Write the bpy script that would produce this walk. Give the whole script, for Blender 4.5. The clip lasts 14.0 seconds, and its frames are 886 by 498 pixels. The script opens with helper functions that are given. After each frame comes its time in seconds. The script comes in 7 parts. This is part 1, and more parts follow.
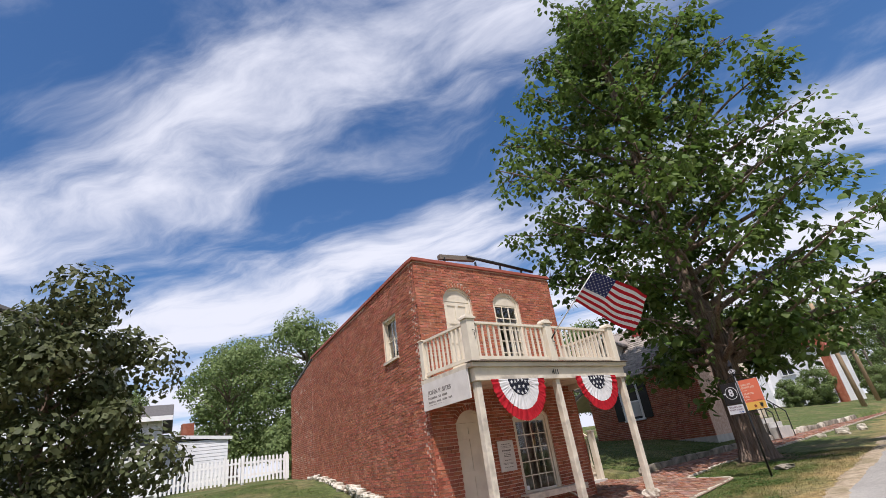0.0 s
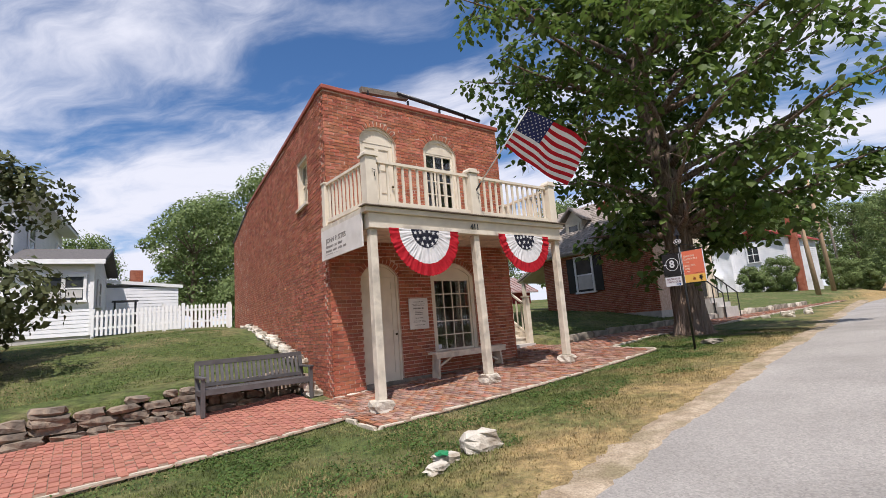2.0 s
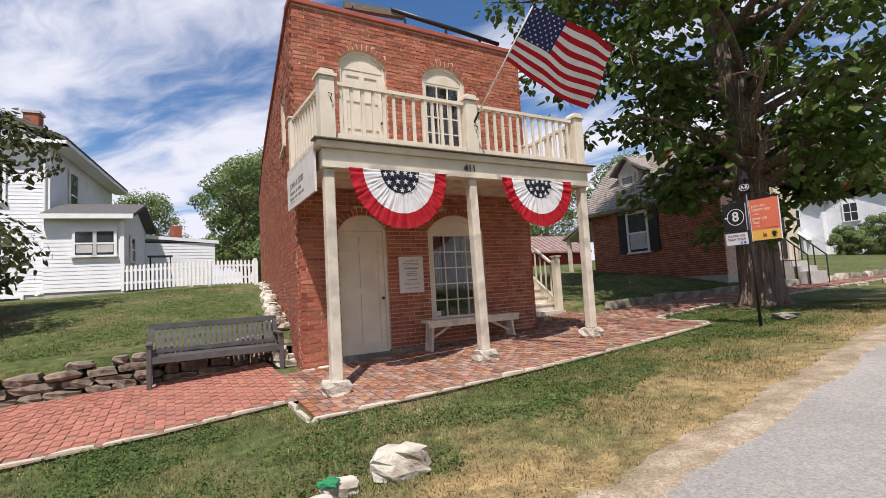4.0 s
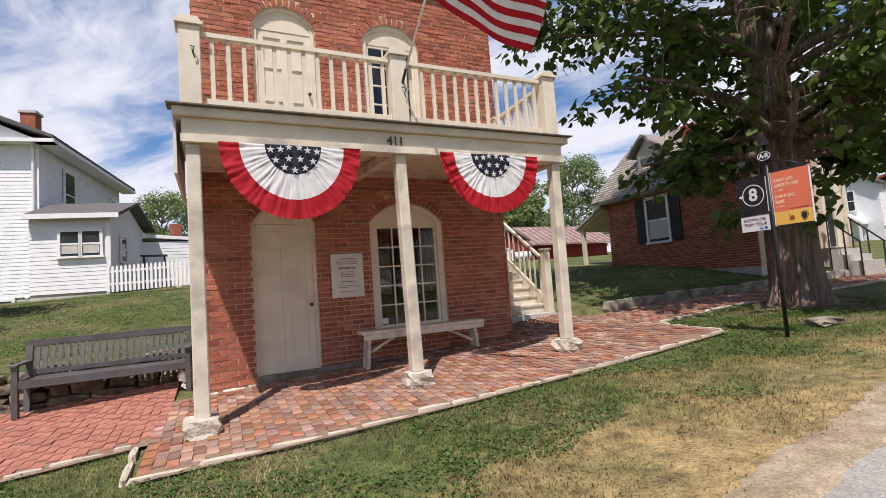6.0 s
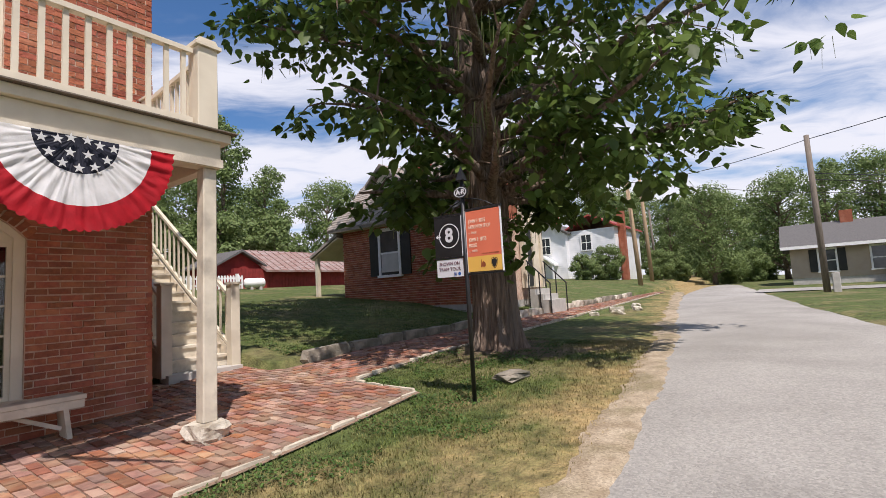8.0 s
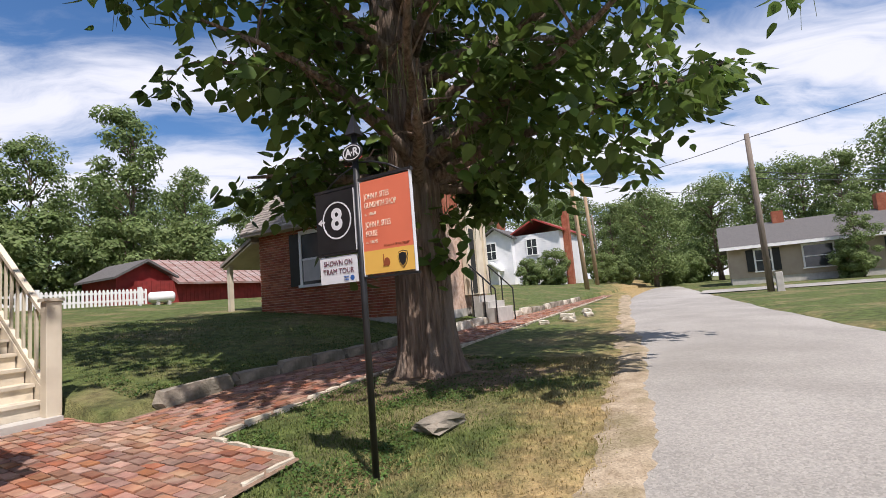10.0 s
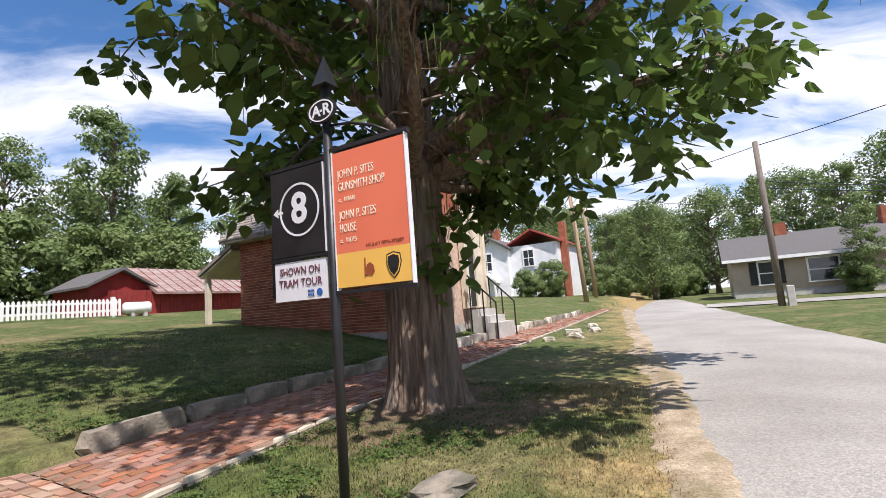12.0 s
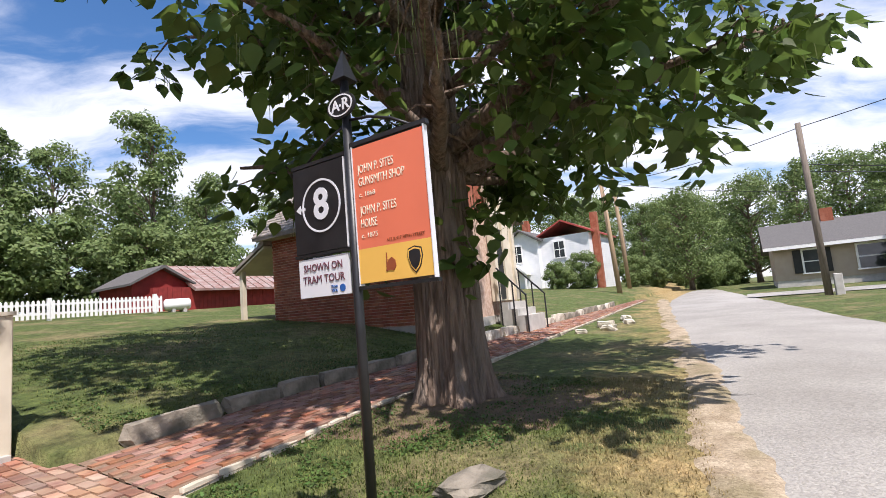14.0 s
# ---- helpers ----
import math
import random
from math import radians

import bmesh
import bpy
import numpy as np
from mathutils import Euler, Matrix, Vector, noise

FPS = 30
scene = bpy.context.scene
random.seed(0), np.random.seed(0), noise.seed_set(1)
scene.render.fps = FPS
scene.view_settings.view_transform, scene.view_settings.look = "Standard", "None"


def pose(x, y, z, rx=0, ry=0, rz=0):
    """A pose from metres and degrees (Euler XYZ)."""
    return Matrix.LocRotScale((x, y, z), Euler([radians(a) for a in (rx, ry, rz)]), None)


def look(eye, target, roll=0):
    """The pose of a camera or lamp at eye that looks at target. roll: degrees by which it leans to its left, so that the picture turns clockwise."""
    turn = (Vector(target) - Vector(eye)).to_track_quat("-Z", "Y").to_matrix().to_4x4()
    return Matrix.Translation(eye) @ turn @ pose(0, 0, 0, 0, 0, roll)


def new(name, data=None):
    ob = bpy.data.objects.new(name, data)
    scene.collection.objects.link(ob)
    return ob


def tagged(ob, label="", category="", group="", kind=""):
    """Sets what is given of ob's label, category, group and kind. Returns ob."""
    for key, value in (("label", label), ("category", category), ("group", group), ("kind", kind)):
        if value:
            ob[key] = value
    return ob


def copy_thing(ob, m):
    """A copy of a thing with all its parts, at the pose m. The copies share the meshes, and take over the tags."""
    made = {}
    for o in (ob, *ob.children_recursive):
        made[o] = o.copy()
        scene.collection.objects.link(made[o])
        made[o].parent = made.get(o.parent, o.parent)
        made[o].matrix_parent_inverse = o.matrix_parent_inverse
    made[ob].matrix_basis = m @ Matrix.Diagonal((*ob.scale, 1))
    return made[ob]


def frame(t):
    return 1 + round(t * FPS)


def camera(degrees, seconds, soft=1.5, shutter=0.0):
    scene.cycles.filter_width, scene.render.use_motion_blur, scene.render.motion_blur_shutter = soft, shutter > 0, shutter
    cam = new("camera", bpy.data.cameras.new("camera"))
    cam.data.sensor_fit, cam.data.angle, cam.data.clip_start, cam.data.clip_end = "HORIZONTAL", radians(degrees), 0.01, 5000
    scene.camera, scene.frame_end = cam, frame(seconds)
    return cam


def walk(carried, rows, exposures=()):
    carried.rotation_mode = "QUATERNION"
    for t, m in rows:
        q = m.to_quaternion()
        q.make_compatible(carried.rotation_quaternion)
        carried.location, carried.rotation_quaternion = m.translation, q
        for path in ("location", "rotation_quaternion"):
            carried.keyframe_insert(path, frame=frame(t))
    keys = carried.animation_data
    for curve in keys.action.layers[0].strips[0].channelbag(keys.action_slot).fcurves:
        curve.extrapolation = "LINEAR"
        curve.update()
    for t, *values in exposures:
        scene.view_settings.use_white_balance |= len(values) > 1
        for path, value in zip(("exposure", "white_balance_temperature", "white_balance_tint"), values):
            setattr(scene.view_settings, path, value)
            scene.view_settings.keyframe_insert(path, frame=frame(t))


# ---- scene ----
cam = camera(85.5, 14.0, soft=0.85)
ROWS = [
    (0.0, -1.182, 1.461, 1.364, 114.20, 7.69, -34.98),
    (0.5, -0.602, 1.556, 1.266, 113.64, 7.29, -34.70),
    (1.0, 0.001, 1.706, 1.156, 108.73, 5.97, -36.00),
    (1.5, 0.607, 1.845, 1.073, 103.48, 4.45, -37.27),
    (2.0, 1.184, 1.924, 1.042, 99.10, 4.53, -36.92),
    (2.5, 1.696, 2.121, 1.006, 97.39, 4.62, -35.67),
    (3.0, 2.220, 2.263, 1.032, 95.91, 4.02, -33.41),
    (5.5, 4.753, 3.296, 1.079, 94.27, 3.87, -26.15),
    (6.0, 5.284, 3.402, 1.113, 94.14, 4.16, -25.37),
    (6.5, 5.810, 3.645, 1.166, 94.06, 3.45, -27.88),
    (7.0, 6.315, 3.803, 1.229, 94.01, 3.40, -35.18),
    (7.5, 6.770, 3.961, 1.253, 94.65, 3.50, -44.11),
    (8.0, 7.338, 4.127, 1.333, 95.25, 3.24, -53.51),
    (8.5, 7.817, 4.324, 1.328, 94.90, 4.00, -55.47),
    (9.0, 8.276, 4.517, 1.311, 94.77, 4.50, -58.01),
    (11.5, 10.030, 5.389, 1.409, 96.51, 4.77, -60.33),
    (12.0, 10.114, 5.518, 1.417, 97.02, 4.37, -60.45),
    (12.5, 10.195, 5.532, 1.425, 97.07, 4.20, -59.81),
    (13.0, 10.206, 5.515, 1.424, 96.87, 4.57, -58.93),
    (13.5, 10.176, 5.514, 1.415, 96.61, 4.86, -58.06),
    (14.0, 10.170, 5.508, 1.421, 96.50, 5.00, -56.79),
]
walk(cam, [(t, pose(x, y, z, rx, ry, rz)) for t, x, y, z, rx, ry, rz in ROWS],
     exposures=[(0.0, 0.16, 6420, 17), (3.0, 0.16, 6520, 17), (6.0, 0.16, 6600, 17), (9.0, 0.18, 6600, 17), (11.5, 0.48, 6440, 17), (14.0, 0.54, 6420, 17)])

# ---- light: a high summer sun from the front left, blue sky with thin cirrus ----
SUN_FROM = Vector((-0.60, -0.84, 1.9)).normalized()
sun = new("sun", bpy.data.lights.new("sun", "SUN"))
sun.data.energy, sun.data.angle, sun.data.color = 4.9, radians(0.55), (1.0, 0.96, 0.90)
sun.matrix_world = look((0, 0, 40), Vector((0, 0, 40)) - SUN_FROM)

world = bpy.data.worlds.new("world")
scene.world = world
world.use_nodes = True
wn, wl = world.node_tree.nodes, world.node_tree.links
wn.clear()
w_out, w_bg, w_sky = wn.new("ShaderNodeOutputWorld"), wn.new("ShaderNodeBackground"), wn.new("ShaderNodeTexSky")
w_sky.sky_type, w_sky.sun_disc = "NISHITA", False
w_sky.sun_elevation = math.asin(SUN_FROM.z)
w_sky.sun_rotation = math.atan2(SUN_FROM.x, SUN_FROM.y)
w_sky.air_density, w_sky.dust_density, w_sky.ozone_density = 1.0, 0.3, 4.0
w_co = wn.new("ShaderNodeTexCoord")
# clouds lie on a flat layer overhead: the direction divided by its height
w_sep, w_add = wn.new("ShaderNodeSeparateXYZ"), wn.new("ShaderNodeMath")
w_add.operation, w_add.inputs[1].default_value = "MAXIMUM", 0.04
w_h = wn.new("ShaderNodeMath")
w_h.operation, w_h.inputs[1].default_value = "ADD", 0.12
w_dx, w_dy, w_comb = wn.new("ShaderNodeMath"), wn.new("ShaderNodeMath"), wn.new("ShaderNodeCombineXYZ")
w_dx.operation = w_dy.operation = "DIVIDE"
wl.new(w_co.outputs["Generated"], w_sep.inputs[0])
wl.new(w_sep.outputs[2], w_add.inputs[0])
wl.new(w_add.outputs[0], w_h.inputs[0])
wl.new(w_sep.outputs[0], w_dx.inputs[0]), wl.new(w_sep.outputs[1], w_dy.inputs[0])
wl.new(w_h.outputs[0], w_dx.inputs[1]), wl.new(w_h.outputs[0], w_dy.inputs[1])
wl.new(w_dx.outputs[0], w_comb.inputs[0]), wl.new(w_dy.outputs[0], w_comb.inputs[1])
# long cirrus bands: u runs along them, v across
def dot(vec, sock):
    d = wn.new("ShaderNodeVectorMath")
    d.operation = "DOT_PRODUCT"
    d.inputs[1].default_value = vec
    wl.new(sock, d.inputs[0])
    return d.outputs["Value"]


def calc(op, a, b, c=None):
    m = wn.new("ShaderNodeMath")
    m.operation = op
    for i, q in enumerate((a, b, c)):
        if q is None:
            continue
        if isinstance(q, (int, float)):
            m.inputs[i].default_value = q
        else:
            wl.new(q, m.inputs[i])
    return m.outputs[0]


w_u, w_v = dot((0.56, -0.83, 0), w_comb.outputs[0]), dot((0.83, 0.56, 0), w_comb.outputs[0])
w_warp = wn.new("ShaderNodeTexNoise")
w_warp.inputs["Scale"].default_value, w_warp.inputs["Detail"].default_value = 1.3, 3
wl.new(w_comb.outputs[0], w_warp.inputs["Vector"])
w_v2 = calc("MULTIPLY_ADD", calc("SUBTRACT", w_warp.outputs[0], 0.5), 0.55, w_v)
w_uv = wn.new("ShaderNodeCombineXYZ")
wl.new(calc("MULTIPLY", w_u, 0.75), w_uv.inputs[0]), wl.new(calc("MULTIPLY", w_v2, 1.7), w_uv.inputs[1])
w_n1 = wn.new("ShaderNodeTexNoise")
w_n1.inputs["Scale"].default_value, w_n1.inputs["Detail"].default_value, w_n1.inputs["Roughness"].default_value = 2.2, 9, 0.58
w_n1.inputs["Distortion"].default_value = 0.35
wl.new(w_uv.outputs[0], w_n1.inputs["Vector"])
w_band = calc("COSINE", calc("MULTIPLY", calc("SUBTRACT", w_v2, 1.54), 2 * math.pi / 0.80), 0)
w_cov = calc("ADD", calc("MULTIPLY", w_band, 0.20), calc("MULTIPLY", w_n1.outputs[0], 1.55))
w_low = calc("MAXIMUM", calc("MULTIPLY_ADD", w_sep.outputs[2], -1.10, 0.58), 0.0)
w_cov = calc("ADD", w_cov, w_low)
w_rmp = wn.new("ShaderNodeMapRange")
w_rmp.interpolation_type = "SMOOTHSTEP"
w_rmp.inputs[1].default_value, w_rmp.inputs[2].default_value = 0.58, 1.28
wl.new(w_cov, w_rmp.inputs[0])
w_hs = wn.new("ShaderNodeHueSaturation")
w_hs.inputs["Saturation"].default_value, w_hs.inputs["Value"].default_value = 1.18, 1.08
wl.new(w_sky.outputs[0], w_hs.inputs["Color"])
w_mix = wn.new("ShaderNodeMix")
w_mix.data_type = "RGBA"
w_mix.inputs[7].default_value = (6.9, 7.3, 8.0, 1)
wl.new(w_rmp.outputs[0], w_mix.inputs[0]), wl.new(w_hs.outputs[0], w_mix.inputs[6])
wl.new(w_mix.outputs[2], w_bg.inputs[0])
w_bg.inputs[1].default_value = 0.108
wl.new(w_bg.outputs[0], w_out.inputs[0])

# ---- materials ----
def material(name, colour, second=None, scale=6.0, rough=0.8, bump=0.2, bump_scale=60.0, metal=0.0, third=None, third_scale=1.2,
             spread=0.0, by_object=False, stretch=(1, 1, 1), spec=0.3, coords="Object", translucent=0.0, bump_distance=0.01):
    """A surface with a fine grain, a coarse stain and, where asked, a shift from piece to piece."""
    m = bpy.data.materials.new(name)
    m.use_nodes = True
    n, l = m.node_tree.nodes, m.node_tree.links
    b = n["Principled BSDF"]
    b.inputs["Roughness"].default_value, b.inputs["Metallic"].default_value = rough, metal
    b.inputs["Specular IOR Level"].default_value = spec
    tc, mp = n.new("ShaderNodeTexCoord"), n.new("ShaderNodeMapping")
    mp.inputs["Scale"].default_value = stretch
    l.new(tc.outputs[coords], mp.inputs[0])
    n1 = n.new("ShaderNodeTexNoise")
    n1.inputs["Scale"].default_value, n1.inputs["Detail"].default_value = scale, 6
    l.new(mp.outputs[0], n1.inputs["Vector"])
    r1 = n.new("ShaderNodeMapRange")
    r1.inputs[1].default_value, r1.inputs[2].default_value = 0.35, 0.65
    l.new(n1.outputs[0], r1.inputs[0])
    mix = n.new("ShaderNodeMix")
    mix.data_type = "RGBA"
    second = second or tuple(c * 0.75 for c in colour)
    mix.inputs[6].default_value, mix.inputs[7].default_value = (*colour, 1), (*second, 1)
    l.new(r1.outputs[0], mix.inputs[0])
    out = mix.outputs[2]
    if third:
        n2 = n.new("ShaderNodeTexNoise")
        n2.inputs["Scale"].default_value, n2.inputs["Detail"].default_value = third_scale, 5
        l.new(mp.outputs[0], n2.inputs["Vector"])
        r2 = n.new("ShaderNodeMapRange")
        r2.inputs[1].default_value, r2.inputs[2].default_value = 0.48, 0.66
        l.new(n2.outputs[0], r2.inputs[0])
        mix2 = n.new("ShaderNodeMix")
        mix2.data_type = "RGBA"
        mix2.inputs[7].default_value = (*third, 1)
        l.new(r2.outputs[0], mix2.inputs[0]), l.new(out, mix2.inputs[6])
        out = mix2.outputs[2]
    if spread:
        hsv = n.new("ShaderNodeHueSaturation")
        if by_object:
            info = n.new("ShaderNodeObjectInfo")
            rnd = info.outputs["Random"]
        else:
            info = n.new("ShaderNodeNewGeometry")
            rnd = info.outputs["Random Per Island"]
        mr, mh = n.new("ShaderNodeMapRange"), n.new("ShaderNodeMapRange")
        mr.inputs[3].default_value, mr.inputs[4].default_value = 1 - spread, 1 + spread
        mh.inputs[3].default_value, mh.inputs[4].default_value = 0.5 - spread * 0.03, 0.5 + spread * 0.03
        frac = n.new("ShaderNodeMath")
        frac.operation, frac.inputs[1].default_value = "MULTIPLY", 7.31
        fr2 = n.new("ShaderNodeMath")
        fr2.operation = "FRACT"
        l.new(rnd, mr.inputs[0]), l.new(rnd, frac.inputs[0]), l.new(frac.outputs[0], fr2.inputs[0]), l.new(fr2.outputs[0], mh.inputs[0])
        if spread > 0.3 and by_object or name == "weathered_paver":
            ms2, f3, f4 = n.new("ShaderNodeMapRange"), n.new("ShaderNodeMath"), n.new("ShaderNodeMath")
            f3.operation, f3.inputs[1].default_value, f4.operation = "MULTIPLY", 23.7, "FRACT"
            ms2.inputs[3].default_value, ms2.inputs[4].default_value = 0.72, 1.2
            l.new(rnd, f3.inputs[0]), l.new(f3.outputs[0], f4.inputs[0]), l.new(f4.outputs[0], ms2.inputs[0]), l.new(ms2.outputs[0], hsv.inputs["Saturation"])
        l.new(mr.outputs[0], hsv.inputs["Value"]), l.new(mh.outputs[0], hsv.inputs["Hue"]), l.new(out, hsv.inputs["Color"])
        out = hsv.outputs[0]
    l.new(out, b.inputs["Base Color"])
    if bump:
        nb, bp = n.new("ShaderNodeTexNoise"), n.new("ShaderNodeBump")
        nb.inputs["Scale"].default_value, nb.inputs["Detail"].default_value = bump_scale, 5
        l.new(mp.outputs[0], nb.inputs["Vector"]), l.new(nb.outputs[0], bp.inputs["Height"])
        bp.inputs["Strength"].default_value, bp.inputs["Distance"].default_value = bump, bump_distance
        l.new(bp.outputs[0], b.inputs["Normal"])
    if translucent:
        tr, ms = n.new("ShaderNodeBsdfTranslucent"), n.new("ShaderNodeMixShader")
        ms.inputs[0].default_value = translucent
        l.new(out, tr.inputs[0]), l.new(b.outputs[0], ms.inputs[1]), l.new(tr.outputs[0], ms.inputs[2])
        l.new(ms.outputs[0], n["Material Output"].inputs[0])
    return m


def glass(name, tint=(0.9, 0.95, 0.95), rough=0.02):
    m = bpy.data.materials.new(name)
    m.use_nodes = True
    b = m.node_tree.nodes["Principled BSDF"]
    b.inputs["Base Color"].default_value = (*tint, 1)
    b.inputs["Transmission Weight"].default_value, b.inputs["Roughness"].default_value = 1.0, rough
    b.inputs["IOR"].default_value = 1.45
    return m


BRICK = material("red_brick", (0.385, 0.128, 0.070), (0.265, 0.082, 0.048), 22, 0.92, 0.9, 45, third=(0.40, 0.155, 0.095), third_scale=2.6, spread=0.28)
BRICK_ONE = material("red_brick_piece", (0.385, 0.128, 0.070), (0.265, 0.082, 0.048), 22, 0.92, 0.9, 45, third=(0.40, 0.155, 0.095), third_scale=2.6, spread=0.28, by_object=True)
MORTAR = material("lime_mortar", (0.62, 0.47, 0.37), (0.48, 0.32, 0.24), 9, 0.95, 0.5, 90)
PAVER = material("weathered_paver", (0.33, 0.155, 0.10), (0.225, 0.112, 0.078), 11, 0.94, 0.5, 60, third=(0.37, 0.24, 0.165), third_scale=2.4, spread=0.32)
PAVER_ONE = material("weathered_paver_piece", (0.33, 0.155, 0.10), (0.225, 0.112, 0.078), 11, 0.94, 0.5, 60, third=(0.37, 0.24, 0.165), third_scale=2.4, spread=0.32, by_object=True)
PAVER_NEW = material("orange_paver", (0.39, 0.165, 0.115), (0.34, 0.14, 0.098), 8, 0.92, 0.3, 60, spread=0.13)
PAVER_NEW_ONE = material("orange_paver_piece", (0.39, 0.165, 0.115), (0.34, 0.14, 0.098), 8, 0.92, 0.3, 60, spread=0.13, by_object=True)
SAND = material("joint_sand", (0.27, 0.18, 0.125), (0.17, 0.12, 0.085), 20, 1.0, 0.6, 80)
CREAM = material("cream_paint", (0.70, 0.63, 0.50), (0.63, 0.56, 0.44), 3.0, 0.55, 0.12, 40, third=(0.58, 0.51, 0.40), third_scale=2.2, spec=0.35)
CREAM_OLD = material("weathered_cream_paint", (0.68, 0.61, 0.49), (0.55, 0.49, 0.39), 5.0, 0.65, 0.25, 50, third=(0.42, 0.37, 0.30), third_scale=4)
TIMBER_OLD = material("bare_weathered_timber", (0.22, 0.18, 0.14), (0.12, 0.10, 0.08), 20, 0.85, 0.4, 60, stretch=(1, 8, 8))
COPING = material("red_coping_paint", (0.36, 0.10, 0.07), (0.29, 0.08, 0.055), 5, 0.7, 0.15, 40)
SHINGLE = material("grey_wood_shingle", (0.34, 0.30, 0.26), (0.24, 0.21, 0.18), 7, 0.9, 0.4, 60, spread=0.2)
LIMESTONE = material("pale_limestone", (0.62, 0.57, 0.48), (0.48, 0.43, 0.35), 6, 0.9, 0.8, 22, third=(0.30, 0.25, 0.19), third_scale=3.5, spread=0.15, bump_distance=0.03)
FIELDSTONE = material("brown_fieldstone", (0.25, 0.19, 0.14), (0.14, 0.11, 0.085), 7, 0.92, 0.9, 18, third=(0.12, 0.10, 0.08), third_scale=3, spread=0.3, bump_distance=0.03)
SLABSTONE = material("grey_kerb_stone", (0.29, 0.25, 0.20), (0.17, 0.15, 0.12), 6, 0.92, 0.9, 22, third=(0.13, 0.12, 0.09), third_scale=2.5, spread=0.22, bump_distance=0.02)
BORDER = material("pale_border_stone", (0.50, 0.44, 0.35), (0.36, 0.31, 0.24), 9, 0.95, 0.7, 30, third=(0.30, 0.24, 0.17), third_scale=3, spread=0.12)
BENCH = material("grey_brown_bench_paint", (0.105, 0.10, 0.098), (0.075, 0.07, 0.068), 6, 0.5, 0.1, 40, spec=0.4)
BLACK = material("black_iron_paint", (0.018, 0.018, 0.02), (0.010, 0.010, 0.011), 8, 0.42, 0.08, 50, spec=0.5)
WHITE = material("white_clapboard_paint", (0.80, 0.80, 0.80), (0.72, 0.73, 0.74), 2, 0.6, 0.08, 30)
WHITE_TRIM = material("white_trim_paint", (0.82, 0.82, 0.80), (0.76, 0.76, 0.74), 3, 0.5, 0.05, 30)
ASPHALT_ROOF = material("grey_roof_shingle", (0.135, 0.128, 0.122), (0.095, 0.09, 0.088), 12, 0.95, 0.5, 40)
TIN_RED = material("red_tin_roof", (0.40, 0.07, 0.055), (0.30, 0.055, 0.045), 3, 0.5, 0.05, 20)
TIN_RUST = material("rusty_tin_roof", (0.24, 0.125, 0.10), (0.34, 0.28, 0.26), 1.6, 0.6, 0.1, 20, stretch=(1, 6, 1))
BARN = material("barn_red_boards", (0.27, 0.035, 0.03), (0.20, 0.028, 0.024), 4, 0.85, 0.3, 40)
TAN = material("tan_siding", (0.42, 0.35, 0.27), (0.38, 0.31, 0.24), 2, 0.75, 0.1, 30)
SHUTTER = material("dark_shutter_paint", (0.02, 0.022, 0.02), (0.03, 0.03, 0.028), 5, 0.5, 0.1, 30)
CONCRETE = material("pale_concrete", (0.50, 0.48, 0.44), (0.40, 0.38, 0.35), 4, 0.9, 0.3, 40)
# near-black floor colour stands for the lack of light indoors
DARK_ROOM = material("dim_room_colour", (0.06, 0.05, 0.045), (0.04, 0.035, 0.03), 2, 0.9, 0)
CURTAIN = material("pale_curtain", (0.55, 0.53, 0.50), (0.45, 0.44, 0.41), 3, 0.9, 0)
# the dimness behind the shop panes is put into this drape colour
DRAPE = material("room_dimmed_drape", (0.20, 0.17, 0.13), (0.13, 0.115, 0.09), 6, 0.9, 0)
PANE = glass("window_glass")
RED_CLOTH = material("red_cloth", (0.50, 0.012, 0.022), (0.38, 0.010, 0.018), 10, 0.75, 0.25, 60, translucent=0.25)
WHITE_CLOTH = material("white_cloth", (0.78, 0.77, 0.76), (0.68, 0.68, 0.67), 10, 0.75, 0.25, 60, translucent=0.25)
NAVY_CLOTH = material("navy_cloth", (0.022, 0.024, 0.040), (0.016, 0.018, 0.030), 10, 0.75, 0.25, 60, translucent=0.1)
BLUE_CLOTH = material("flag_blue_cloth", (0.03, 0.04, 0.13), (0.022, 0.03, 0.10), 10, 0.75, 0.2, 60, translucent=0.2)
PLAQUE = material("aged_white_board", (0.66, 0.63, 0.58), (0.58, 0.55, 0.50), 5, 0.6, 0.1, 30)
INK = material("grey_lettering", (0.16, 0.145, 0.13), (0.20, 0.18, 0.16), 20, 0.7, 0)
ORANGE = material("orange_sign_face", (0.75, 0.185, 0.10), (0.70, 0.17, 0.092), 3, 0.45, 0.03, 30, spec=0.4)
YELLOW = material("yellow_sign_face", (0.80, 0.47, 0.10), (0.75, 0.43, 0.09), 3, 0.45, 0.03, 30, spec=0.4)
SIGN_WHITE = material("white_sign_face", (0.72, 0.72, 0.74), (0.66, 0.66, 0.68), 3, 0.45, 0.03, 30, spec=0.4)
CREAM_INK = material("cream_lettering", (0.80, 0.70, 0.55), (0.75, 0.65, 0.50), 20, 0.5, 0)
PURPLE_INK = material("plum_lettering", (0.16, 0.06, 0.08), (0.13, 0.05, 0.07), 20, 0.5, 0)
BLUE_INK = material("blue_print", (0.03, 0.12, 0.38), (0.025, 0.10, 0.33), 20, 0.5, 0)
BROWN_INK = material("brown_print", (0.30, 0.08, 0.03), (0.27, 0.07, 0.03), 20, 0.5, 0)
BRASS = material("dark_brass", (0.10, 0.07, 0.03), (0.07, 0.05, 0.025), 20, 0.4, 0, metal=0.8)
POLE_WOOD = material("pale_pole_timber", (0.42, 0.30, 0.19), (0.30, 0.21, 0.13), 5, 0.9, 0.3, 40, stretch=(6, 6, 0.6))
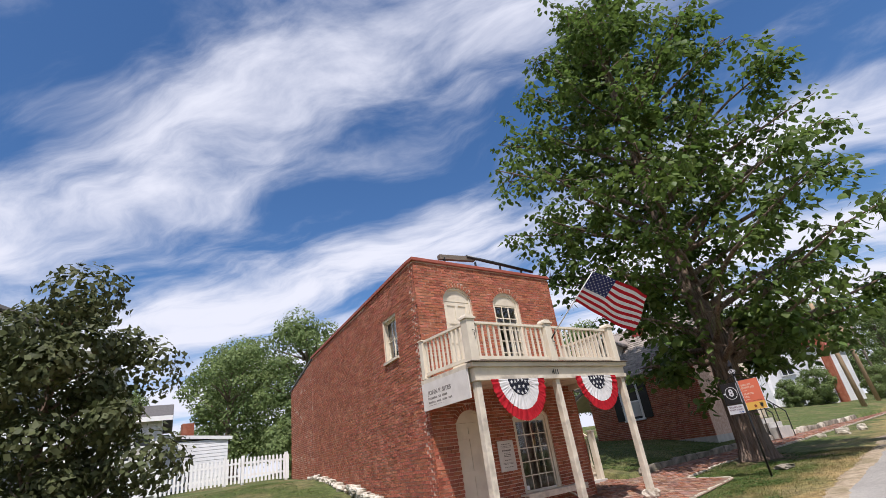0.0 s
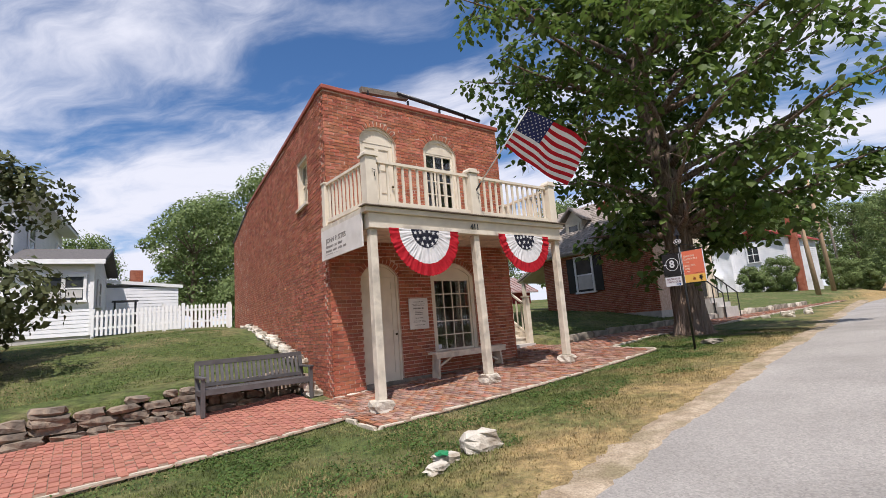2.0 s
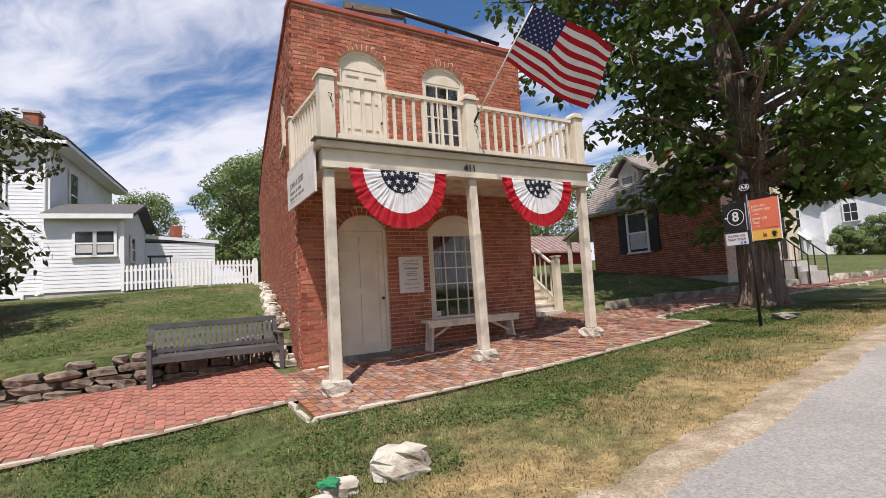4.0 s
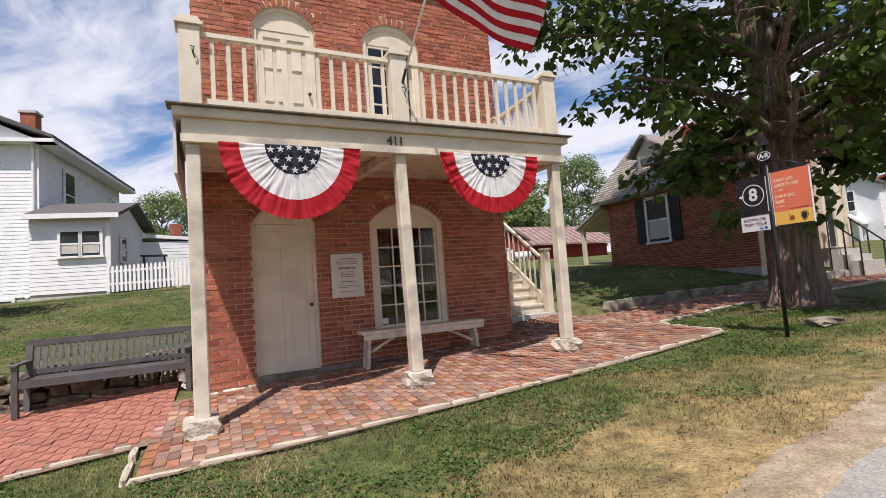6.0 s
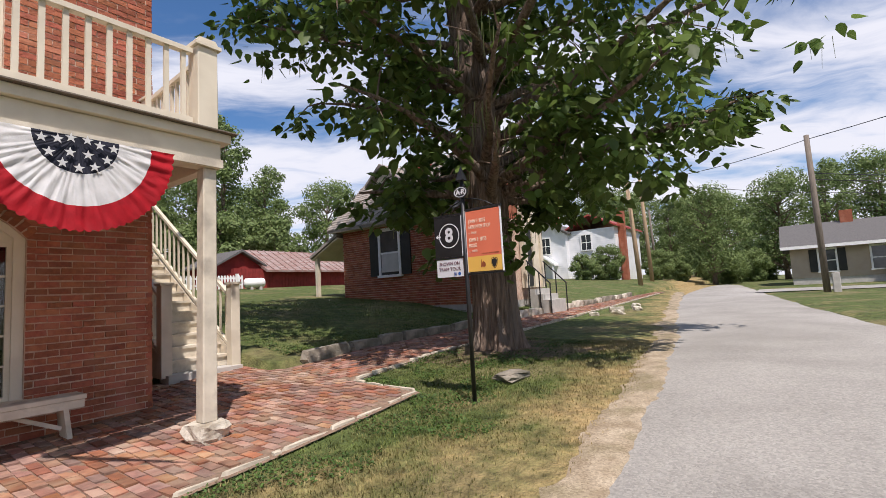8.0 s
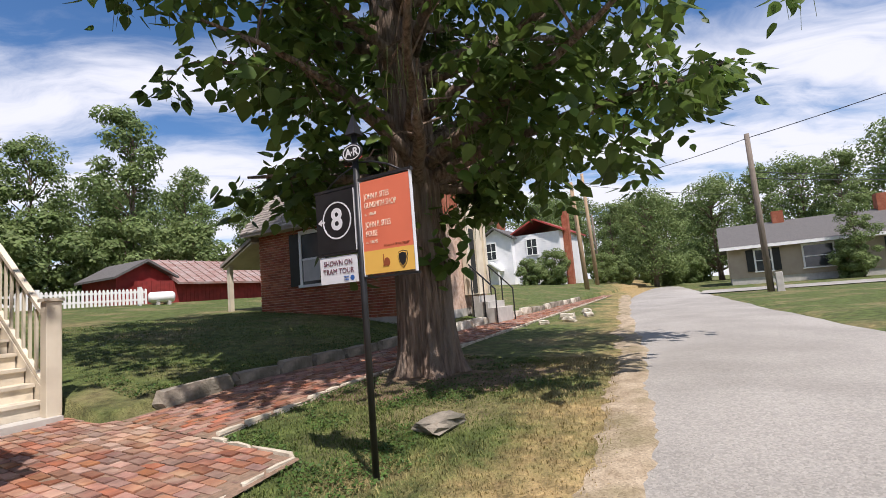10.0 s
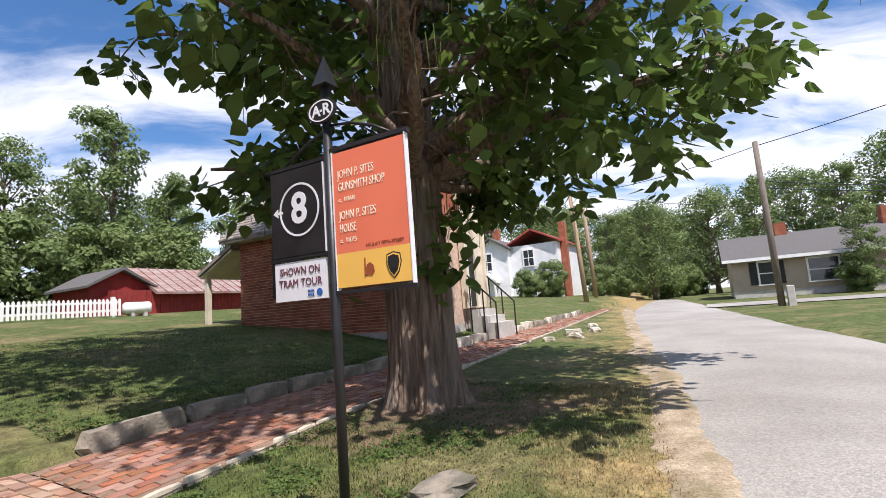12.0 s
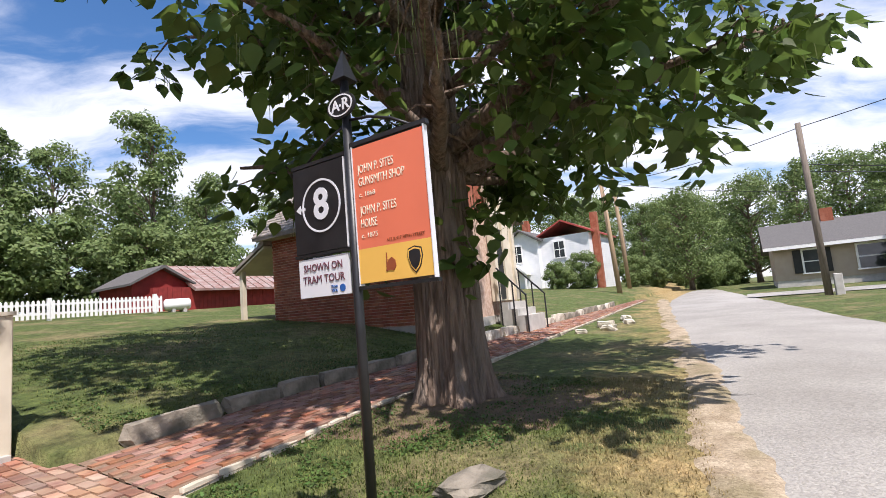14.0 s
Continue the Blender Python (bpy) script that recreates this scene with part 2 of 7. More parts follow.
POLE_GREY = material("grey_pole_timber", (0.22, 0.18, 0.15), (0.15, 0.125, 0.10), 5, 0.9, 0.3, 40, stretch=(6, 6, 0.6))
BARK = material("furrowed_grey_bark", (0.265, 0.190, 0.140), (0.10, 0.070, 0.052), 18, 0.95, 1.0, 20, third=(0.21, 0.165, 0.13), third_scale=5, stretch=(1, 1, 0.12), bump_distance=0.09)
LEAF = material("broad_green_leaf", (0.125, 0.185, 0.042), (0.085, 0.142, 0.030), 2.5, 0.5, 0.0, spread=0.35, translucent=0.5, spec=0.35)
LEAF_FAR = material("far_foliage", (0.205, 0.268, 0.100), (0.145, 0.205, 0.070), 0.6, 0.6, 0.0, spread=0.35, translucent=0.42, spec=0.25)
LEAF_OLIVE = material("olive_foliage", (0.105, 0.118, 0.048), (0.072, 0.088, 0.033), 1.0, 0.6, 0.0, spread=0.35, translucent=0.28, spec=0.25)
POD = material("green_bean_pod", (0.16, 0.20, 0.06), (0.12, 0.15, 0.05), 5, 0.6, 0)
GRASS_BLADE = material("grass_blade", (0.135, 0.165, 0.046), (0.096, 0.132, 0.034), 0.5, 0.7, 0, third=(0.33, 0.27, 0.13), third_scale=0.6, spread=0.35, translucent=0.3, spec=0.2)
ROAD_MAT = material("worn_asphalt", (0.35, 0.33, 0.298), (0.29, 0.272, 0.245), 0.9, 0.95, 1.0, 55, third=(0.39, 0.368, 0.335), third_scale=0.25, bump_distance=0.012)
GRAVEL = material("pale_road_gravel", (0.45, 0.37, 0.27), (0.30, 0.235, 0.16), 5, 0.95, 0.6, 90, third=(0.24, 0.20, 0.12), third_scale=2.0)


def speckle(m, scale, dark, amount):
    """Adds a fine speckle of aggregate to a material's colour."""
    n, l = m.node_tree.nodes, m.node_tree.links
    b = n["Principled BSDF"]
    src = b.inputs["Base Color"].links[0].from_socket
    v, r, mx, tc = n.new("ShaderNodeTexVoronoi"), n.new("ShaderNodeMapRange"), n.new("ShaderNodeMix"), n.new("ShaderNodeTexCoord")
    v.inputs["Scale"].default_value = scale
    l.new(tc.outputs["Object"], v.inputs["Vector"])
    mx.data_type, mx.blend_type = "RGBA", "MULTIPLY"
    mx.inputs[0].default_value = amount
    ramp = n.new("ShaderNodeValToRGB")
    ramp.color_ramp.elements[0].color, ramp.color_ramp.elements[1].color = (*dark, 1), (1.25, 1.25, 1.22, 1)
    l.new(v.outputs["Color"], r.inputs[0]), l.new(r.outputs[0], ramp.inputs[0])
    l.new(src, mx.inputs[6]), l.new(ramp.outputs[0], mx.inputs[7]), l.new(mx.outputs[2], b.inputs["Base Color"])


speckle(ROAD_MAT, 62, (0.45, 0.45, 0.45), 0.55)
speckle(GRAVEL, 70, (0.5, 0.47, 0.43), 0.75)


def dry_patches(m, straw):
    """Straw-coloured dry patches in grass, drier towards the road."""
    n, l = m.node_tree.nodes, m.node_tree.links
    b = n["Principled BSDF"]
    src = b.inputs["Base Color"].links[0].from_socket
    tc, sep = n.new("ShaderNodeTexCoord"), n.new("ShaderNodeSeparateXYZ")
    l.new(tc.outputs["Object"], sep.inputs[0])

    def calc_n(op, p, q, r=None):
        k = n.new("ShaderNodeMath")
        k.operation = op
        for i, val in enumerate((p, q, r)):
            if val is None:
                continue
            if isinstance(val, (int, float)):
                k.inputs[i].default_value = val
            else:
                l.new(val, k.inputs[i])
        return k.outputs[0]

    # distance from the road's edge, which runs as y = 3.5 + 0.18 x, and less dry under the tree
    off = calc_n("SUBTRACT", calc_n("MULTIPLY_ADD", sep.outputs[0], -0.18, sep.outputs[1]), 3.5)
    off = calc_n("MAXIMUM", off, calc_n("MULTIPLY_ADD", off, -1.0, -3.4))
    shade = calc_n("MINIMUM", calc_n("MULTIPLY", calc_n("MAXIMUM", calc_n("SUBTRACT", sep.outputs[0], 9.5), 0.0), 0.28), 1.3)
    nz, nf = n.new("ShaderNodeTexNoise"), n.new("ShaderNodeTexNoise")
    nz.inputs["Scale"].default_value, nz.inputs["Detail"].default_value, nz.inputs["Roughness"].default_value = 0.9, 7, 0.62
    nf.inputs["Scale"].default_value, nf.inputs["Detail"].default_value = 9.0, 4
    l.new(tc.outputs["Object"], nz.inputs["Vector"]), l.new(tc.outputs["Object"], nf.inputs["Vector"])
    val = calc_n("ADD", calc_n("ADD", off, shade), calc_n("MULTIPLY", nz.outputs[0], 5.6))
    val = calc_n("MULTIPLY_ADD", nf.outputs[0], 1.6, val)
    rg, mx = n.new("ShaderNodeMapRange"), n.new("ShaderNodeMix")
    rg.inputs[1].default_value, rg.inputs[2].default_value, rg.inputs[3].default_value, rg.inputs[4].default_value = 4.0, 5.9, 0.92, 0.0
    l.new(val, rg.inputs[0])
    mx.data_type = "RGBA"
    mx.inputs[7].default_value = (*straw, 1)
    l.new(rg.outputs[0], mx.inputs[0]), l.new(src, mx.inputs[6]), l.new(mx.outputs[2], b.inputs["Base Color"])
    # clumps of darker clover and pale thatch
    nc, rc, hs = n.new("ShaderNodeTexNoise"), n.new("ShaderNodeMapRange"), n.new("ShaderNodeHueSaturation")
    nc.inputs["Scale"].default_value, nc.inputs["Detail"].default_value, nc.inputs["Roughness"].default_value = 5.5, 8, 0.72
    rc.inputs[1].default_value, rc.inputs[2].default_value, rc.inputs[3].default_value, rc.inputs[4].default_value = 0.34, 0.66, 0.48, 1.45
    l.new(tc.outputs["Object"], nc.inputs["Vector"]), l.new(nc.outputs[0], rc.inputs[0]), l.new(rc.outputs[0], hs.inputs["Value"])
    l.new(mx.outputs[2], hs.inputs["Color"]), l.new(hs.outputs[0], b.inputs["Base Color"])
    for node in n:
        if node.type == "BSDF_TRANSLUCENT":
            l.new(mx.outputs[2], node.inputs[0])
    return m


def turf_material():
    """Lawn: green clover and grass."""
    m = material("turf", (0.108, 0.136, 0.038), (0.072, 0.100, 0.027), 7, 0.95, 1.0, 35, third=(0.19, 0.165, 0.075), third_scale=0.7, bump_distance=0.05)
    return dry_patches(m, (0.38, 0.270, 0.125))


TURF = turf_material()
dry_patches(GRASS_BLADE, (0.41, 0.300, 0.145))

# ---- building helpers ----
BASE = {}


def thing(name, base, label, category, group="", kind=""):
    """An Empty at a thing's base; its parts are built in world metres."""
    e = new(name)
    e.empty_display_size = 0.2
    e.location = base
    BASE[e] = Matrix.Translation(-Vector(base))
    return tagged(e, label, category, group, kind)


def link(name, mesh, parent=None, label=""):
    ob = new(name, mesh)
    if parent is not None:
        ob.parent = parent
        if parent in BASE:
            ob.matrix_parent_inverse = BASE[parent]
    if label:
        ob["label"] = label
    return ob


def part(name, bm, mat, parent=None, label="", smooth=False, bevel=0.0):
    """Links a bmesh as one mesh object, under a thing or a part if one is given."""
    if bevel:
        bmesh.ops.bevel(bm, geom=bm.edges[:], offset=bevel, segments=1, affect="EDGES", clamp_overlap=True)
    me = bpy.data.meshes.new(name)
    bm.to_mesh(me)
    bm.free()
    for mt in (mat if isinstance(mat, (list, tuple)) else [mat]):
        me.materials.append(mt)
    if smooth:
        me.polygons.foreach_set("use_smooth", [True] * len(me.polygons))
    return link(name, me, parent, label)


def box(x0, x1, y0, y1, z0, z1, bm=None):
    bm = bm or bmesh.new()
    v = [bm.verts.new(p) for p in ((x0, y0, z0), (x1, y0, z0), (x1, y1, z0), (x0, y1, z0), (x0, y0, z1), (x1, y0, z1), (x1, y1, z1), (x0, y1, z1))]
    for f in ((3, 2, 1, 0), (4, 5, 6, 7), (0, 1, 5, 4), (1, 2, 6, 5), (2, 3, 7, 6), (3, 0, 4, 7)):
        bm.faces.new([v[i] for i in f])
    return bm


def prism(points, axis, a0, a1, bm=None):
    """A solid from an outline in the plane across axis ('x', 'y' or 'z'), from a0 to a1."""
    bm = bm or bmesh.new()
    def at(p, a):
        return {"x": (a, p[0], p[1]), "y": (p[0], a, p[1]), "z": (p[0], p[1], a)}[axis]
    lo, hi = [bm.verts.new(at(p, a0)) for p in points], [bm.verts.new(at(p, a1)) for p in points]
    bm.faces.new(lo), bm.faces.new(hi[::-1])
    for i in range(len(points)):
        j = (i + 1) % len(points)
        bm.faces.new((lo[j], lo[i], hi[i], hi[j]))
    bmesh.ops.recalc_face_normals(bm, faces=bm.faces[:])
    return bm


def beam(p, q, w, h, bm=None):
    """A squared bar from p to q, w wide and h high."""
    bm = bm or bmesh.new()
    p, q = Vector(p), Vector(q)
    d = (q - p).normalized()
    side = d.cross(Vector((0, 0, 1)))
    side = Vector((1, 0, 0)) if side.length < 0.01 else side.normalized()
    up = side.cross(d)
    v = [bm.verts.new(e + side * sx * w / 2 + up * sz * h / 2) for e in (p, q) for sx, sz in ((-1, -1), (1, -1), (1, 1), (-1, 1))]
    for f in ((3, 2, 1, 0), (4, 5, 6, 7), (0, 1, 5, 4), (1, 2, 6, 5), (2, 3, 7, 6), (3, 0, 4, 7)):
        bm.faces.new([v[i] for i in f])
    bmesh.ops.recalc_face_normals(bm, faces=bm.faces[:])
    return bm


def tube(points, radii, sides=8, bm=None, wobble=0.0, rnd=None):
    """A tapered round limb along points."""
    bm = bm or bmesh.new()
    rings = []
    for i, (p, r) in enumerate(zip(points, radii)):
        p = Vector(p)
        d = (Vector(points[min(i + 1, len(points) - 1)]) - Vector(points[max(i - 1, 0)])).normalized()
        a = d.cross(Vector((0.3, 1, 0.1))).normalized()
        b = d.cross(a)
        ring = []
        for k in range(sides):
            t = 2 * math.pi * k / sides
            rr = r * (1 + (rnd.uniform(-wobble, wobble) if wobble else 0))
            ring.append(bm.verts.new(p + a * math.cos(t) * rr + b * math.sin(t) * rr))
        rings.append(ring)
    for r0, r1 in zip(rings, rings[1:]):
        for k in range(sides):
            bm.faces.new((r0[k], r0[(k + 1) % sides], r1[(k + 1) % sides], r1[k]))
    bm.faces.new(rings[0][::-1]), bm.faces.new(rings[-1])
    bmesh.ops.recalc_face_normals(bm, faces=bm.faces[:])
    return bm


def mesh_from(name, verts, faces, mats, smooth=False):
    """A mesh from numpy arrays: verts (n, 3), faces (m, 3 or 4)."""
    me = bpy.data.meshes.new(name)
    verts, faces = np.asarray(verts, dtype=np.float32), np.asarray(faces, dtype=np.int32)
    k = faces.shape[1]
    me.vertices.add(len(verts)), me.loops.add(faces.size), me.polygons.add(len(faces))
    me.vertices.foreach_set("co", verts.ravel())
    me.loops.foreach_set("vertex_index", faces.ravel())
    me.polygons.foreach_set("loop_start", np.arange(0, faces.size, k, dtype=np.int32))
    me.polygons.foreach_set("use_smooth", [smooth] * len(faces))
    me.update(calc_edges=True)
    for mt in mats:
        me.materials.append(mt)
    return me


BOX_FACES = np.array(((3, 2, 1, 0), (4, 5, 6, 7), (0, 1, 5, 4), (1, 2, 6, 5), (2, 3, 7, 6), (3, 0, 4, 7)))


def joined_boxes(name, boxes, mat, parent=None, label="", jitter=0.0, seed=1):
    """Many small blocks in one mesh; each is eight corners."""
    rs = np.random.RandomState(seed)
    v = np.array(boxes, dtype=np.float32).reshape(-1, 3)
    if jitter:
        v = v + rs.uniform(-jitter, jitter, v.shape)
    f = (BOX_FACES[None] + 8 * np.arange(len(boxes))[:, None, None]).reshape(-1, 4)
    return link(name, mesh_from(name, v, f, [mat]), parent, label)


def corners(x0, x1, y0, y1, z0, z1):
    return ((x0, y0, z0), (x1, y0, z0), (x1, y1, z0), (x0, y1, z0), (x0, y0, z1), (x1, y0, z1), (x1, y1, z1), (x0, y1, z1))


def lettering(text, size, m, mat, parent, width=None, name="lettering", bold=0.0, depth=0.0015, align="CENTER"):
    """Raised letters in the built-in font, laid out in the plane of the pose m (its x to the right, its z towards the reader)."""
    cu = bpy.data.curves.new(name, "FONT")
    cu.body, cu.size, cu.extrude, cu.offset, cu.resolution_u = text, size, depth, bold, 3
    cu.align_x, cu.align_y = align, "CENTER"
    ob = new(name, cu)
    bpy.context.view_layer.update()
    me = bpy.data.meshes.new_from_object(ob)
    bpy.data.objects.remove(ob), bpy.data.curves.remove(cu)
    if width and len(me.vertices):
        xs = [v.co.x for v in me.vertices]
        k = width / (max(xs) - min(xs))
        me.transform(Matrix.Diagonal((k, 1, 1, 1)))
    me.transform(m)
    me.materials.clear()
    me.materials.append(mat)
    return link(name, me, parent)


def rock(bm, centre, size, rnd, turn=0.0, rough=0.18, cuts=1):
    """A broken block of stone."""
    start = len(bm.verts)
    made = bmesh.ops.create_cube(bm, size=1.0)["verts"]
    faces = list({f for v in made for f in v.link_faces})
    edges = list({e for f in faces for e in f.edges})
    if cuts:
        bmesh.ops.subdivide_edges(bm, edges=edges, cuts=cuts, use_grid_fill=True)
    bm.verts.ensure_lookup_table()
    c, s = math.cos(turn), math.sin(turn)
    for v in bm.verts[start:]:
        p = v.co
        edge = sum(abs(abs(q) - 0.5) < 0.01 for q in p)
        k = 1 - 0.09 * max(edge - 1, 0)
        p = Vector((p.x * k + rnd.uniform(-rough, rough) * 0.5, p.y * k + rnd.uniform(-rough, rough) * 0.5, p.z * k + rnd.uniform(-rough, rough) * 0.5))
        p = Vector((p.x * size[0], p.y * size[1], p.z * size[2]))
        v.co = Vector((p.x * c - p.y * s, p.x * s + p.y * c, p.z)) + Vector(centre)
    return bm


# ---- the lie of the land ----
RIGHT_WALL_Y, RIGHT_SLOPE = 11.03, 0.02


def smooth(a, b, x):
    t = min(max((x - a) / (b - a), 0), 1)
    return t * t * (3 - 2 * t)


def street_z(x):
    if x < 3.0:
        return -0.40 + 0.02 * max(x - 3.0, -20)
    if x < 14:
        return -0.40 + 0.0538 * (x - 3.0)
    return 0.192 + 0.010 * min(x - 14, 40)


def wall_y(x):
    """The line of the dry-stone wall below the left lawn."""
    return 12.22 + 0.10 * min(max(x, -12) - 4.9, 0)


def kerb_y(x):
    """The line of the kerb stones beside the right-hand walk."""
    return RIGHT_WALL_Y + RIGHT_SLOPE * (x - 12.4)


def front_z(x, y):
    """Street, verge and walk."""
    return street_z(x) + 0.055 * min(max(y - 8.3, 0), 3.6)


def lawn_z(x, y):
    """The raised lawns behind the two low walls."""
    left = 0.40 - 0.045 * min(max(4.0 - x, 0), 8) + 0.155 * min(y - 12.2, 7) + 0.045 * max(min(y - 19.2, 14), 0)
    right = street_z(x) + 0.27 + 0.165 * (min(max(y, 11), 14.5) - 11) + 0.083 * min(max(y - 14.5, 0), 18)
    k = smooth(5.6, 9.6, x)
    return left * (1 - k) + right * k


def ground_z(x, y):
    if x < 5.6:
        return lawn_z(x, y) if y > wall_y(x) + 0.05 else front_z(x, y)
    if x < 11.95:
        return lawn_z(x, y) if y > 13.2 else front_z(x, y)
    return lawn_z(x, y) if y > kerb_y(x) else front_z(x, y)


def road_edge(x):
    mid = float(np.interp(x, (-60, 4.8, 8.5, 12, 16.5, 25.5, 35, 43, 62), (-6.0, 4.57, 5.08, 5.46, 6.02, 7.66, 9.25, 10.5, 13.6)))
    return mid + 0.03 * math.sin(x * 1.3) + 0.02 * math.sin(x * 3.1 + 1)

# ---- ground, road, walks ----
def spaced(a, b, step):
    n = max(1, round((b - a) / step))
    return [a + (b - a) * i / n for i in range(n)]


def build_ground():
    xs = spaced(-400, -60, 40) + spaced(-60, -10, 5) + spaced(-10, 5.56, 0.5) + [5.56, 5.6] + spaced(5.64, 11.92, 0.4) + [11.92, 11.96] + spaced(12.0, 26, 0.4) + spaced(26, 70, 2) + spaced(70, 400, 30) + [400]
    ys = spaced(-400, -60, 40) + spaced(-60, -4, 4) + spaced(-4, 10.4, 0.4) + spaced(10.4, 12.22, 0.06) + [12.22, 12.26] + spaced(12.35, 13.2, 0.3) + [13.2, 13.24] + spaced(13.5, 36, 0.75) + spaced(36, 80, 4) + spaced(80, 400, 40) + [400]
    rnd = random.Random(3)
    v = []
    for y in ys:
        for x in xs:
            z = ground_z(x, y)
            d = y - road_edge(min(max(x, -60), 60))
            z -= 0.05 * smooth(0.35, -0.25, d) if d > -4.0 else 0.0
            near = -10 < x < 40 and -4 < y < 30
            v.append((x, y, z - 0.012 + (noise.noise((x * 0.7, y * 0.7, 0)) * 0.02 if near else 0)))
    nx = len(xs)
    f = [(j * nx + i, j * nx + i + 1, (j + 1) * nx + i + 1, (j + 1) * nx + i) for j in range(len(ys) - 1) for i in range(nx - 1)]
    g = link("ground", mesh_from("ground", v, f, [TURF], True))
    tagged(g, "uneven lawn and verge with clover and dry straw patches", "ground", kind="structure")


def strip(name, left, right, x0, x1, step, lift, mat, across=6):
    """A sheet between two lines y = left(x) and y = right(x), lying on the land."""
    xs = spaced(x0, x1, step) + [x1]
    v, f = [], []
    for x in xs:
        a, b = left(x), right(x)
        for k in range(across + 1):
            y = a + (b - a) * k / across
            crown = 0.04 * (1 - (2 * k / across - 1) ** 2) if name == "road" else float(np.interp(k / across, (0, 0.25, 0.7, 1), (-0.028, 0.008, 0.004, -0.05)))
            v.append((x, y, front_z(x, min(y, 8.3) if name == "road" else y) + lift + crown))
    n = across + 1
    for i in range(len(xs) - 1):
        for k in range(across):
            f.append((i * n + k, (i + 1) * n + k, (i + 1) * n + k + 1, i * n + k + 1))
    return link(name, mesh_from(name, v, f, [mat], True))


build_ground()
road = strip("road", lambda x: road_edge(x) - 3.7 - 0.02 * max(x - 25, 0), road_edge, -60, 62, 0.5, -0.004, ROAD_MAT, 10)
tagged(road, "worn pale grey asphalt lane with soft crumbling edges", "road", kind="structure")
def shoulder_in(x):
    return road_edge(x) - 0.20 + 0.09 * noise.noise((x * 1.1, 0, 7)) + 0.08 * noise.noise((x * 4.3, 0, 2)) + 0.05 * noise.noise((x * 13, 0, 5))


def shoulder_out(x):
    return road_edge(x) + 0.40 + 0.22 * noise.noise((x * 0.9, 0, 17)) + 0.12 * noise.noise((x * 3.9, 0, 12)) + 0.07 * noise.noise((x * 9, 0, 15))


shoulder = strip("road_shoulder", shoulder_in, shoulder_out, -20, 40, 0.08, 0.004, GRAVEL, 8)
tagged(shoulder, "pale gravel and dust shoulder along the lane", "road shoulder", kind="structure")
crossing = link("road_crossing", mesh_from("road_crossing", [(34, 12.0, 0.47), (50, 15.0, 0.55), (60, 60, 1.6), (52, 60, 1.6), (43, 24, 0.75), (36, 17.0, 0.55)], [(0, 1, 2, 3), (0, 3, 4, 5)], [ROAD_MAT]))
tagged(crossing, "side street of pale asphalt joining the lane", "road", kind="structure")
dv = [(a + (b - a) * k / 40, y, ground_z(a + (b - a) * k / 40, y) + 0.03) for k in range(41) for a, b, y in ((37, 38.5, 6.0 - 26 * k / 40), (39, 40, 6.0 - 26 * k / 40), (41, 41.6, 6.0 - 26 * k / 40))]
drive = link("driveway", mesh_from("driveway", dv, [(3 * k + j, 3 * k + j + 1, 3 * k + j + 4, 3 * k + j + 3) for k in range(40) for j in range(2)], [ROAD_MAT]))
tagged(drive, "pale driveway beyond the lane", "driveway", kind="structure")

# ---- the two-storey brick shop ----
FX0, FX1, FY, BACK = 5.11, 10.05, 10.70, 20.35
TOP_F, TOP_B, SKEW = 6.13, 5.98, 0.115


def roof_line(y):
    return TOP_F + (TOP_B - TOP_F) * (y - FY) / (BACK - FY)


shop = thing("brick_shop", (7.7, 14.0, 0.0), "two-storey red brick shop with sloping parapet and cream openings", "house")

# openings in the front: x0, x1, sill, spring of the arch, top of the arch
FRONT_OPEN = {"door": (5.78, 6.68, -0.04, 2.16, 2.44), "window": (7.53, 8.81, 0.42, 2.16, 2.48),
              "up_door": (5.92, 6.82, 3.20, 5.22, 5.52), "up_window": (7.60, 8.58, 3.42, 5.22, 5.52)}
SIDE_OPEN = {"side_window": (11.98, 12.88, 4.02, 5.18, 5.18)}


def arch_z(o, u):
    """Height of the opening's top over the place u across it."""
    a, b, _, spring, crown = o
    if crown - spring < 0.01:
        return spring
    half, rise = (b - a) / 2, crown - spring
    r = (half * half + rise * rise) / (2 * rise)
    return crown - r + math.sqrt(max(r * r - (u - (a + b) / 2) ** 2, 0))


def pierced_wall(u0, u1, top, opens, v_bottom, put):
    """The core of a wall as blocks round its openings; put(u0, u1, z0, z1a, z1b) adds a block."""
    cuts = sorted({u0, u1, *[o[0] + (o[1] - o[0]) * k / 8 for o in opens for k in range(9)]})
    for a, b in zip(cuts, cuts[1:]):
        m = (a + b) / 2
        low_a, z = v_bottom, v_bottom
        for o in sorted([o for o in opens if o[0] < m < o[1]], key=lambda o: o[2]):
            if o[2] > z + 0.005:
                put(a, b, z, z, o[2], o[2])
            z = None
            za, zb = arch_z(o, a), arch_z(o, b)
            rest = [p for p in opens if p[0] < m < p[1] and p[2] > o[2]]
            nxt = min((p[2] for p in rest), default=None)
            if nxt is not None:
                # a lower and a higher opening stand over one another
                put(a, b, za, zb, nxt, nxt)
                z = nxt
            else:
                put(a, b, za, zb, top(a), top(b))
                z = top(b)
                break
        else:
            if z is not None and not [o for o in opens if o[0] < m < o[1]]:
                put(a, b, z, z, top(a), top(b))


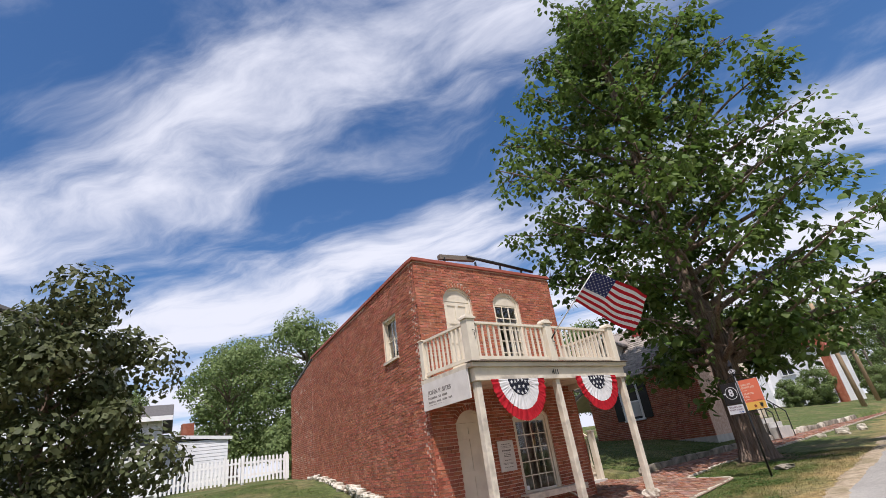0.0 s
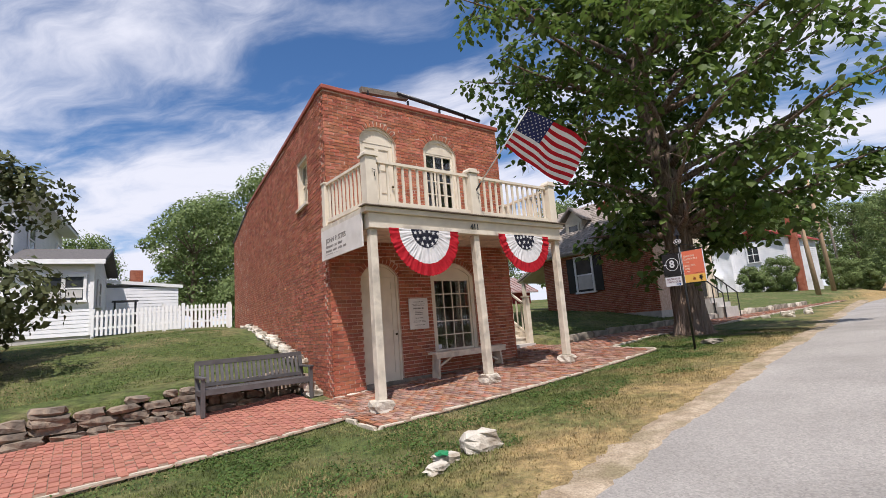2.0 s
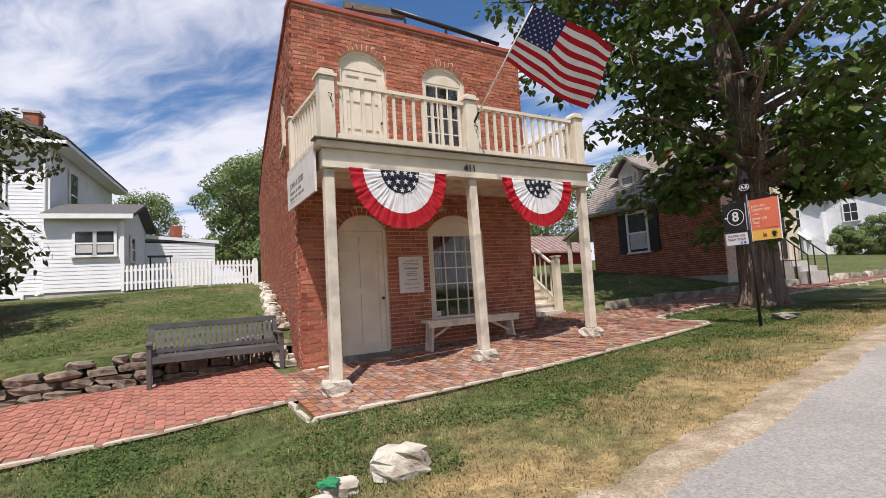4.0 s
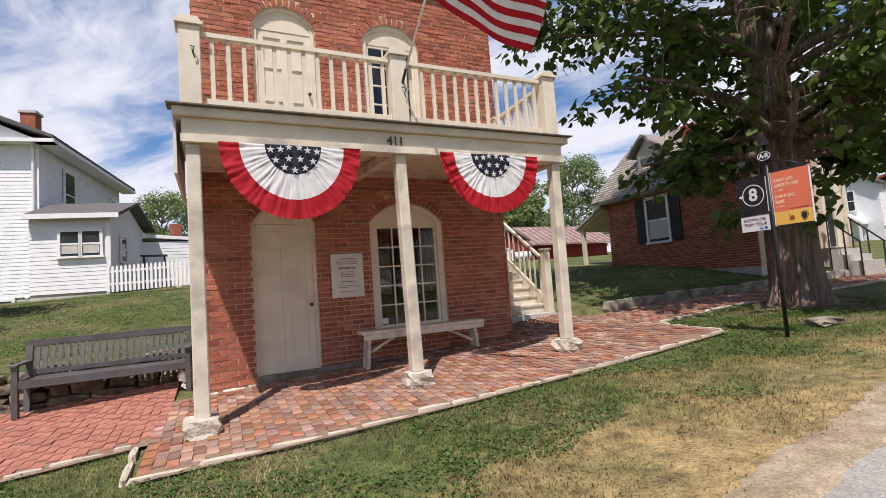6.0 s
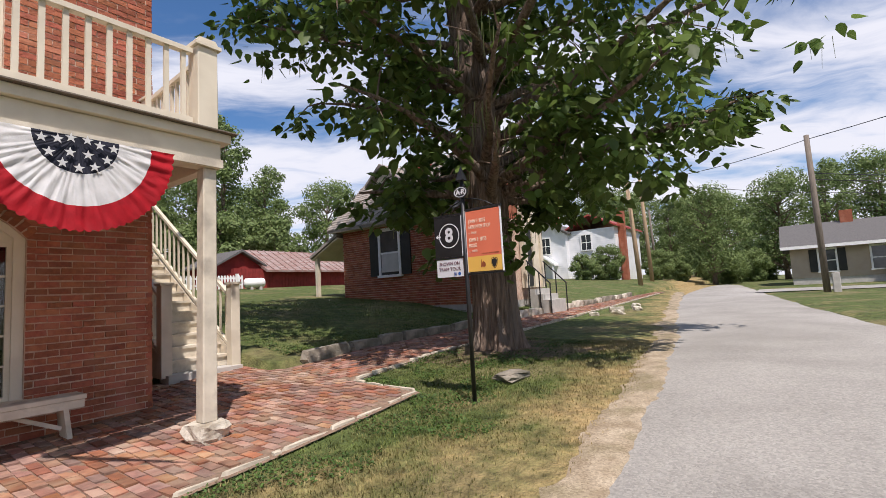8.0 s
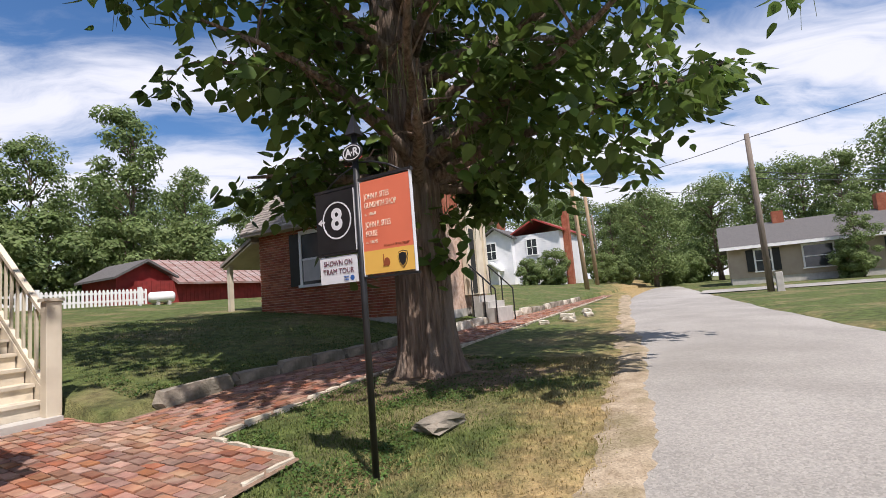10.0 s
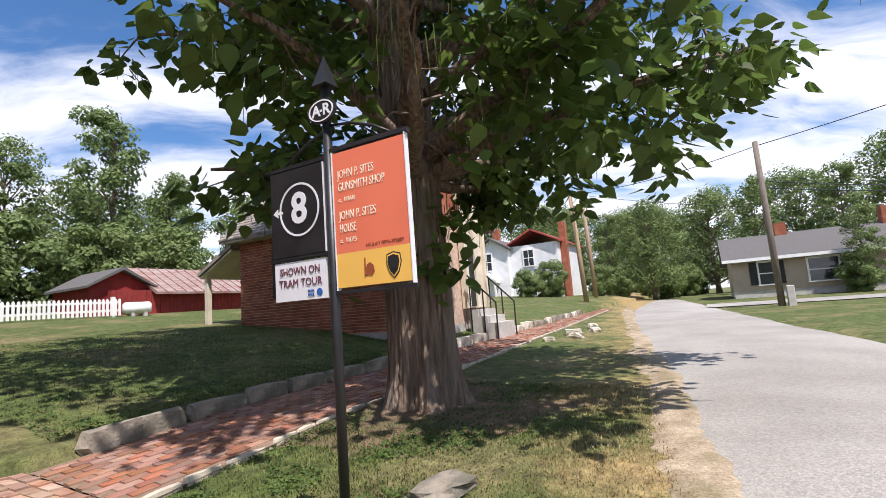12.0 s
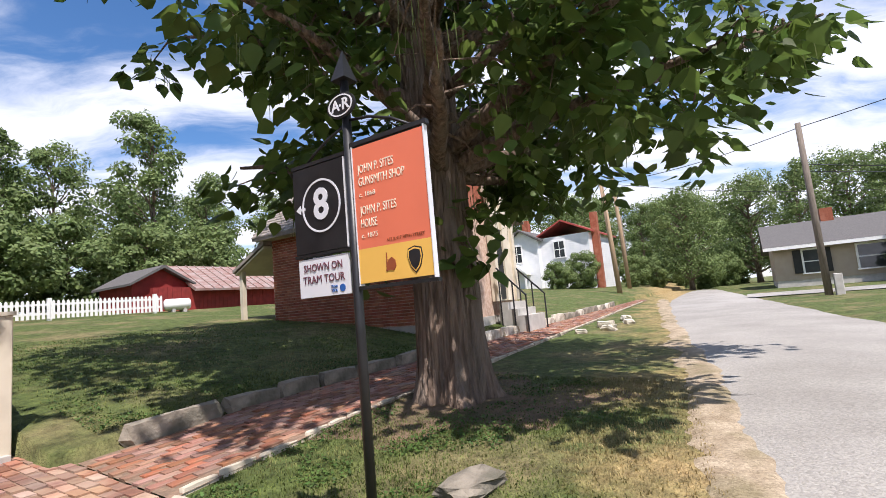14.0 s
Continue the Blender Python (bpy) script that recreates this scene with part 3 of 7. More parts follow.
def front_wall():
    bm = bmesh.new()
    def put(a, b, za, zb, ta, tb):
        y0, y1 = FY + 0.010, FY + 0.30
        v = [bm.verts.new(p) for p in ((a, y0, za), (b, y0, zb), (b, y1, zb), (a, y1, za), (a, y0, ta), (b, y0, tb), (b, y1, tb), (a, y1, ta))]
        for f in BOX_FACES:
            bm.faces.new([v[i] for i in f])
    # columns that hold two openings get them cut one over the other
    pierced_wall(FX0 + 0.006, FX1 - 0.006, lambda u: TOP_F, list(FRONT_OPEN.values()), -0.45, put)
    bmesh.ops.remove_doubles(bm, verts=bm.verts[:], dist=0.0005)
    return part("front_wall", bm, MORTAR, shop, "recessed lime mortar")


def side_wall():
    bm = bmesh.new()
    def put(a, b, za, zb, ta, tb):
        x0, x1 = FX0 + 0.010, FX0 + 0.30
        v = [bm.verts.new(p) for p in ((x0, a, za), (x1, a, za), (x1, b, zb), (x0, b, zb), (x0, a, ta), (x1, a, ta), (x1, b, tb), (x0, b, tb))]
        for f in BOX_FACES:
            bm.faces.new([v[i] for i in f])
    pierced_wall(FY + 0.30, BACK, roof_line, list(SIDE_OPEN.values()), -0.4, put)
    bmesh.ops.remove_doubles(bm, verts=bm.verts[:], dist=0.0005)
    return part("side_wall", bm, MORTAR, shop, "recessed lime mortar")


front, side = front_wall(), side_wall()
east = part("east_wall", box(FX1 - 0.31, FX1 - 0.006, FY + 0.30, BACK, -0.4, TOP_B), MORTAR, shop)
part("rear_wall", box(FX0 + 0.30, FX1 - 0.31, BACK - 0.30, BACK - 0.006, 0, TOP_B), MORTAR, shop)
bm = prism([(FY + 0.30, TOP_F - 0.25), (BACK, TOP_B - 0.25), (BACK, TOP_B - 0.1), (FY + 0.30, TOP_F - 0.1)], "x", FX0 + 0.30, FX1 - 0.31)
part("roof", bm, ASPHALT_ROOF, shop, "low sloping roof behind the parapet")
bm = prism([(FY + 0.30, TOP_B - 0.2), (BACK, TOP_B - 0.2), (FY + 0.3, TOP_F - 0.1)], "x", FX1 - 0.31, FX1 - 0.012)
part("east_gable", bm, BRICK, shop)
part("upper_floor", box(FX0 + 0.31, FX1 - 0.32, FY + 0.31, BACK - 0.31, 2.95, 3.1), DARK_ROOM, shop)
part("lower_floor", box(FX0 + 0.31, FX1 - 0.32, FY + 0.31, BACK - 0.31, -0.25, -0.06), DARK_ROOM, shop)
# the lower lean-to at the rear, seen past the end of the side wall
rear = part("rear_lean_to", prism([(BACK, 0.8), (24.05, 0.9), (24.05, 5.33), (BACK, TOP_B - 0.06)], "x", FX0 + 0.006, FX1 - 0.5), MORTAR, shop)
# foundation of pale stone along the foot of the front
bm = bmesh.new()
rnd = random.Random(5)
x = FX0 - 0.05
while x < 5.73:
    w = rnd.uniform(0.18, 0.34)
    rock(bm, (x + w / 2, FY - 0.02, front_z(x, FY) - 0.02), (w, 0.14, 0.12), rnd, 0, 0.12)
    x += w
part("foundation_stone", bm, LIMESTONE, shop, "pale worn foundation stones")
part("foundation_ledge", box(6.66, FX1 + 0.04, FY - 0.05, FY + 0.2, -0.3, 0.03), SLABSTONE, shop, "low worn stone ledge under the front")
# red coping along the parapet
bm = box(FX0 - 0.05, FX1 + 0.05, FY - 0.05, FY + 0.35, TOP_F, TOP_F + 0.09)
part("coping", bm, COPING, shop, "red-painted coping", bevel=0.01)
bm = prism([(FY + 0.35, TOP_F + 0.0), (FY + 0.35, TOP_F + 0.085), (BACK + 0.05, TOP_B + 0.085), (BACK + 0.05, TOP_B + 0.0)], "x", FX0 - 0.04, FX0 + 0.34)
part("side_coping", bm, COPING, shop, "weathered red coping down the side")
bm = prism([(BACK + 0.05, TOP_B - 0.06), (BACK + 0.05, TOP_B + 0.02), (24.12, 5.42), (24.12, 5.34)], "x", FX0 - 0.03, FX1 - 0.45)
part("lean_to_roof", bm, ASPHALT_ROOF, shop)


def brick_rows(u0, u1, z0, top, opens, course=0.0745, length=0.216, seed=1):
    """Brick rectangles (u0, u1, z0, z1) of a wall in running bond, left out over openings and their arches."""
    rnd = random.Random(seed)
    rows, k, z = [], 0, z0
    top_max = max(top(u0), top(u1))
    while z < top_max - 0.02:
        u = u0 - (length / 2 if k % 2 else 0)
        while u < u1 - 0.01:
            a, b = max(u, u0), min(u + length, u1)
            u += length
            if b - a < 0.03:
                continue
            z1 = z + course
            if z1 > min(top(a), top(b)) + 0.01:
                continue
            spans = [(a, b)]
            for o in opens:
                ring = 0.13 if o[4] - o[3] > 0.01 else 0.0
                new_spans = []
                for s0, s1 in spans:
                    m = (max(s0, o[0]) + min(s1, o[1])) / 2
                    if s1 <= o[0] + 0.001 or s0 >= o[1] - 0.001 or z1 < o[2] + 0.03 or z + 0.02 > arch_z(o, min(max(m, o[0]), o[1])) + ring:
                        new_spans.append((s0, s1))
                    else:
                        if s0 < o[0] - 0.02:
                            new_spans.append((s0, o[0]))
                        if s1 > o[1] + 0.02:
                            new_spans.append((o[1], s1))
                spans = new_spans
            for s0, s1 in spans:
                if s1 - s0 > 0.025:
                    rows.append((s0 + 0.0065, s1 - 0.0065, z + 0.007 + rnd.uniform(-0.002, 0.002), z1 - 0.007))
        z += course
        k += 1
    return rows


def lay_bricks(rows, place, wall, near, seed):
    """The nearest bricks become pieces of their own; the rest stay joined."""
    rnd = random.Random(seed)
    shared, far, count = {}, [], 0
    for u0, u1, z0, z1 in rows:
        proud = rnd.choice((0, 0, 0.002, 0.005, -0.004))
        if near(u0, z0) and count < 290:
            key = (round(u1 - u0, 2), count % 3)
            if key not in shared:
                w, h = key[0] / 2, 0.0302
                pts = [Vector(p) for p in corners(-w, w, 0, 0.05, -h, h)]
                pts = [p + Vector((rnd.uniform(-0.0025, 0.0025), rnd.uniform(-0.001, 0.001), rnd.uniform(-0.0025, 0.0025))) for p in pts]
                shared[key] = mesh_from("brick", [tuple(p) for p in pts], BOX_FACES, [BRICK_ONE])
            ob = link("brick", shared[key], wall)
            ob.matrix_basis = place((u0 + u1) / 2, (z0 + z1) / 2, -proud)
            count += 1
        else:
            m = place((u0 + u1) / 2, (z0 + z1) / 2, -proud)
            w, h = (u1 - u0) / 2, (z1 - z0) / 2
            far.append([tuple(m @ Vector(p)) for p in corners(-w, w, 0, 0.05, -h, h)])
    ob = joined_boxes("brickwork", far, BRICK, wall, jitter=0.004, seed=seed)
    tagged(ob, kind="stuff")


front_rows = brick_rows(FX0, FX1, -0.2345, lambda u: TOP_F, list(FRONT_OPEN.values()), seed=2)
side_rows = brick_rows(FY, BACK, -0.249, roof_line, list(SIDE_OPEN.values()), seed=3)
rear_rows = brick_rows(BACK + 0.01, 24.05, 0.9, lambda y: TOP_B - 0.06 - 0.155 * (y - BACK), [], seed=4)
east_rows = brick_rows(FY, BACK, -0.2, lambda y: TOP_B, [], seed=6)


def arch_bricks(o, parent, y):
    """A ring of bricks on edge over an arched opening."""
    a, b, _, spring, crown = o
    half, rise = (b - a) / 2, crown - spring
    r = (half * half + rise * rise) / (2 * rise)
    cx, cz = (a + b) / 2, crown - r
    span = math.asin(half / r)
    n = max(9, int(2 * span * r / 0.078))
    mesh = mesh_from("arch_brick", corners(-0.032, 0.032, 0, 0.05, 0.0, 0.118), BOX_FACES, [BRICK_ONE])
    for i in range(n):
        t = -span + 2 * span * (i + 0.5) / n
        ob = link("arch_brick", mesh, parent)
        ob.matrix_basis = Matrix.Translation((cx + (r + 0.006) * math.sin(t), y - 0.004, cz + (r + 0.006) * math.cos(t))) @ Matrix.Rotation(t, 4, "Y")


for o in FRONT_OPEN.values():
    arch_bricks(o, front, FY)


def arch_outline(o, inset=0.0, n=10):
    """The opening's outline from the lower left round to the lower right."""
    a, b, sill, spring, crown = o
    pts = [(a + inset, sill)]
    for i in range(n + 1):
        u = a + inset + (b - a - 2 * inset) * i / n
        pts.append((u, arch_z(o, u) - inset))
    pts.append((b - inset, sill))
    return pts


def arch_frame(o, width, y0, y1, name, mat, parent, label=""):
    """A frame that follows an arched opening, width wide, with no bottom."""
    out, inn = arch_outline(o, 0.002), arch_outline(o, width)
    bm = bmesh.new()
    rings = [[bm.verts.new((p[0], y, p[1])) for p in ring] for ring, y in ((out, y0), (inn, y0), (inn, y1), (out, y1))]
    for r0, r1 in zip(rings, rings[1:] + rings[:1]):
        for i in range(len(out) - 1):
            bm.faces.new((r0[i], r0[i + 1], r1[i + 1], r1[i]))
    for e in (0, -1):
        bm.faces.new([r[e] for r in rings])
    bmesh.ops.recalc_face_normals(bm, faces=bm.faces[:])
    return part(name, bm, mat, parent, label)


def arch_panel(o, inset, z_from, y0, y1, name, mat, parent, label=""):
    """A board that fills the head of an arch above z_from."""
    a, b = o[0] + inset, o[1] - inset
    pts = [(a, z_from)] + [(a + (b - a) * i / 10, max(arch_z(o, a + (b - a) * i / 10) - inset * 0.4, z_from + 0.01)) for i in range(11)] + [(b, z_from)]
    return part(name, prism(pts, "y", y0, y1), mat, parent, label)


def panelled_door(o, y, parent, head, panels, label, knob_side=1):
    a, b, sill = o[0] + 0.05, o[1] - 0.05, o[2] + 0.04
    d = part("door", box(a, b, y + 0.02, y + 0.06, sill, head), CREAM, parent, label)
    # stiles and rails stand proud of the sunk panels
    rails = [sill] + [sill + p * (head - sill) for p in panels] + [head]
    for x0, x1 in ((a, a + 0.10), (b - 0.10, b), ((a + b) / 2 - 0.05, (a + b) / 2 + 0.05)):
        part("door_stile", box(x0, x1, y, y + 0.02, sill, head), CREAM, d)
    for i, z in enumerate(rails):
        h = 0.16 if i == 0 else 0.10
        z0 = z if i == 0 else (z - h if i == len(rails) - 1 else z - h / 2)
        for x0, x1 in ((a + 0.10, (a + b) / 2 - 0.05), ((a + b) / 2 + 0.05, b - 0.10)):
            part("door_rail", box(x0, x1, y, y + 0.02, z0, z0 + h), CREAM, d)
    kb = bmesh.new()
    bmesh.ops.create_uvsphere(kb, u_segments=10, v_segments=8, radius=0.028, matrix=Matrix.Translation(((b - 0.05) if knob_side > 0 else a + 0.05, y - 0.045, sill + 0.95)))
    bmesh.ops.create_cone(kb, segments=10, radius1=0.012, radius2=0.012, depth=0.05, cap_ends=True, matrix=Matrix.Translation(((b - 0.05) if knob_side > 0 else a + 0.05, y - 0.02, sill + 0.95)) @ Matrix.Rotation(math.pi / 2, 4, "X"))
    part("door_knob", kb, BRASS, d, "round dark brass knob", smooth=True)
    return d


D = FRONT_OPEN["door"]
arch_frame(D, 0.05, FY + 0.05, FY + 0.16, "door_frame", CREAM, shop)
panelled_door(D, FY + 0.09, shop, 2.16, (0.5, 0.86), "closed cream panelled door")
arch_panel(D, 0.05, 2.165, FY + 0.08, FY + 0.13, "door_head", CREAM, shop)
part("threshold", box(D[0], D[1], FY - 0.03, FY + 0.2, -0.40, -0.0), SLABSTONE, shop, "worn stone threshold")
U = FRONT_OPEN["up_door"]
arch_frame(U, 0.05, FY + 0.05, FY + 0.16, "upper_door_frame", CREAM, shop)
panelled_door(U, FY + 0.09, shop, 5.14, (0.45, 0.72), "closed cream upper door")
arch_panel(U, 0.05, 5.145, FY + 0.08, FY + 0.13, "upper_door_head", CREAM, shop)


def sash_window(x0, x1, z0, z1, cols, rows, y, parent, name="window", mat=CREAM, bar=0.022, rail=0.045, depth=0.05, axis="y"):
    """A glazed sash: a frame, bars and one pane a light, in a wall across y (or x)."""
    def bx(u0, u1, d0, d1, w0, w1, bm=None):
        return box(u0, u1, d0, d1, w0, w1, bm) if axis == "y" else box(d0, d1, u0, u1, w0, w1, bm)
    bm = bmesh.new()
    bx(x0, x0 + rail, y, y + depth, z0, z1, bm), bx(x1 - rail, x1, y, y + depth, z0, z1, bm)
    bx(x0 + rail, x1 - rail, y, y + depth, z0, z0 + rail, bm), bx(x0 + rail, x1 - rail, y, y + depth, z1 - rail, z1, bm)
    w = part(name, bm, mat, parent, "glazed sash window with slim bars")
    u0, u1, w0, w1 = x0 + rail, x1 - rail, z0 + rail, z1 - rail
    for c in range(1, cols):
        u = u0 + (u1 - u0) * c / cols
        part("glazing_bar", bx(u - bar / 2, u + bar / 2, y + 0.004, y + depth - 0.008, w0, w1), mat, w)
    for r in range(1, rows):
        q = w0 + (w1 - w0) * r / rows
        part("glazing_bar", bx(u0, u1, y + 0.008, y + depth - 0.006, q - bar / 2, q + bar / 2), mat, w)
    for c in range(cols):
        for r in range(rows):
            a, b = u0 + (u1 - u0) * c / cols, u0 + (u1 - u0) * (c + 1) / cols
            q0, q1 = w0 + (w1 - w0) * r / rows, w0 + (w1 - w0) * (r + 1) / rows
            p = part("pane", bx(a, b, y + depth * 0.45, y + depth * 0.45 + 0.004, q0, q1), PANE, w)
            p.visible_shadow = False
    return w


Wn = FRONT_OPEN["window"]
arch_frame(Wn, 0.10, FY + 0.04, FY + 0.16, "window_casing", CREAM, shop)
arch_panel(Wn, 0.10, 2.12, FY + 0.07, FY + 0.12, "window_head", CREAM, shop, "cream arched board over the window")
part("window_sill", box(Wn[0] - 0.03, Wn[1] + 0.03, FY - 0.05, FY + 0.14, Wn[2], Wn[2] + 0.06), CREAM, shop, bevel=0.006)
sash_window(Wn[0] + 0.10, Wn[1] - 0.10, Wn[2] + 0.06, 2.12, 4, 5, FY + 0.08, shop)
Uw = FRONT_OPEN["up_window"]
arch_frame(Uw, 0.07, FY + 0.04, FY + 0.16, "upper_window_casing", CREAM, shop)
arch_panel(Uw, 0.07, 5.16, FY + 0.07, FY + 0.12, "upper_window_head", CREAM, shop)
part("upper_window_sill", box(Uw[0] - 0.03, Uw[1] + 0.03, FY - 0.04, FY + 0.14, Uw[2], Uw[2] + 0.05), CREAM, shop)
sash_window(Uw[0] + 0.07, Uw[1] - 0.07, Uw[2] + 0.05, 5.16, 3, 5, FY + 0.08, shop)
So = SIDE_OPEN["side_window"]
bm = box(FX0 + 0.03, FX0 + 0.2, So[0], So[0] + 0.06, So[2], So[3])
box(FX0 + 0.03, FX0 + 0.2, So[1] - 0.06, So[1], So[2], So[3], bm)
box(FX0 + 0.03, FX0 + 0.2, So[0] + 0.06, So[1] - 0.06, So[3] - 0.06, So[3], bm)
part("side_window_casing", bm, CREAM, shop)
part("side_window_sill", box(FX0 - 0.05, FX0 + 0.2, So[0] - 0.03, So[1] + 0.03, So[2] - 0.05, So[2] + 0.01), CREAM, shop)
sash_window(So[0] + 0.06, So[1] - 0.06, So[2] + 0.01, So[3] - 0.06, 2, 2, FX0 + 0.12, shop, axis="x")
# the old side wall is not quite square to the front
for o in shop.children_recursive:
    if o.type == "MESH" and o.name.split(".")[0] not in ("arch_brick",):
        for vert in o.data.vertices:
            vert.co.x += SKEW * max(vert.co.y - FY - 0.28, 0)
# what shows through the panes: pale drapes, their colour darkened for the dim room
for x0 in (7.65, 8.42):
    bm = bmesh.new()
    n = 16
    for i in range(n + 1):
        u = x0 + 0.28 * i / n
        for z in (1.0, 2.05):
            bm.verts.new((u, FY + 0.24 + 0.018 * math.sin(i * 2.1), z))
    bm.verts.ensure_lookup_table()
    for i in range(n):
        bm.faces.new([bm.verts[k] for k in (2 * i, 2 * i + 2, 2 * i + 3, 2 * i + 1)])
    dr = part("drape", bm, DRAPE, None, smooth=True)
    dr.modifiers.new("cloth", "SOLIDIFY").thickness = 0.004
    tagged(dr, "pale drape hanging inside the shop window, coloured darker for the dim room", "curtain")

# small dark number plate at the foot of the window
part("corner_notice", box(7.68, 7.78, FY + 0.098, FY + 0.100, 0.54, 0.63), SIGN_WHITE, shop, "small notice inside the pane")

# notice board on the wall between door and window
plaque = thing("wall_plaque", (7.13, FY, 1.0), "aged white lettered board fixed to the brick wall", "sign")
pb = part("board", box(6.88, 7.38, FY - 0.03, FY - 0.004, 1.01, 1.68), PLAQUE, plaque, bevel=0.006)
rnd = random.Random(8)
for z, w, h in ((1.60, 0.26, 0.016), (1.553, 0.34, 0.010), (1.525, 0.30, 0.010), (1.46, 0.28, 0.030), (1.40, 0.20, 0.010), (1.365, 0.22, 0.016), (1.33, 0.20, 0.016), (1.25, 0.20, 0.016), (1.19, 0.30, 0.009), (1.165, 0.32, 0.009), (1.10, 0.26, 0.012)):
    x, bm = 7.13 - w / 2, bmesh.new()
    while x < 7.13 + w / 2:
        k = rnd.uniform(0.02, 0.06)
        box(x, min(x + k, 7.13 + w / 2), FY - 0.0325, FY - 0.0298, z - h / 2, z + h / 2, bm)
        x += k + 0.009
    part("line_of_writing", bm, INK, plaque)

# fallen timber and rusty pipe lying along the parapet
roof_timber = thing("roof_timber", (7.6, FY + 0.6, TOP_F), "charred timber and dark pipe laid along the parapet", "timber")
part("timber", beam((6.15, FY + 0.25, TOP_F + 0.34), (7.4, FY + 0.25, TOP_F + 0.44), 0.12, 0.13), TIMBER_OLD, roof_timber)
bm = tube([(7.1, FY + 0.2, TOP_F + 0.47), (8.4, FY + 0.2, TOP_F + 0.39), (9.7, FY + 0.2, TOP_F + 0.30)], [0.05, 0.05, 0.045], 8)
part("pipe", bm, BLACK, roof_timber, smooth=True)
for x in (6.3, 7.4, 8.35, 9.2):
    part("bracket", box(x - 0.015, x + 0.015, FY + 0.18, FY + 0.24, TOP_F + 0.088, TOP_F + 0.34), BLACK, roof_timber)

# stepped pale stones running up the slope at the foot of the side wall
rnd = random.Random(11)
for i in range(27):
    y = 11.45 + 0.33 * i + rnd.uniform(-0.06, 0.06)
    z = ground_z(5.0, y)
    for k in range(2 if i < 14 else 1):
        s = (rnd.uniform(0.16, 0.30), rnd.uniform(0.20, 0.38), rnd.uniform(0.10, 0.18))
        bm = rock(bmesh.new(), (0, 0, 0), s, rnd, rnd.uniform(0, 3), 0.2)
        ob = part("foot_stone", bm, LIMESTONE)
        ob.location = (FX0 - 0.12 + SKEW * (y - FY) - rnd.uniform(0, 0.10) - 0.10 * k, y, max(z, front_z(5, y)) + s[2] * 0.35 + 0.13 * k)
        tagged(ob, "pale limestone rubble at the foot of the side wall", "stone", group="foot stones")

# ---- the porch with its balcony ----
PX0, PX1, PY = 4.98, 10.02, 8.98
DECK, RAIL = 3.12, 3.90
porch = thing("porch_balcony", (7.5, 9.8, 0.0), "cream-painted timber porch carrying a railed balcony", "porch")
POSTS = (5.13, 7.49, 9.84)
for i, x in enumerate(POSTS):
    g = front_z(x, PY) + 0.19
    bm = bmesh.new()
    b0, t0 = 0.075, 0.07
    lean = (0.0, -0.05, 0.03)[i]
    v = [bm.verts.new(p) for p in ((x - b0, PY - b0, g), (x + b0, PY - b0, g), (x + b0, PY + b0, g), (x - b0, PY + b0, g),
                                   (x + lean - t0, PY - t0, 2.76), (x + lean + t0, PY - t0, 2.76), (x + lean + t0, PY + t0, 2.76), (x + lean - t0, PY + t0, 2.76))]
    for f in BOX_FACES:
        bm.faces.new([v[k] for k in f])
    part("post", bm, CREAM_OLD, porch, bevel=0.012)
    rnd = random.Random(20 + i)
    bm = rock(bmesh.new(), (x, PY, g - 0.10), (0.34, 0.32, 0.22), rnd, 0.1 * i, 0.14, 2)
    part("footing_stone", bm, LIMESTONE, porch, "rough whitewashed stone under the post")
# beams, deck and mouldings
part("front_beam", box(PX0 + 0.05, PX1 - 0.05, PY - 0.10, PY + 0.08, 2.76, 3.03), CREAM, porch, bevel=0.008)
part("front_fillet", box(PX0 + 0.04, PX1 - 0.04, PY - 0.125, PY - 0.102, 2.765, 2.85), CREAM_OLD, porch)
part("cornice", box(PX0 - 0.03, PX1 + 0.03, PY - 0.165, PY + 0.1, 3.032, 3.124), CREAM, porch, bevel=0.006)
part("drip_flashing", box(PX0 - 0.08, PX1 + 0.08, PY - 0.225, PY + 0.0, 3.127, 3.14), TIMBER_OLD, porch, "thin dark metal drip edge")
for x0, x1, nm in ((PX0 + 0.05, PX0 + 0.17, "left"), (PX1 - 0.17, PX1 - 0.05, "right")):
    part("side_beam", box(x0, x1, PY + 0.083, FY - 0.005, 2.76, 3.03), CREAM, porch)
part("deck", box(PX0 - 0.02, PX1 + 0.02, PY + 0.002, FY - 0.006, 3.035, 3.12), CREAM_OLD, porch)
part("porch_ceiling", box(PX0 + 0.172, PX1 - 0.172, PY + 0.083, FY - 0.006, 2.90, 2.93), CREAM_OLD, porch, "plain cream boarded ceiling")
part("brace", beam((7.35, 9.2, 2.80), (7.30, 10.5, 2.84), 0.10, 0.12), CREAM_OLD, porch)

NEWELS = ((5.13, PY), (7.48, PY), (9.84, PY), (5.06, FY - 0.09), (9.98, FY - 0.09))
for i, (x, y) in enumerate(NEWELS):
    w = 0.105 if i < 3 else 0.07
    part("newel", box(x - w, x + w, y - w, y + w, 3.142, 4.04 if i < 3 else 4.0), CREAM, porch, bevel=0.008)
    bm = box(x - w - 0.03, x + w + 0.03, y - w - 0.03, y + w + 0.03, 4.042, 4.08) if i < 3 else box(x - w - 0.02, x + w + 0.02, y - w - 0.02, y + w + 0.02, 4.002, 4.03)
    if i < 3:
        prism([(x - w - 0.015, 4.08), (x + w + 0.015, 4.08), (x + w - 0.02, 4.14), (x - w + 0.02, 4.14)], "y", y - w, y + w, bm)
    part("newel_cap", bm, CREAM, porch)


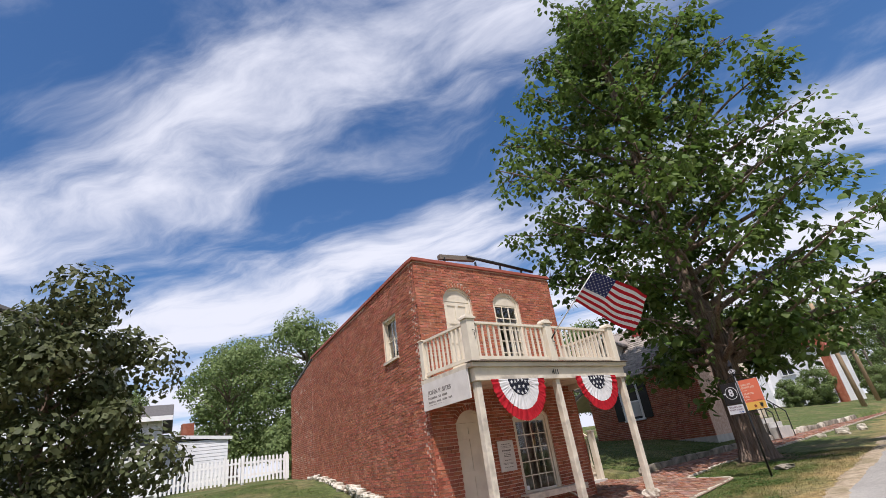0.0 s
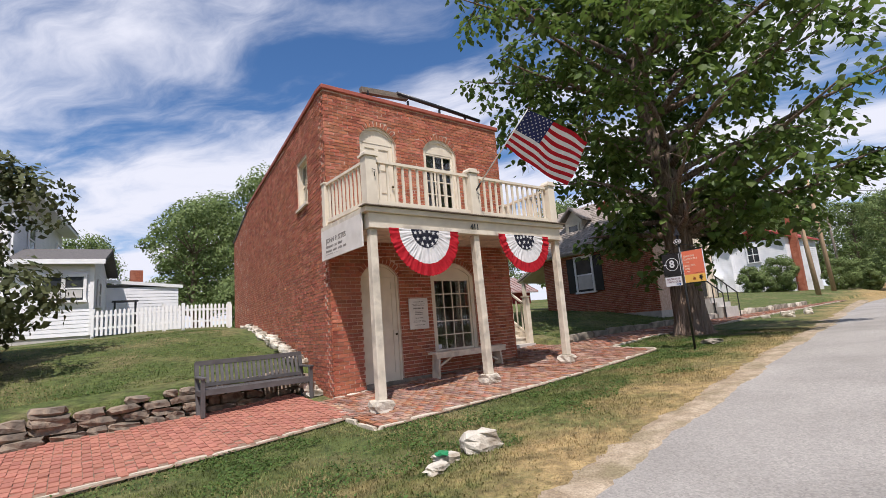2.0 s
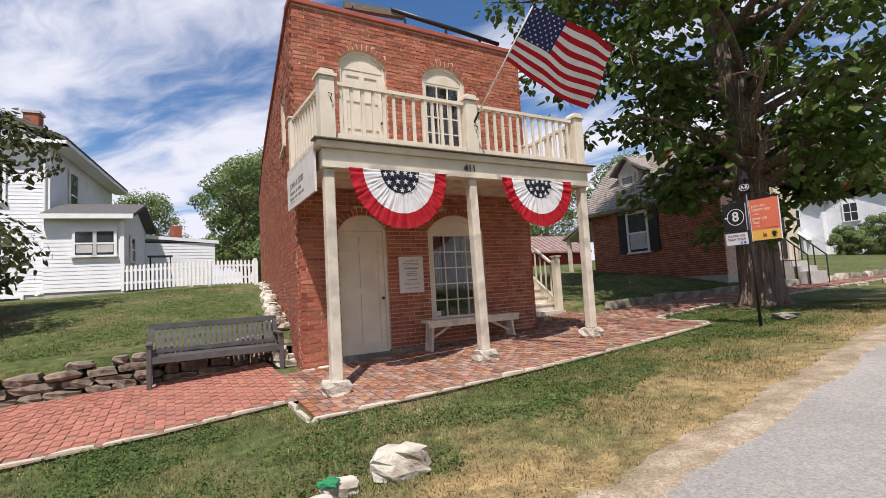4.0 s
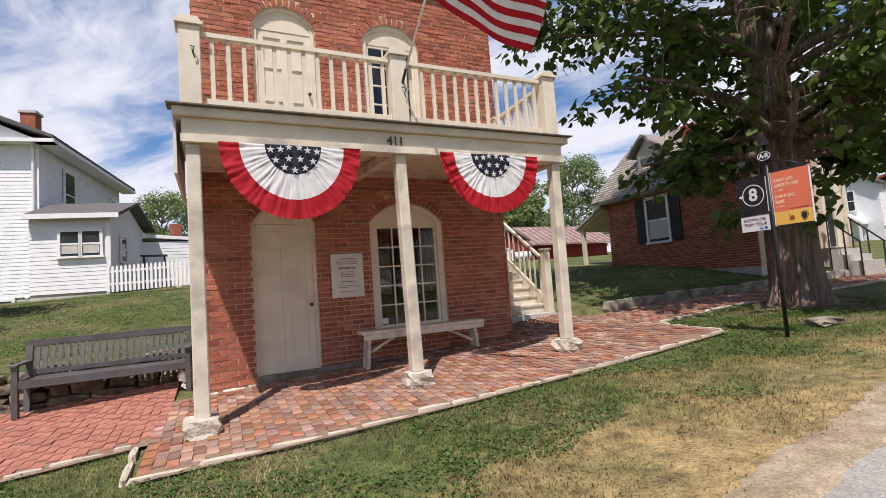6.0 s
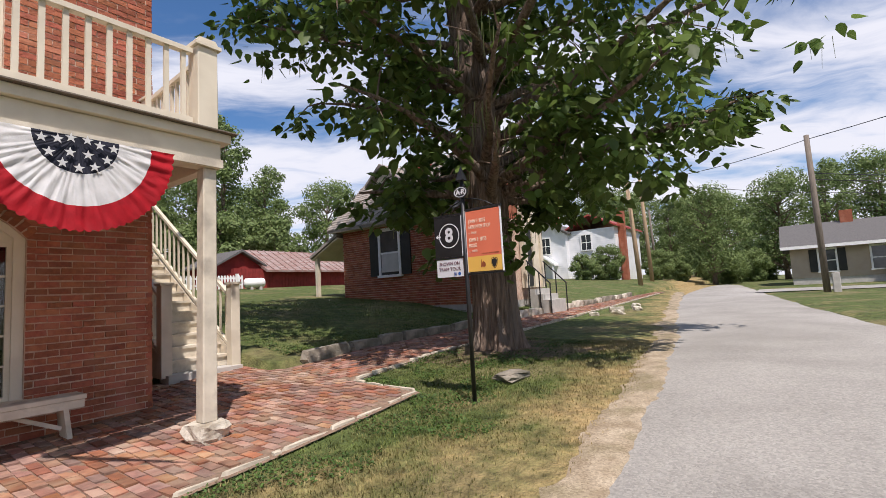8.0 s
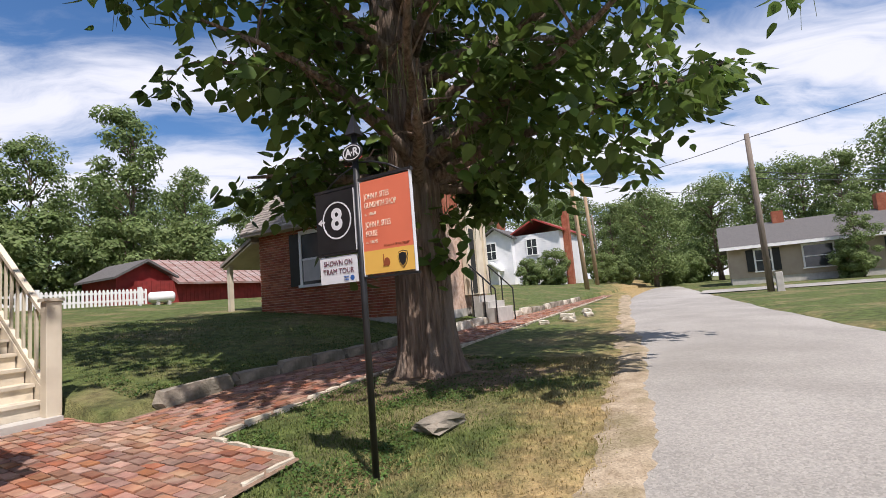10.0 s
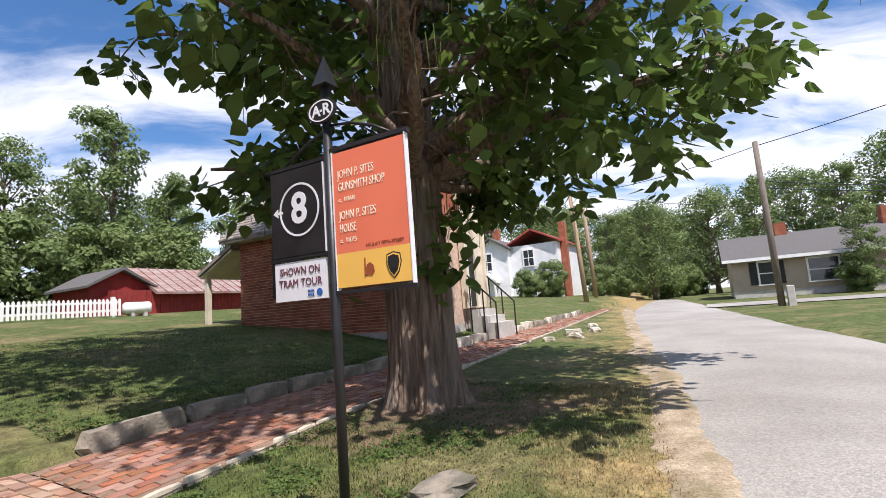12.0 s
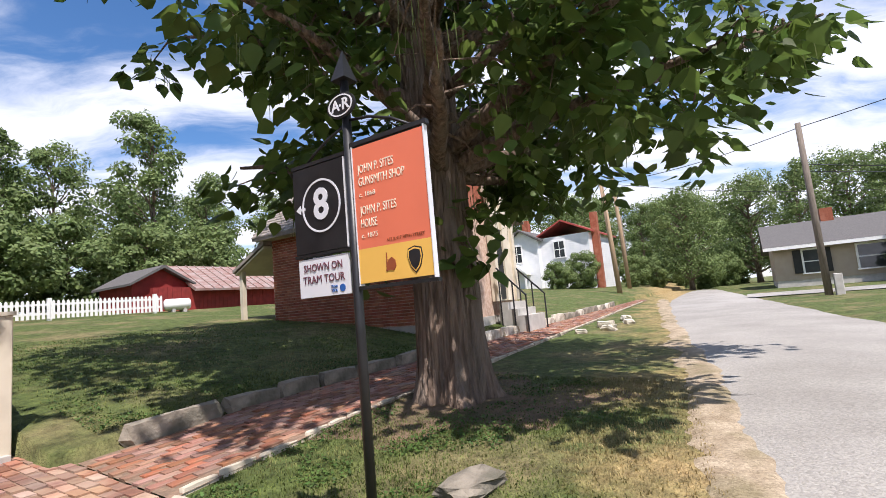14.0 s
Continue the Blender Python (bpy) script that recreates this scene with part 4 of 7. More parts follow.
def balustrade(p, q, count):
    """Rails and square balusters from p to q on the balcony's floor."""
    p, q = Vector((*p, 0)), Vector((*q, 0))
    part("top_rail", beam(p + Vector((0, 0, 3.985)), q + Vector((0, 0, 3.985)), 0.085, 0.05), CREAM, porch)
    part("bottom_rail", beam(p + Vector((0, 0, 3.24)), q + Vector((0, 0, 3.24)), 0.06, 0.07), CREAM, porch)
    d = (q - p).normalized()
    turn = Matrix.Rotation(math.atan2(d.y, d.x), 4, "Z")
    mesh = mesh_from("baluster", corners(-0.022, 0.022, -0.016, 0.016, 3.276, 3.959), BOX_FACES, [CREAM])
    for k in range(count):
        ob = link("baluster", mesh, porch)
        ob.matrix_basis = Matrix.Translation(p + (q - p) * (k + 0.5) / count) @ turn


balustrade((5.265, PY), (7.375, PY), 13)
balustrade((7.585, PY), (9.715, PY), 13)
balustrade((5.06, FY - 0.16), (5.12, PY + 0.105), 10)
balustrade((9.98, FY - 0.16), (9.88, PY + 0.105), 10)
# end board with the shop's lettering
eb = thing("end_board", (PX0, 9.8, 2.3), "white lettered board closing the porch's end", "sign")
part("board", box(PX0 - 0.035, PX0 - 0.005, PY + 0.02, FY - 0.03, 2.46, 3.03), PLAQUE, eb)
END_FACE = Matrix(((0, 0, -1, 0), (-1, 0, 0, 0), (0, 1, 0, 0), (0, 0, 0, 1)))
lettering("JOHN P. SITES", 0.125, Matrix.Translation((PX0 - 0.0365, 10.02, 2.80)) @ END_FACE, INK, eb, width=0.86, bold=0.003)
for z, words, h in ((2.690, (0.34, 0.10, 0.20), 0.050), (2.605, (0.27, 0.16, 0.17, 0.15), 0.045), (2.545, (0.30, 0.20), 0.014)):
    y, rnd = 10.46, random.Random(int(z * 1000))
    for word in words:
        while word > 0.02:
            k = min(rnd.uniform(0.024, 0.04), word)
            part("letter_bar", box(PX0 - 0.0375, PX0 - 0.0352, y - k, y, z - h / 2, z + h / 2 - rnd.uniform(0, 0.012)), INK, eb)
            y, word = y - k - 0.012, word - k - 0.012
        y -= 0.045
# house number over the middle post
num = thing("house_number", (7.36, PY - 0.13, 2.9), "dark iron house number on the porch beam", "house number")
lettering("411", 0.15, Matrix.Translation((7.36, PY - 0.130, 2.905)) @ Matrix.Rotation(math.pi / 2, 4, "X"), BLACK, num, name="digits", bold=0.004)
# iron hooks on the newels
for x, z in ((5.16, 3.80), (7.52, 3.62)):
    hk = part("iron_cleat", tube([(x - 0.02, PY - 0.115, z), (x + 0.015, PY - 0.16, z - 0.03), (x, PY - 0.15, z - 0.09), (x + 0.02, PY - 0.12, z - 0.13)], [0.007] * 4, 6), BLACK, None, smooth=True)
    tagged(hk, "small iron cleat screwed to a balcony newel", "cleat")


# half-round buntings under the beam
def bunting(cx, radius, top, drop):
    bt = thing("bunting", (cx, PY - 0.13, top - drop), "half-round pleated bunting in red, white and starred navy", "bunting", group="buntings under the porch beam")
    bands = (("navy_field", 0.0, 0.40, NAVY_CLOTH), ("white_band", 0.40, 0.74, WHITE_CLOTH), ("red_ruffle", 0.74, 1.0, RED_CLOTH))
    for nm, r0, r1, mat in bands:
        bm, n, k = bmesh.new(), 120, 7
        grid = []
        for i in range(n + 1):
            t = math.pi * i / n
            row = []
            for j in range(k + 1):
                r = r0 + (r1 - r0) * j / k
                fold = 0.007 * (0.1 + r) * math.sin(i * 1.21 + 2.2 * math.sin(i * 0.37) + 3 * r) + 0.022 * noise.noise((i * 0.33, r * 5.0, cx)) * r + 0.012 * noise.noise((i * 0.9, r * 9.0, cx)) * r
                edge = 1 + (0.012 * math.sin(i * 1.9) if r > 0.98 else 0)
                row.append(bm.verts.new((cx - radius * r * edge * math.cos(t), PY - 0.165 + fold - 0.05 * r * math.sin(t), top - drop * r * edge * math.sin(t))))
            grid.append(row)
        for i in range(n):
            for j in range(k):
                try:
                    bm.faces.new((grid[i][j], grid[i + 1][j], grid[i + 1][j + 1], grid[i][j + 1]))
                except ValueError:
                    pass
        bmesh.ops.remove_doubles(bm, verts=bm.verts[:], dist=0.0005)
        ob = part(nm, bm, mat, bt, smooth=True)
        if nm == "navy_field":
            field = ob
    # stars
    for r, cnt, off in ((0.08, 2, 0.12), (0.20, 4, 0.10), (0.335, 7, 0.07)):
        for i in range(cnt):
            t = math.pi * (off + (1 - 2 * off) * i / max(cnt - 1, 1))
            sx, sz = cx - radius * r * math.cos(t), top - drop * r * math.sin(t) - 0.01
            bm = bmesh.new()
            pts = []
            for q in range(10):
                a = math.pi / 2 + math.pi * q / 5
                rr = 0.043 if q % 2 == 0 else 0.017
                pts.append((sx + rr * math.cos(a), sz + rr * math.sin(a)))
            prism(pts, "y", PY - 0.208, PY - 0.203, bm)
            part("star", bm, WHITE_CLOTH, field)
    return bt


bunting(6.13, 0.76, 2.77, 0.84)
bunting(8.70, 0.76, 2.80, 0.80)


# flag on a staff that leans out from the middle newel
def flag():
    fl = thing("flag", (7.48, PY - 0.1, 3.5), "striped flag with starred blue field on a leaning staff", "flag")
    foot, tip = Vector((7.52, PY - 0.12, 3.72)), Vector((7.50, 7.28, 4.76))
    part("staff", tube([foot, tip], [0.014, 0.012], 8), WHITE_TRIM, fl, smooth=True)
    kb = bmesh.new()
    bmesh.ops.create_uvsphere(kb, u_segments=8, v_segments=6, radius=0.025, matrix=Matrix.Translation(tip))
    part("finial", kb, BRASS, fl, smooth=True)
    part("staff_bracket", tube([foot + Vector((0, 0.04, -0.05)), foot + (tip - foot) * 0.08], [0.018, 0.017], 8), BLACK, fl)
    d = (foot - tip).normalized()
    hoist, fly = 0.80, 1.28
    away = Vector((0.52, -0.50, -0.50)).normalized()
    def at(u, v):
        # u along the fly, v along the hoist from the tip
        p = tip + d * (0.03 + hoist * v) + away * fly * u
        sag = 0.07 * math.sin(5.2 * u + 2.6 * v) * u + 0.04 * math.sin(11 * u - 4 * v) * u
        return p + Vector((0.30, -0.92, 0.0)) * sag + Vector((0, 0.10, -0.16)) * u * v
    def patch(nm, u0, u1, v0, v1, mat, nu, nv, lift=0.0):
        bm = bmesh.new()
        g = [[bm.verts.new(at(u0 + (u1 - u0) * i / nu, v0 + (v1 - v0) * j / nv) + Vector((0, -lift, 0))) for j in range(nv + 1)] for i in range(nu + 1)]
        for i in range(nu):
            for j in range(nv):
                bm.faces.new((g[i][j], g[i + 1][j], g[i + 1][j + 1], g[i][j + 1]))
        return part(nm, bm, mat, fl, smooth=True)
    for k in range(13):
        v0, v1 = k / 13, (k + 1) / 13
        patch("stripe", 0.4 if k < 7 else 0.0, 1.0, v0, v1, RED_CLOTH if k % 2 == 0 else WHITE_CLOTH, 20, 1)
    canton = patch("canton", 0.0, 0.4, 0.0, 7 / 13, BLUE_CLOTH, 10, 6)
    for r in range(9):
        for c in range(6 if r % 2 == 0 else 5):
            u, v = 0.4 * (0.5 + c + (0.5 if r % 2 else 0)) / 6, 7 / 13 * (0.5 + r) / 9
            p, pu, pv = at(u, v), at(u + 0.01, v), at(u, v + 0.01)
            eu, ev = (pu - p).normalized(), (pv - p).normalized()
            nrm = eu.cross(ev).normalized()
            for side in (0.003, -0.003):
                bm = bmesh.new()
                vs = []
                for q in range(10):
                    a = math.pi / 2 + math.pi * q / 5
                    rr = 0.019 if q % 2 == 0 else 0.008
                    vs.append(bm.verts.new(p + nrm * side + eu * rr * math.cos(a) + ev * rr * math.sin(a)))
                bm.faces.new(vs)
                part("star", bm, WHITE_CLOTH, canton)


flag()

# plank bench under the window
pbn = thing("plank_bench", (8.1, 10.45, 0.0), "long cream-painted plank bench on splayed legs", "bench")
gb = 0.03
part("seat", box(7.18, 9.22, 10.22, 10.52, gb + 0.42, gb + 0.47), CREAM_OLD, pbn, bevel=0.006)
part("apron", box(7.20, 9.20, 10.225, 10.245, gb + 0.34, gb + 0.418), CREAM_OLD, pbn)
for x, s in ((7.30, -1), (9.04, 1)):
    part("leg", beam((x + 0.05 * s, 10.37, front_z(x, 10.37)), (x, 10.37, gb + 0.418), 0.24, 0.045), CREAM_OLD, pbn)
    part("brace", beam((x, 10.37, gb + 0.14), (x - 0.55 * s, 10.37, gb + 0.41), 0.05, 0.04), CREAM_OLD, pbn)

# ---- trees ----
HEART = np.array(((0, 0, 0), (-0.30, 0.10, 0.05), (-0.40, 0.38, 0.02), (-0.20, 0.75, -0.06), (0, 1.05, -0.16), (0.20, 0.75, -0.06), (0.40, 0.38, 0.02), (0.30, 0.10, 0.05), (0, 0.45, -0.05)))
HEART_F = np.array(((0, 8, 1), (1, 8, 2), (2, 8, 3), (3, 8, 4), (4, 8, 5), (5, 8, 6), (6, 8, 7), (7, 8, 0)))
OVAL = np.array(((0, 0, 0), (-0.32, 0.42, 0.06), (0, 1.0, -0.05), (0.32, 0.42, 0.06)))
OVAL_F = np.array(((0, 3, 1), (1, 3, 2)))


def leaf_mesh(name, places, sizes, down, shape, faces, mat, seed, outward=None, facing=None):
    """Many leaves: each at a place, turned at random about the upright, hanging by down (0 flat, 1 straight down)."""
    rs = np.random.RandomState(seed)
    n = len(places)
    az = rs.uniform(0, 2 * np.pi, n) if facing is None else facing + rs.normal(0, 0.45, n)
    el = -np.clip(rs.normal(down, 0.28, n), -0.5, 1.35)
    roll = rs.normal(0, 0.5, n)
    ca, sa, ce, se, cr, sr = np.cos(az), np.sin(az), np.cos(el), np.sin(el), np.cos(roll), np.sin(roll)
    fwd = np.stack([ca * ce, sa * ce, se], 1)
    side = np.stack([-sa, ca, np.zeros(n)], 1)
    up = np.cross(fwd, side)
    side, up = side * cr[:, None] + up * sr[:, None], up * cr[:, None] - side * sr[:, None]
    if outward is not None:
        up = outward + rs.normal(0, 0.38, outward.shape)
        up /= np.linalg.norm(up, axis=1)[:, None]
        fwd = np.cross(up, rs.normal(0, 1, (n, 3)))
        fwd /= np.linalg.norm(fwd, axis=1)[:, None]
        side = np.cross(fwd, up)
    s = np.asarray(sizes)[:, None, None]
    v = places[:, None, :] + s * (shape[None, :, 0:1] * side[:, None, :] + shape[None, :, 1:2] * fwd[:, None, :] - shape[None, :, 2:3] * up[:, None, :])
    f = (faces[None] + len(shape) * np.arange(n)[:, None, None]).reshape(-1, 3)
    return mesh_from(name, v.reshape(-1, 3), f, [mat], True)


def limb_points(start, end, bend, rnd, n=6):
    start, end = Vector(start), Vector(end)
    pts = []
    w = Vector((rnd.uniform(-1, 1), rnd.uniform(-1, 1), rnd.uniform(-0.3, 0.6))) * bend
    for i in range(n + 1):
        t = i / n
        pts.append(start.lerp(end, t) + w * math.sin(math.pi * t) + Vector((rnd.uniform(-1, 1), rnd.uniform(-1, 1), rnd.uniform(-1, 1))) * bend * 0.12)
    return pts


def big_tree():
    """The broad-leaved street tree: a furrowed trunk, long limbs and heart-shaped leaves in drooping tufts."""
    rnd, rs = random.Random(41), np.random.RandomState(41)
    X, Y = 15.40, 8.86
    g = ground_z(X, Y)
    tree = thing("street_tree", (X, Y, g), "tall broad-leaved tree with heart-shaped leaves and furrowed trunk", "tree")
    # trunk with root flare and furrows
    bm = bmesh.new()
    sides = 132
    heights = [-0.15, 0.0, 0.08, 0.2] + [0.34 + 0.16 * k for k in range(32)] + [5.7, 6.4, 7.4, 8.8, 10.4, 12.2, 14.0, 16.0]
    rings = []
    for h in heights:
        r = 0.41 + 0.08 * math.exp(-max(h, 0) / 0.25) + 0.05 * math.exp(-max(h, 0) / 1.2)
        r *= max(1 - max(h - 1.5, 0) * 0.052, 0.16)
        k = float(np.interp(h, (0, 4, 8, 13, 18), (0, 0, 0.4, 0.4, 0.4)))
        cx, cy = X - 0.5 * k + 0.04 * math.sin(h * 0.5), Y + 0.86 * k + 0.04 * math.sin(h * 0.4)
        ring = []
        for k in range(sides):
            t = 2 * math.pi * k / sides
            lobes = 0.15 * math.exp(-max(h, 0) / 0.35) * math.sin(5 * t + 0.6) + 0.05 * math.exp(-max(h, 0) / 0.5) * math.sin(9 * t)
            furrow = 0.07 * noise.noise((math.cos(t) * 4, math.sin(t) * 4, h * 0.5)) - 0.10 * (1 - min(abs(noise.noise((math.cos(t) * 9, math.sin(t) * 9, h * 0.75))) * 4.5, 1)) + 0.03 * noise.noise((math.cos(t) * 17, math.sin(t) * 17, h * 2.4))
            rr = r * (1 + lobes + furrow)
            ring.append(bm.verts.new((cx + rr * math.cos(t), cy + rr * math.sin(t), g + h)))
        rings.append(ring)
    for r0, r1 in zip(rings, rings[1:]):
        for k in range(sides):
            bm.faces.new((r0[k], r0[(k + 1) % sides], r1[(k + 1) % sides], r1[k]))
    bm.faces.new(rings[-1])
    part("trunk", bm, BARK, tree, "furrowed grey-brown trunk with spreading roots", smooth=True)
    # limbs reach for the crown's outline: radius by height
    def crown_radius(h, az=2.0):
        k = 1 + 0.04 * max(math.cos(az + 0.9), 0) + 0.36 * max(math.cos(az + 1.35), 0) * (1 - smooth(6.0, 9.0, h)) - 0.48 * max(math.cos(az - 0.55), 0) - 0.2 * max(math.cos(az - 3.7), 0) ** 2 * (1 - smooth(5.5, 8.0, h))
        return k * float(np.interp(h, (2.2, 3.0, 4.0, 5.0, 7.0, 9.5, 12.5, 15.5, 18, 19.6), (1.2, 2.9, 3.6, 4.0, 5.0, 5.7, 5.2, 3.9, 2.0, 0.5)))
    def lean(h):
        k = float(np.interp(h, (0, 3, 5, 8, 13, 18), (0, -0.6, -0.5, 0.4, 0.4, 0.4)))
        return Vector((-0.5 * k, 0.86 * k, 0))
    tips, twig_bm = [], bmesh.new()
    limbs = 88
    for i in range(limbs):
        f = i / (limbs - 1)
        h_tip = 2.9 + 16.2 * f ** 1.08 + rnd.uniform(-0.4, 0.4)
        az = i * 2.39996 + rnd.uniform(-0.25, 0.25)
        reach = crown_radius(h_tip, az) * rnd.uniform(0.80, 1.06)
        h0 = min(max(h_tip - rnd.uniform(0.2, 1.4) - 0.28 * reach + 0.5, 2.9), 15.8)
        start = Vector((X, Y, g + h0)) + lean(max(h0, 6.3))* 0.5
        end = Vector((X + math.cos(az) * reach, Y + math.sin(az) * reach, g + h_tip)) + lean(h_tip)
        pts = limb_points(start, end, 0.35, rnd)
        r0 = 0.10 * (1 - 0.6 * f) + 0.03
        tb = tube(pts, [r0 * (1 - 0.85 * k / (len(pts) - 1)) for k in range(len(pts))], 6)
        part("limb", tb, BARK, tree, smooth=True)
        for s in range(9):
            t = rnd.uniform(0.30, 1.0)
            p = Vector(pts[min(int(t * 6), 5)]).lerp(Vector(pts[min(int(t * 6) + 1, 6)]), t * 6 % 1)
            q = p + Vector((rnd.gauss(0, 0.5), rnd.gauss(0, 0.5), rnd.gauss(0.0, 0.35)))
            tube([p, p.lerp(q, 0.5) + Vector((0, 0, 0.1)), q], [0.022, 0.014, 0.006], 4, twig_bm)
            tips.append(q)
            tips.append(p.lerp(q, 0.6))
        tips.append(end)
    # more tufts over the outside of the crown, thinned by gaps
    for _ in range(1150):
        h = 2.5 + 16.8 * rnd.random() ** 1.25
        az, k = rnd.uniform(0, 2 * math.pi), rnd.uniform(0.30, 1.02)
        r = crown_radius(h, az) * k
        p = Vector((X + r * math.cos(az), Y + r * math.sin(az), g + h)) + lean(h)
        if noise.noise((p.x * 0.5, p.y * 0.5, p.z * 0.5)) > 0.03:
            tips.append(p)
    tagged(part("twig_growth", twig_bm, BARK, tree), kind="stuff")
    tips = np.array([tuple(t) for t in tips])
    per = 16
    off = rs.normal(0, 1, (len(tips) * per, 3)) * (0.21, 0.21, 0.17)
    off = np.clip(off, -0.38, 0.38)
    off[:, 2] -= 0.55 * np.hypot(off[:, 0], off[:, 1])
    facing = np.arctan2(off[:, 1], off[:, 0])
    places = np.repeat(tips, per, 0) + off
    keep = (places[:, 2] > g + 2.45) & (np.hypot(places[:, 0] - X, places[:, 1] - Y) > np.interp(places[:, 2] - g, (2, 5.5, 8.5, 10), (1.25, 1.2, 0.6, 0.45)))
    # the lower crown stays open on the side of the street corner
    turn = np.angle(np.exp(1j * (np.arctan2(places[:, 1] - Y, places[:, 0] - X) - 3.72)))
    keep &= ~((np.abs(turn) < np.interp(places[:, 2] - g, (2, 5.0, 7.0), (0.36, 0.18, 0.0))) & (places[:, 2] < g + 6.5))
    places, facing = places[keep], facing[keep]
    sizes = rs.uniform(0.12, 0.27, len(places))
    crown = link("crown", leaf_mesh("crown", places, sizes, 0.85, HEART, HEART_F, LEAF, 5, facing=facing), tree, "large heart-shaped leaves")
    # hanging bean pods
    low = tips[(tips[:, 2] < g + 9)]
    pick = low[rs.choice(len(low), 260)]
    bm = bmesh.new()
    for p in pick:
        for _ in range(3):
            a = Vector(p) + Vector((rnd.gauss(0, 0.1), rnd.gauss(0, 0.1), -0.1))
            tube([a, a + Vector((rnd.uniform(-0.05, 0.05), rnd.uniform(-0.05, 0.05), -rnd.uniform(0.28, 0.5)))], [0.006, 0.003], 3, bm)
    tagged(part("pod_growth", bm, POD, tree, "thin green pods hanging in bunches"), kind="stuff")
    # low sprig growing from the trunk's side
    sp = []
    for az, h0, h1, r in ((2.7, 1.9, 1.75, 1.35), (3.1, 2.1, 2.2, 1.0), (2.3, 2.2, 1.5, 1.1), (4.3, 2.0, 1.6, 0.75), (4.6, 2.3, 2.1, 0.8)):
        a = Vector((X + 0.3 * math.cos(az), Y + 0.3 * math.sin(az), g + h0))
        b = Vector((X + r * math.cos(az), Y + r * math.sin(az), g + h1))
        part("sprig", tube([a, a.lerp(b, 0.5) + Vector((0, 0, 0.15)), b], [0.02, 0.014, 0.006], 5), BARK, tree)
        for k in range(26):
            q = a.lerp(b, rnd.uniform(0.3, 1.05))
            sp.append((q.x + rnd.gauss(0, 0.14), q.y + rnd.gauss(0, 0.14), q.z + rnd.gauss(0.05, 0.14)))
    link("sprig_leaves", leaf_mesh("sprig_leaves", np.array(sp), rs.uniform(0.15, 0.27, len(sp)), 0.75, HEART, HEART_F, LEAF, 9), tree)
    return tree


big_tree()
# trodden bare earth round the roots
EARTH = material("bare_earth", (0.20, 0.135, 0.085), (0.13, 0.09, 0.058), 6, 0.97, 0.8, 30, third=(0.10, 0.085, 0.045), third_scale=2.2, bump_distance=0.03)
ev, ef = [], []
for ring_k in range(7):
    for k in range(48):
        a = 2 * math.pi * k / 48
        r = (0.3 + 1.5 * ring_k / 6) * (1 + 0.38 * noise.noise((math.cos(a) * 1.6, math.sin(a) * 1.6, 3.0)) + 0.16 * noise.noise((math.cos(a) * 6, math.sin(a) * 6, 1.0)))
        ex, ey = 15.40 + r * math.cos(a) * 1.1, min(8.72 + r * math.sin(a) * 0.95, 9.5)
        ev.append((ex, ey, ground_z(ex, ey) + 0.016 - 0.006 * ring_k))
for ring_k in range(6):
    for k in range(48):
        j = (k + 1) % 48
        ef.append((ring_k * 48 + k, ring_k * 48 + j, ring_k * 48 + 48 + j, ring_k * 48 + 48 + k))
tagged(link("bare_earth", mesh_from("bare_earth", ev, ef, [EARTH], True)), "bare brown earth round the tree's roots", "ground", kind="structure")


def make_tree(name, height, radius, trunk_r, mat, seed, leaf=0.3, lumps=26, per=330, low=0.28, label="", droop=0.4, category="tree", columnar=1.0, trunk_mat=None):
    """A tree about the origin: a tapered trunk, limbs, and a crown of leaf clumps with an uneven outline."""
    rnd, rs = random.Random(seed), np.random.RandomState(seed)
    t = thing(name, (0, 0, 0), label, category)
    pts = limb_points((0, 0, -0.2), (rnd.uniform(-0.3, 0.3), rnd.uniform(-0.3, 0.3), height * 0.8), 0.2, rnd, 8)
    part("trunk", tube(pts, [trunk_r * (1.25 if i == 0 else 1 - 0.85 * i / 8) for i in range(9)], 9), trunk_mat or BARK, t, smooth=True)
    allp, alln = [], []
    for i in range(lumps):
        f = (i + 0.5) / lumps
        h = height * (low + (1 - low) * f) - radius * 0.1
        env = radius * columnar * math.sqrt(max(1 - ((f - 0.38) / 0.66) ** 2, 0.03))
        az = i * 2.4 + rnd.uniform(-0.4, 0.4)
        r = env * rnd.uniform(0.25, 0.85)
        c = Vector((r * math.cos(az), r * math.sin(az), h + rnd.uniform(-0.05, 0.05) * height))
        k = pts[min(8, max(1, int(8 * c.z / (height * 0.8)) - 1))]
        part("limb", tube(limb_points(k, c, 0.15, rnd, 4), [trunk_r * 0.32, trunk_r * 0.25, trunk_r * 0.18, trunk_r * 0.1, trunk_r * 0.04], 5), trunk_mat or BARK, t)
        size = radius * rnd.uniform(0.20, 0.38)
        d = rs.normal(0, 1, (per, 3))
        d /= np.linalg.norm(d, axis=1)[:, None]
        rad = rs.uniform(0.5, 1.0, per) ** 0.5 * (1 + 0.22 * np.sin(d[:, 0] * 7 + i) * np.cos(d[:, 2] * 6 + i))
        alln.append(d + (0, 0, 0.35))
        allp.append(np.array(c) + d * rad[:, None] * size * (1, 1, 0.72))
    p = np.concatenate(allp)
    link("crown", leaf_mesh("crown", p, rs.uniform(leaf * 0.6, leaf * 1.25, len(p)), droop, OVAL, OVAL_F, mat, seed, np.concatenate(alln)), t)
    return t

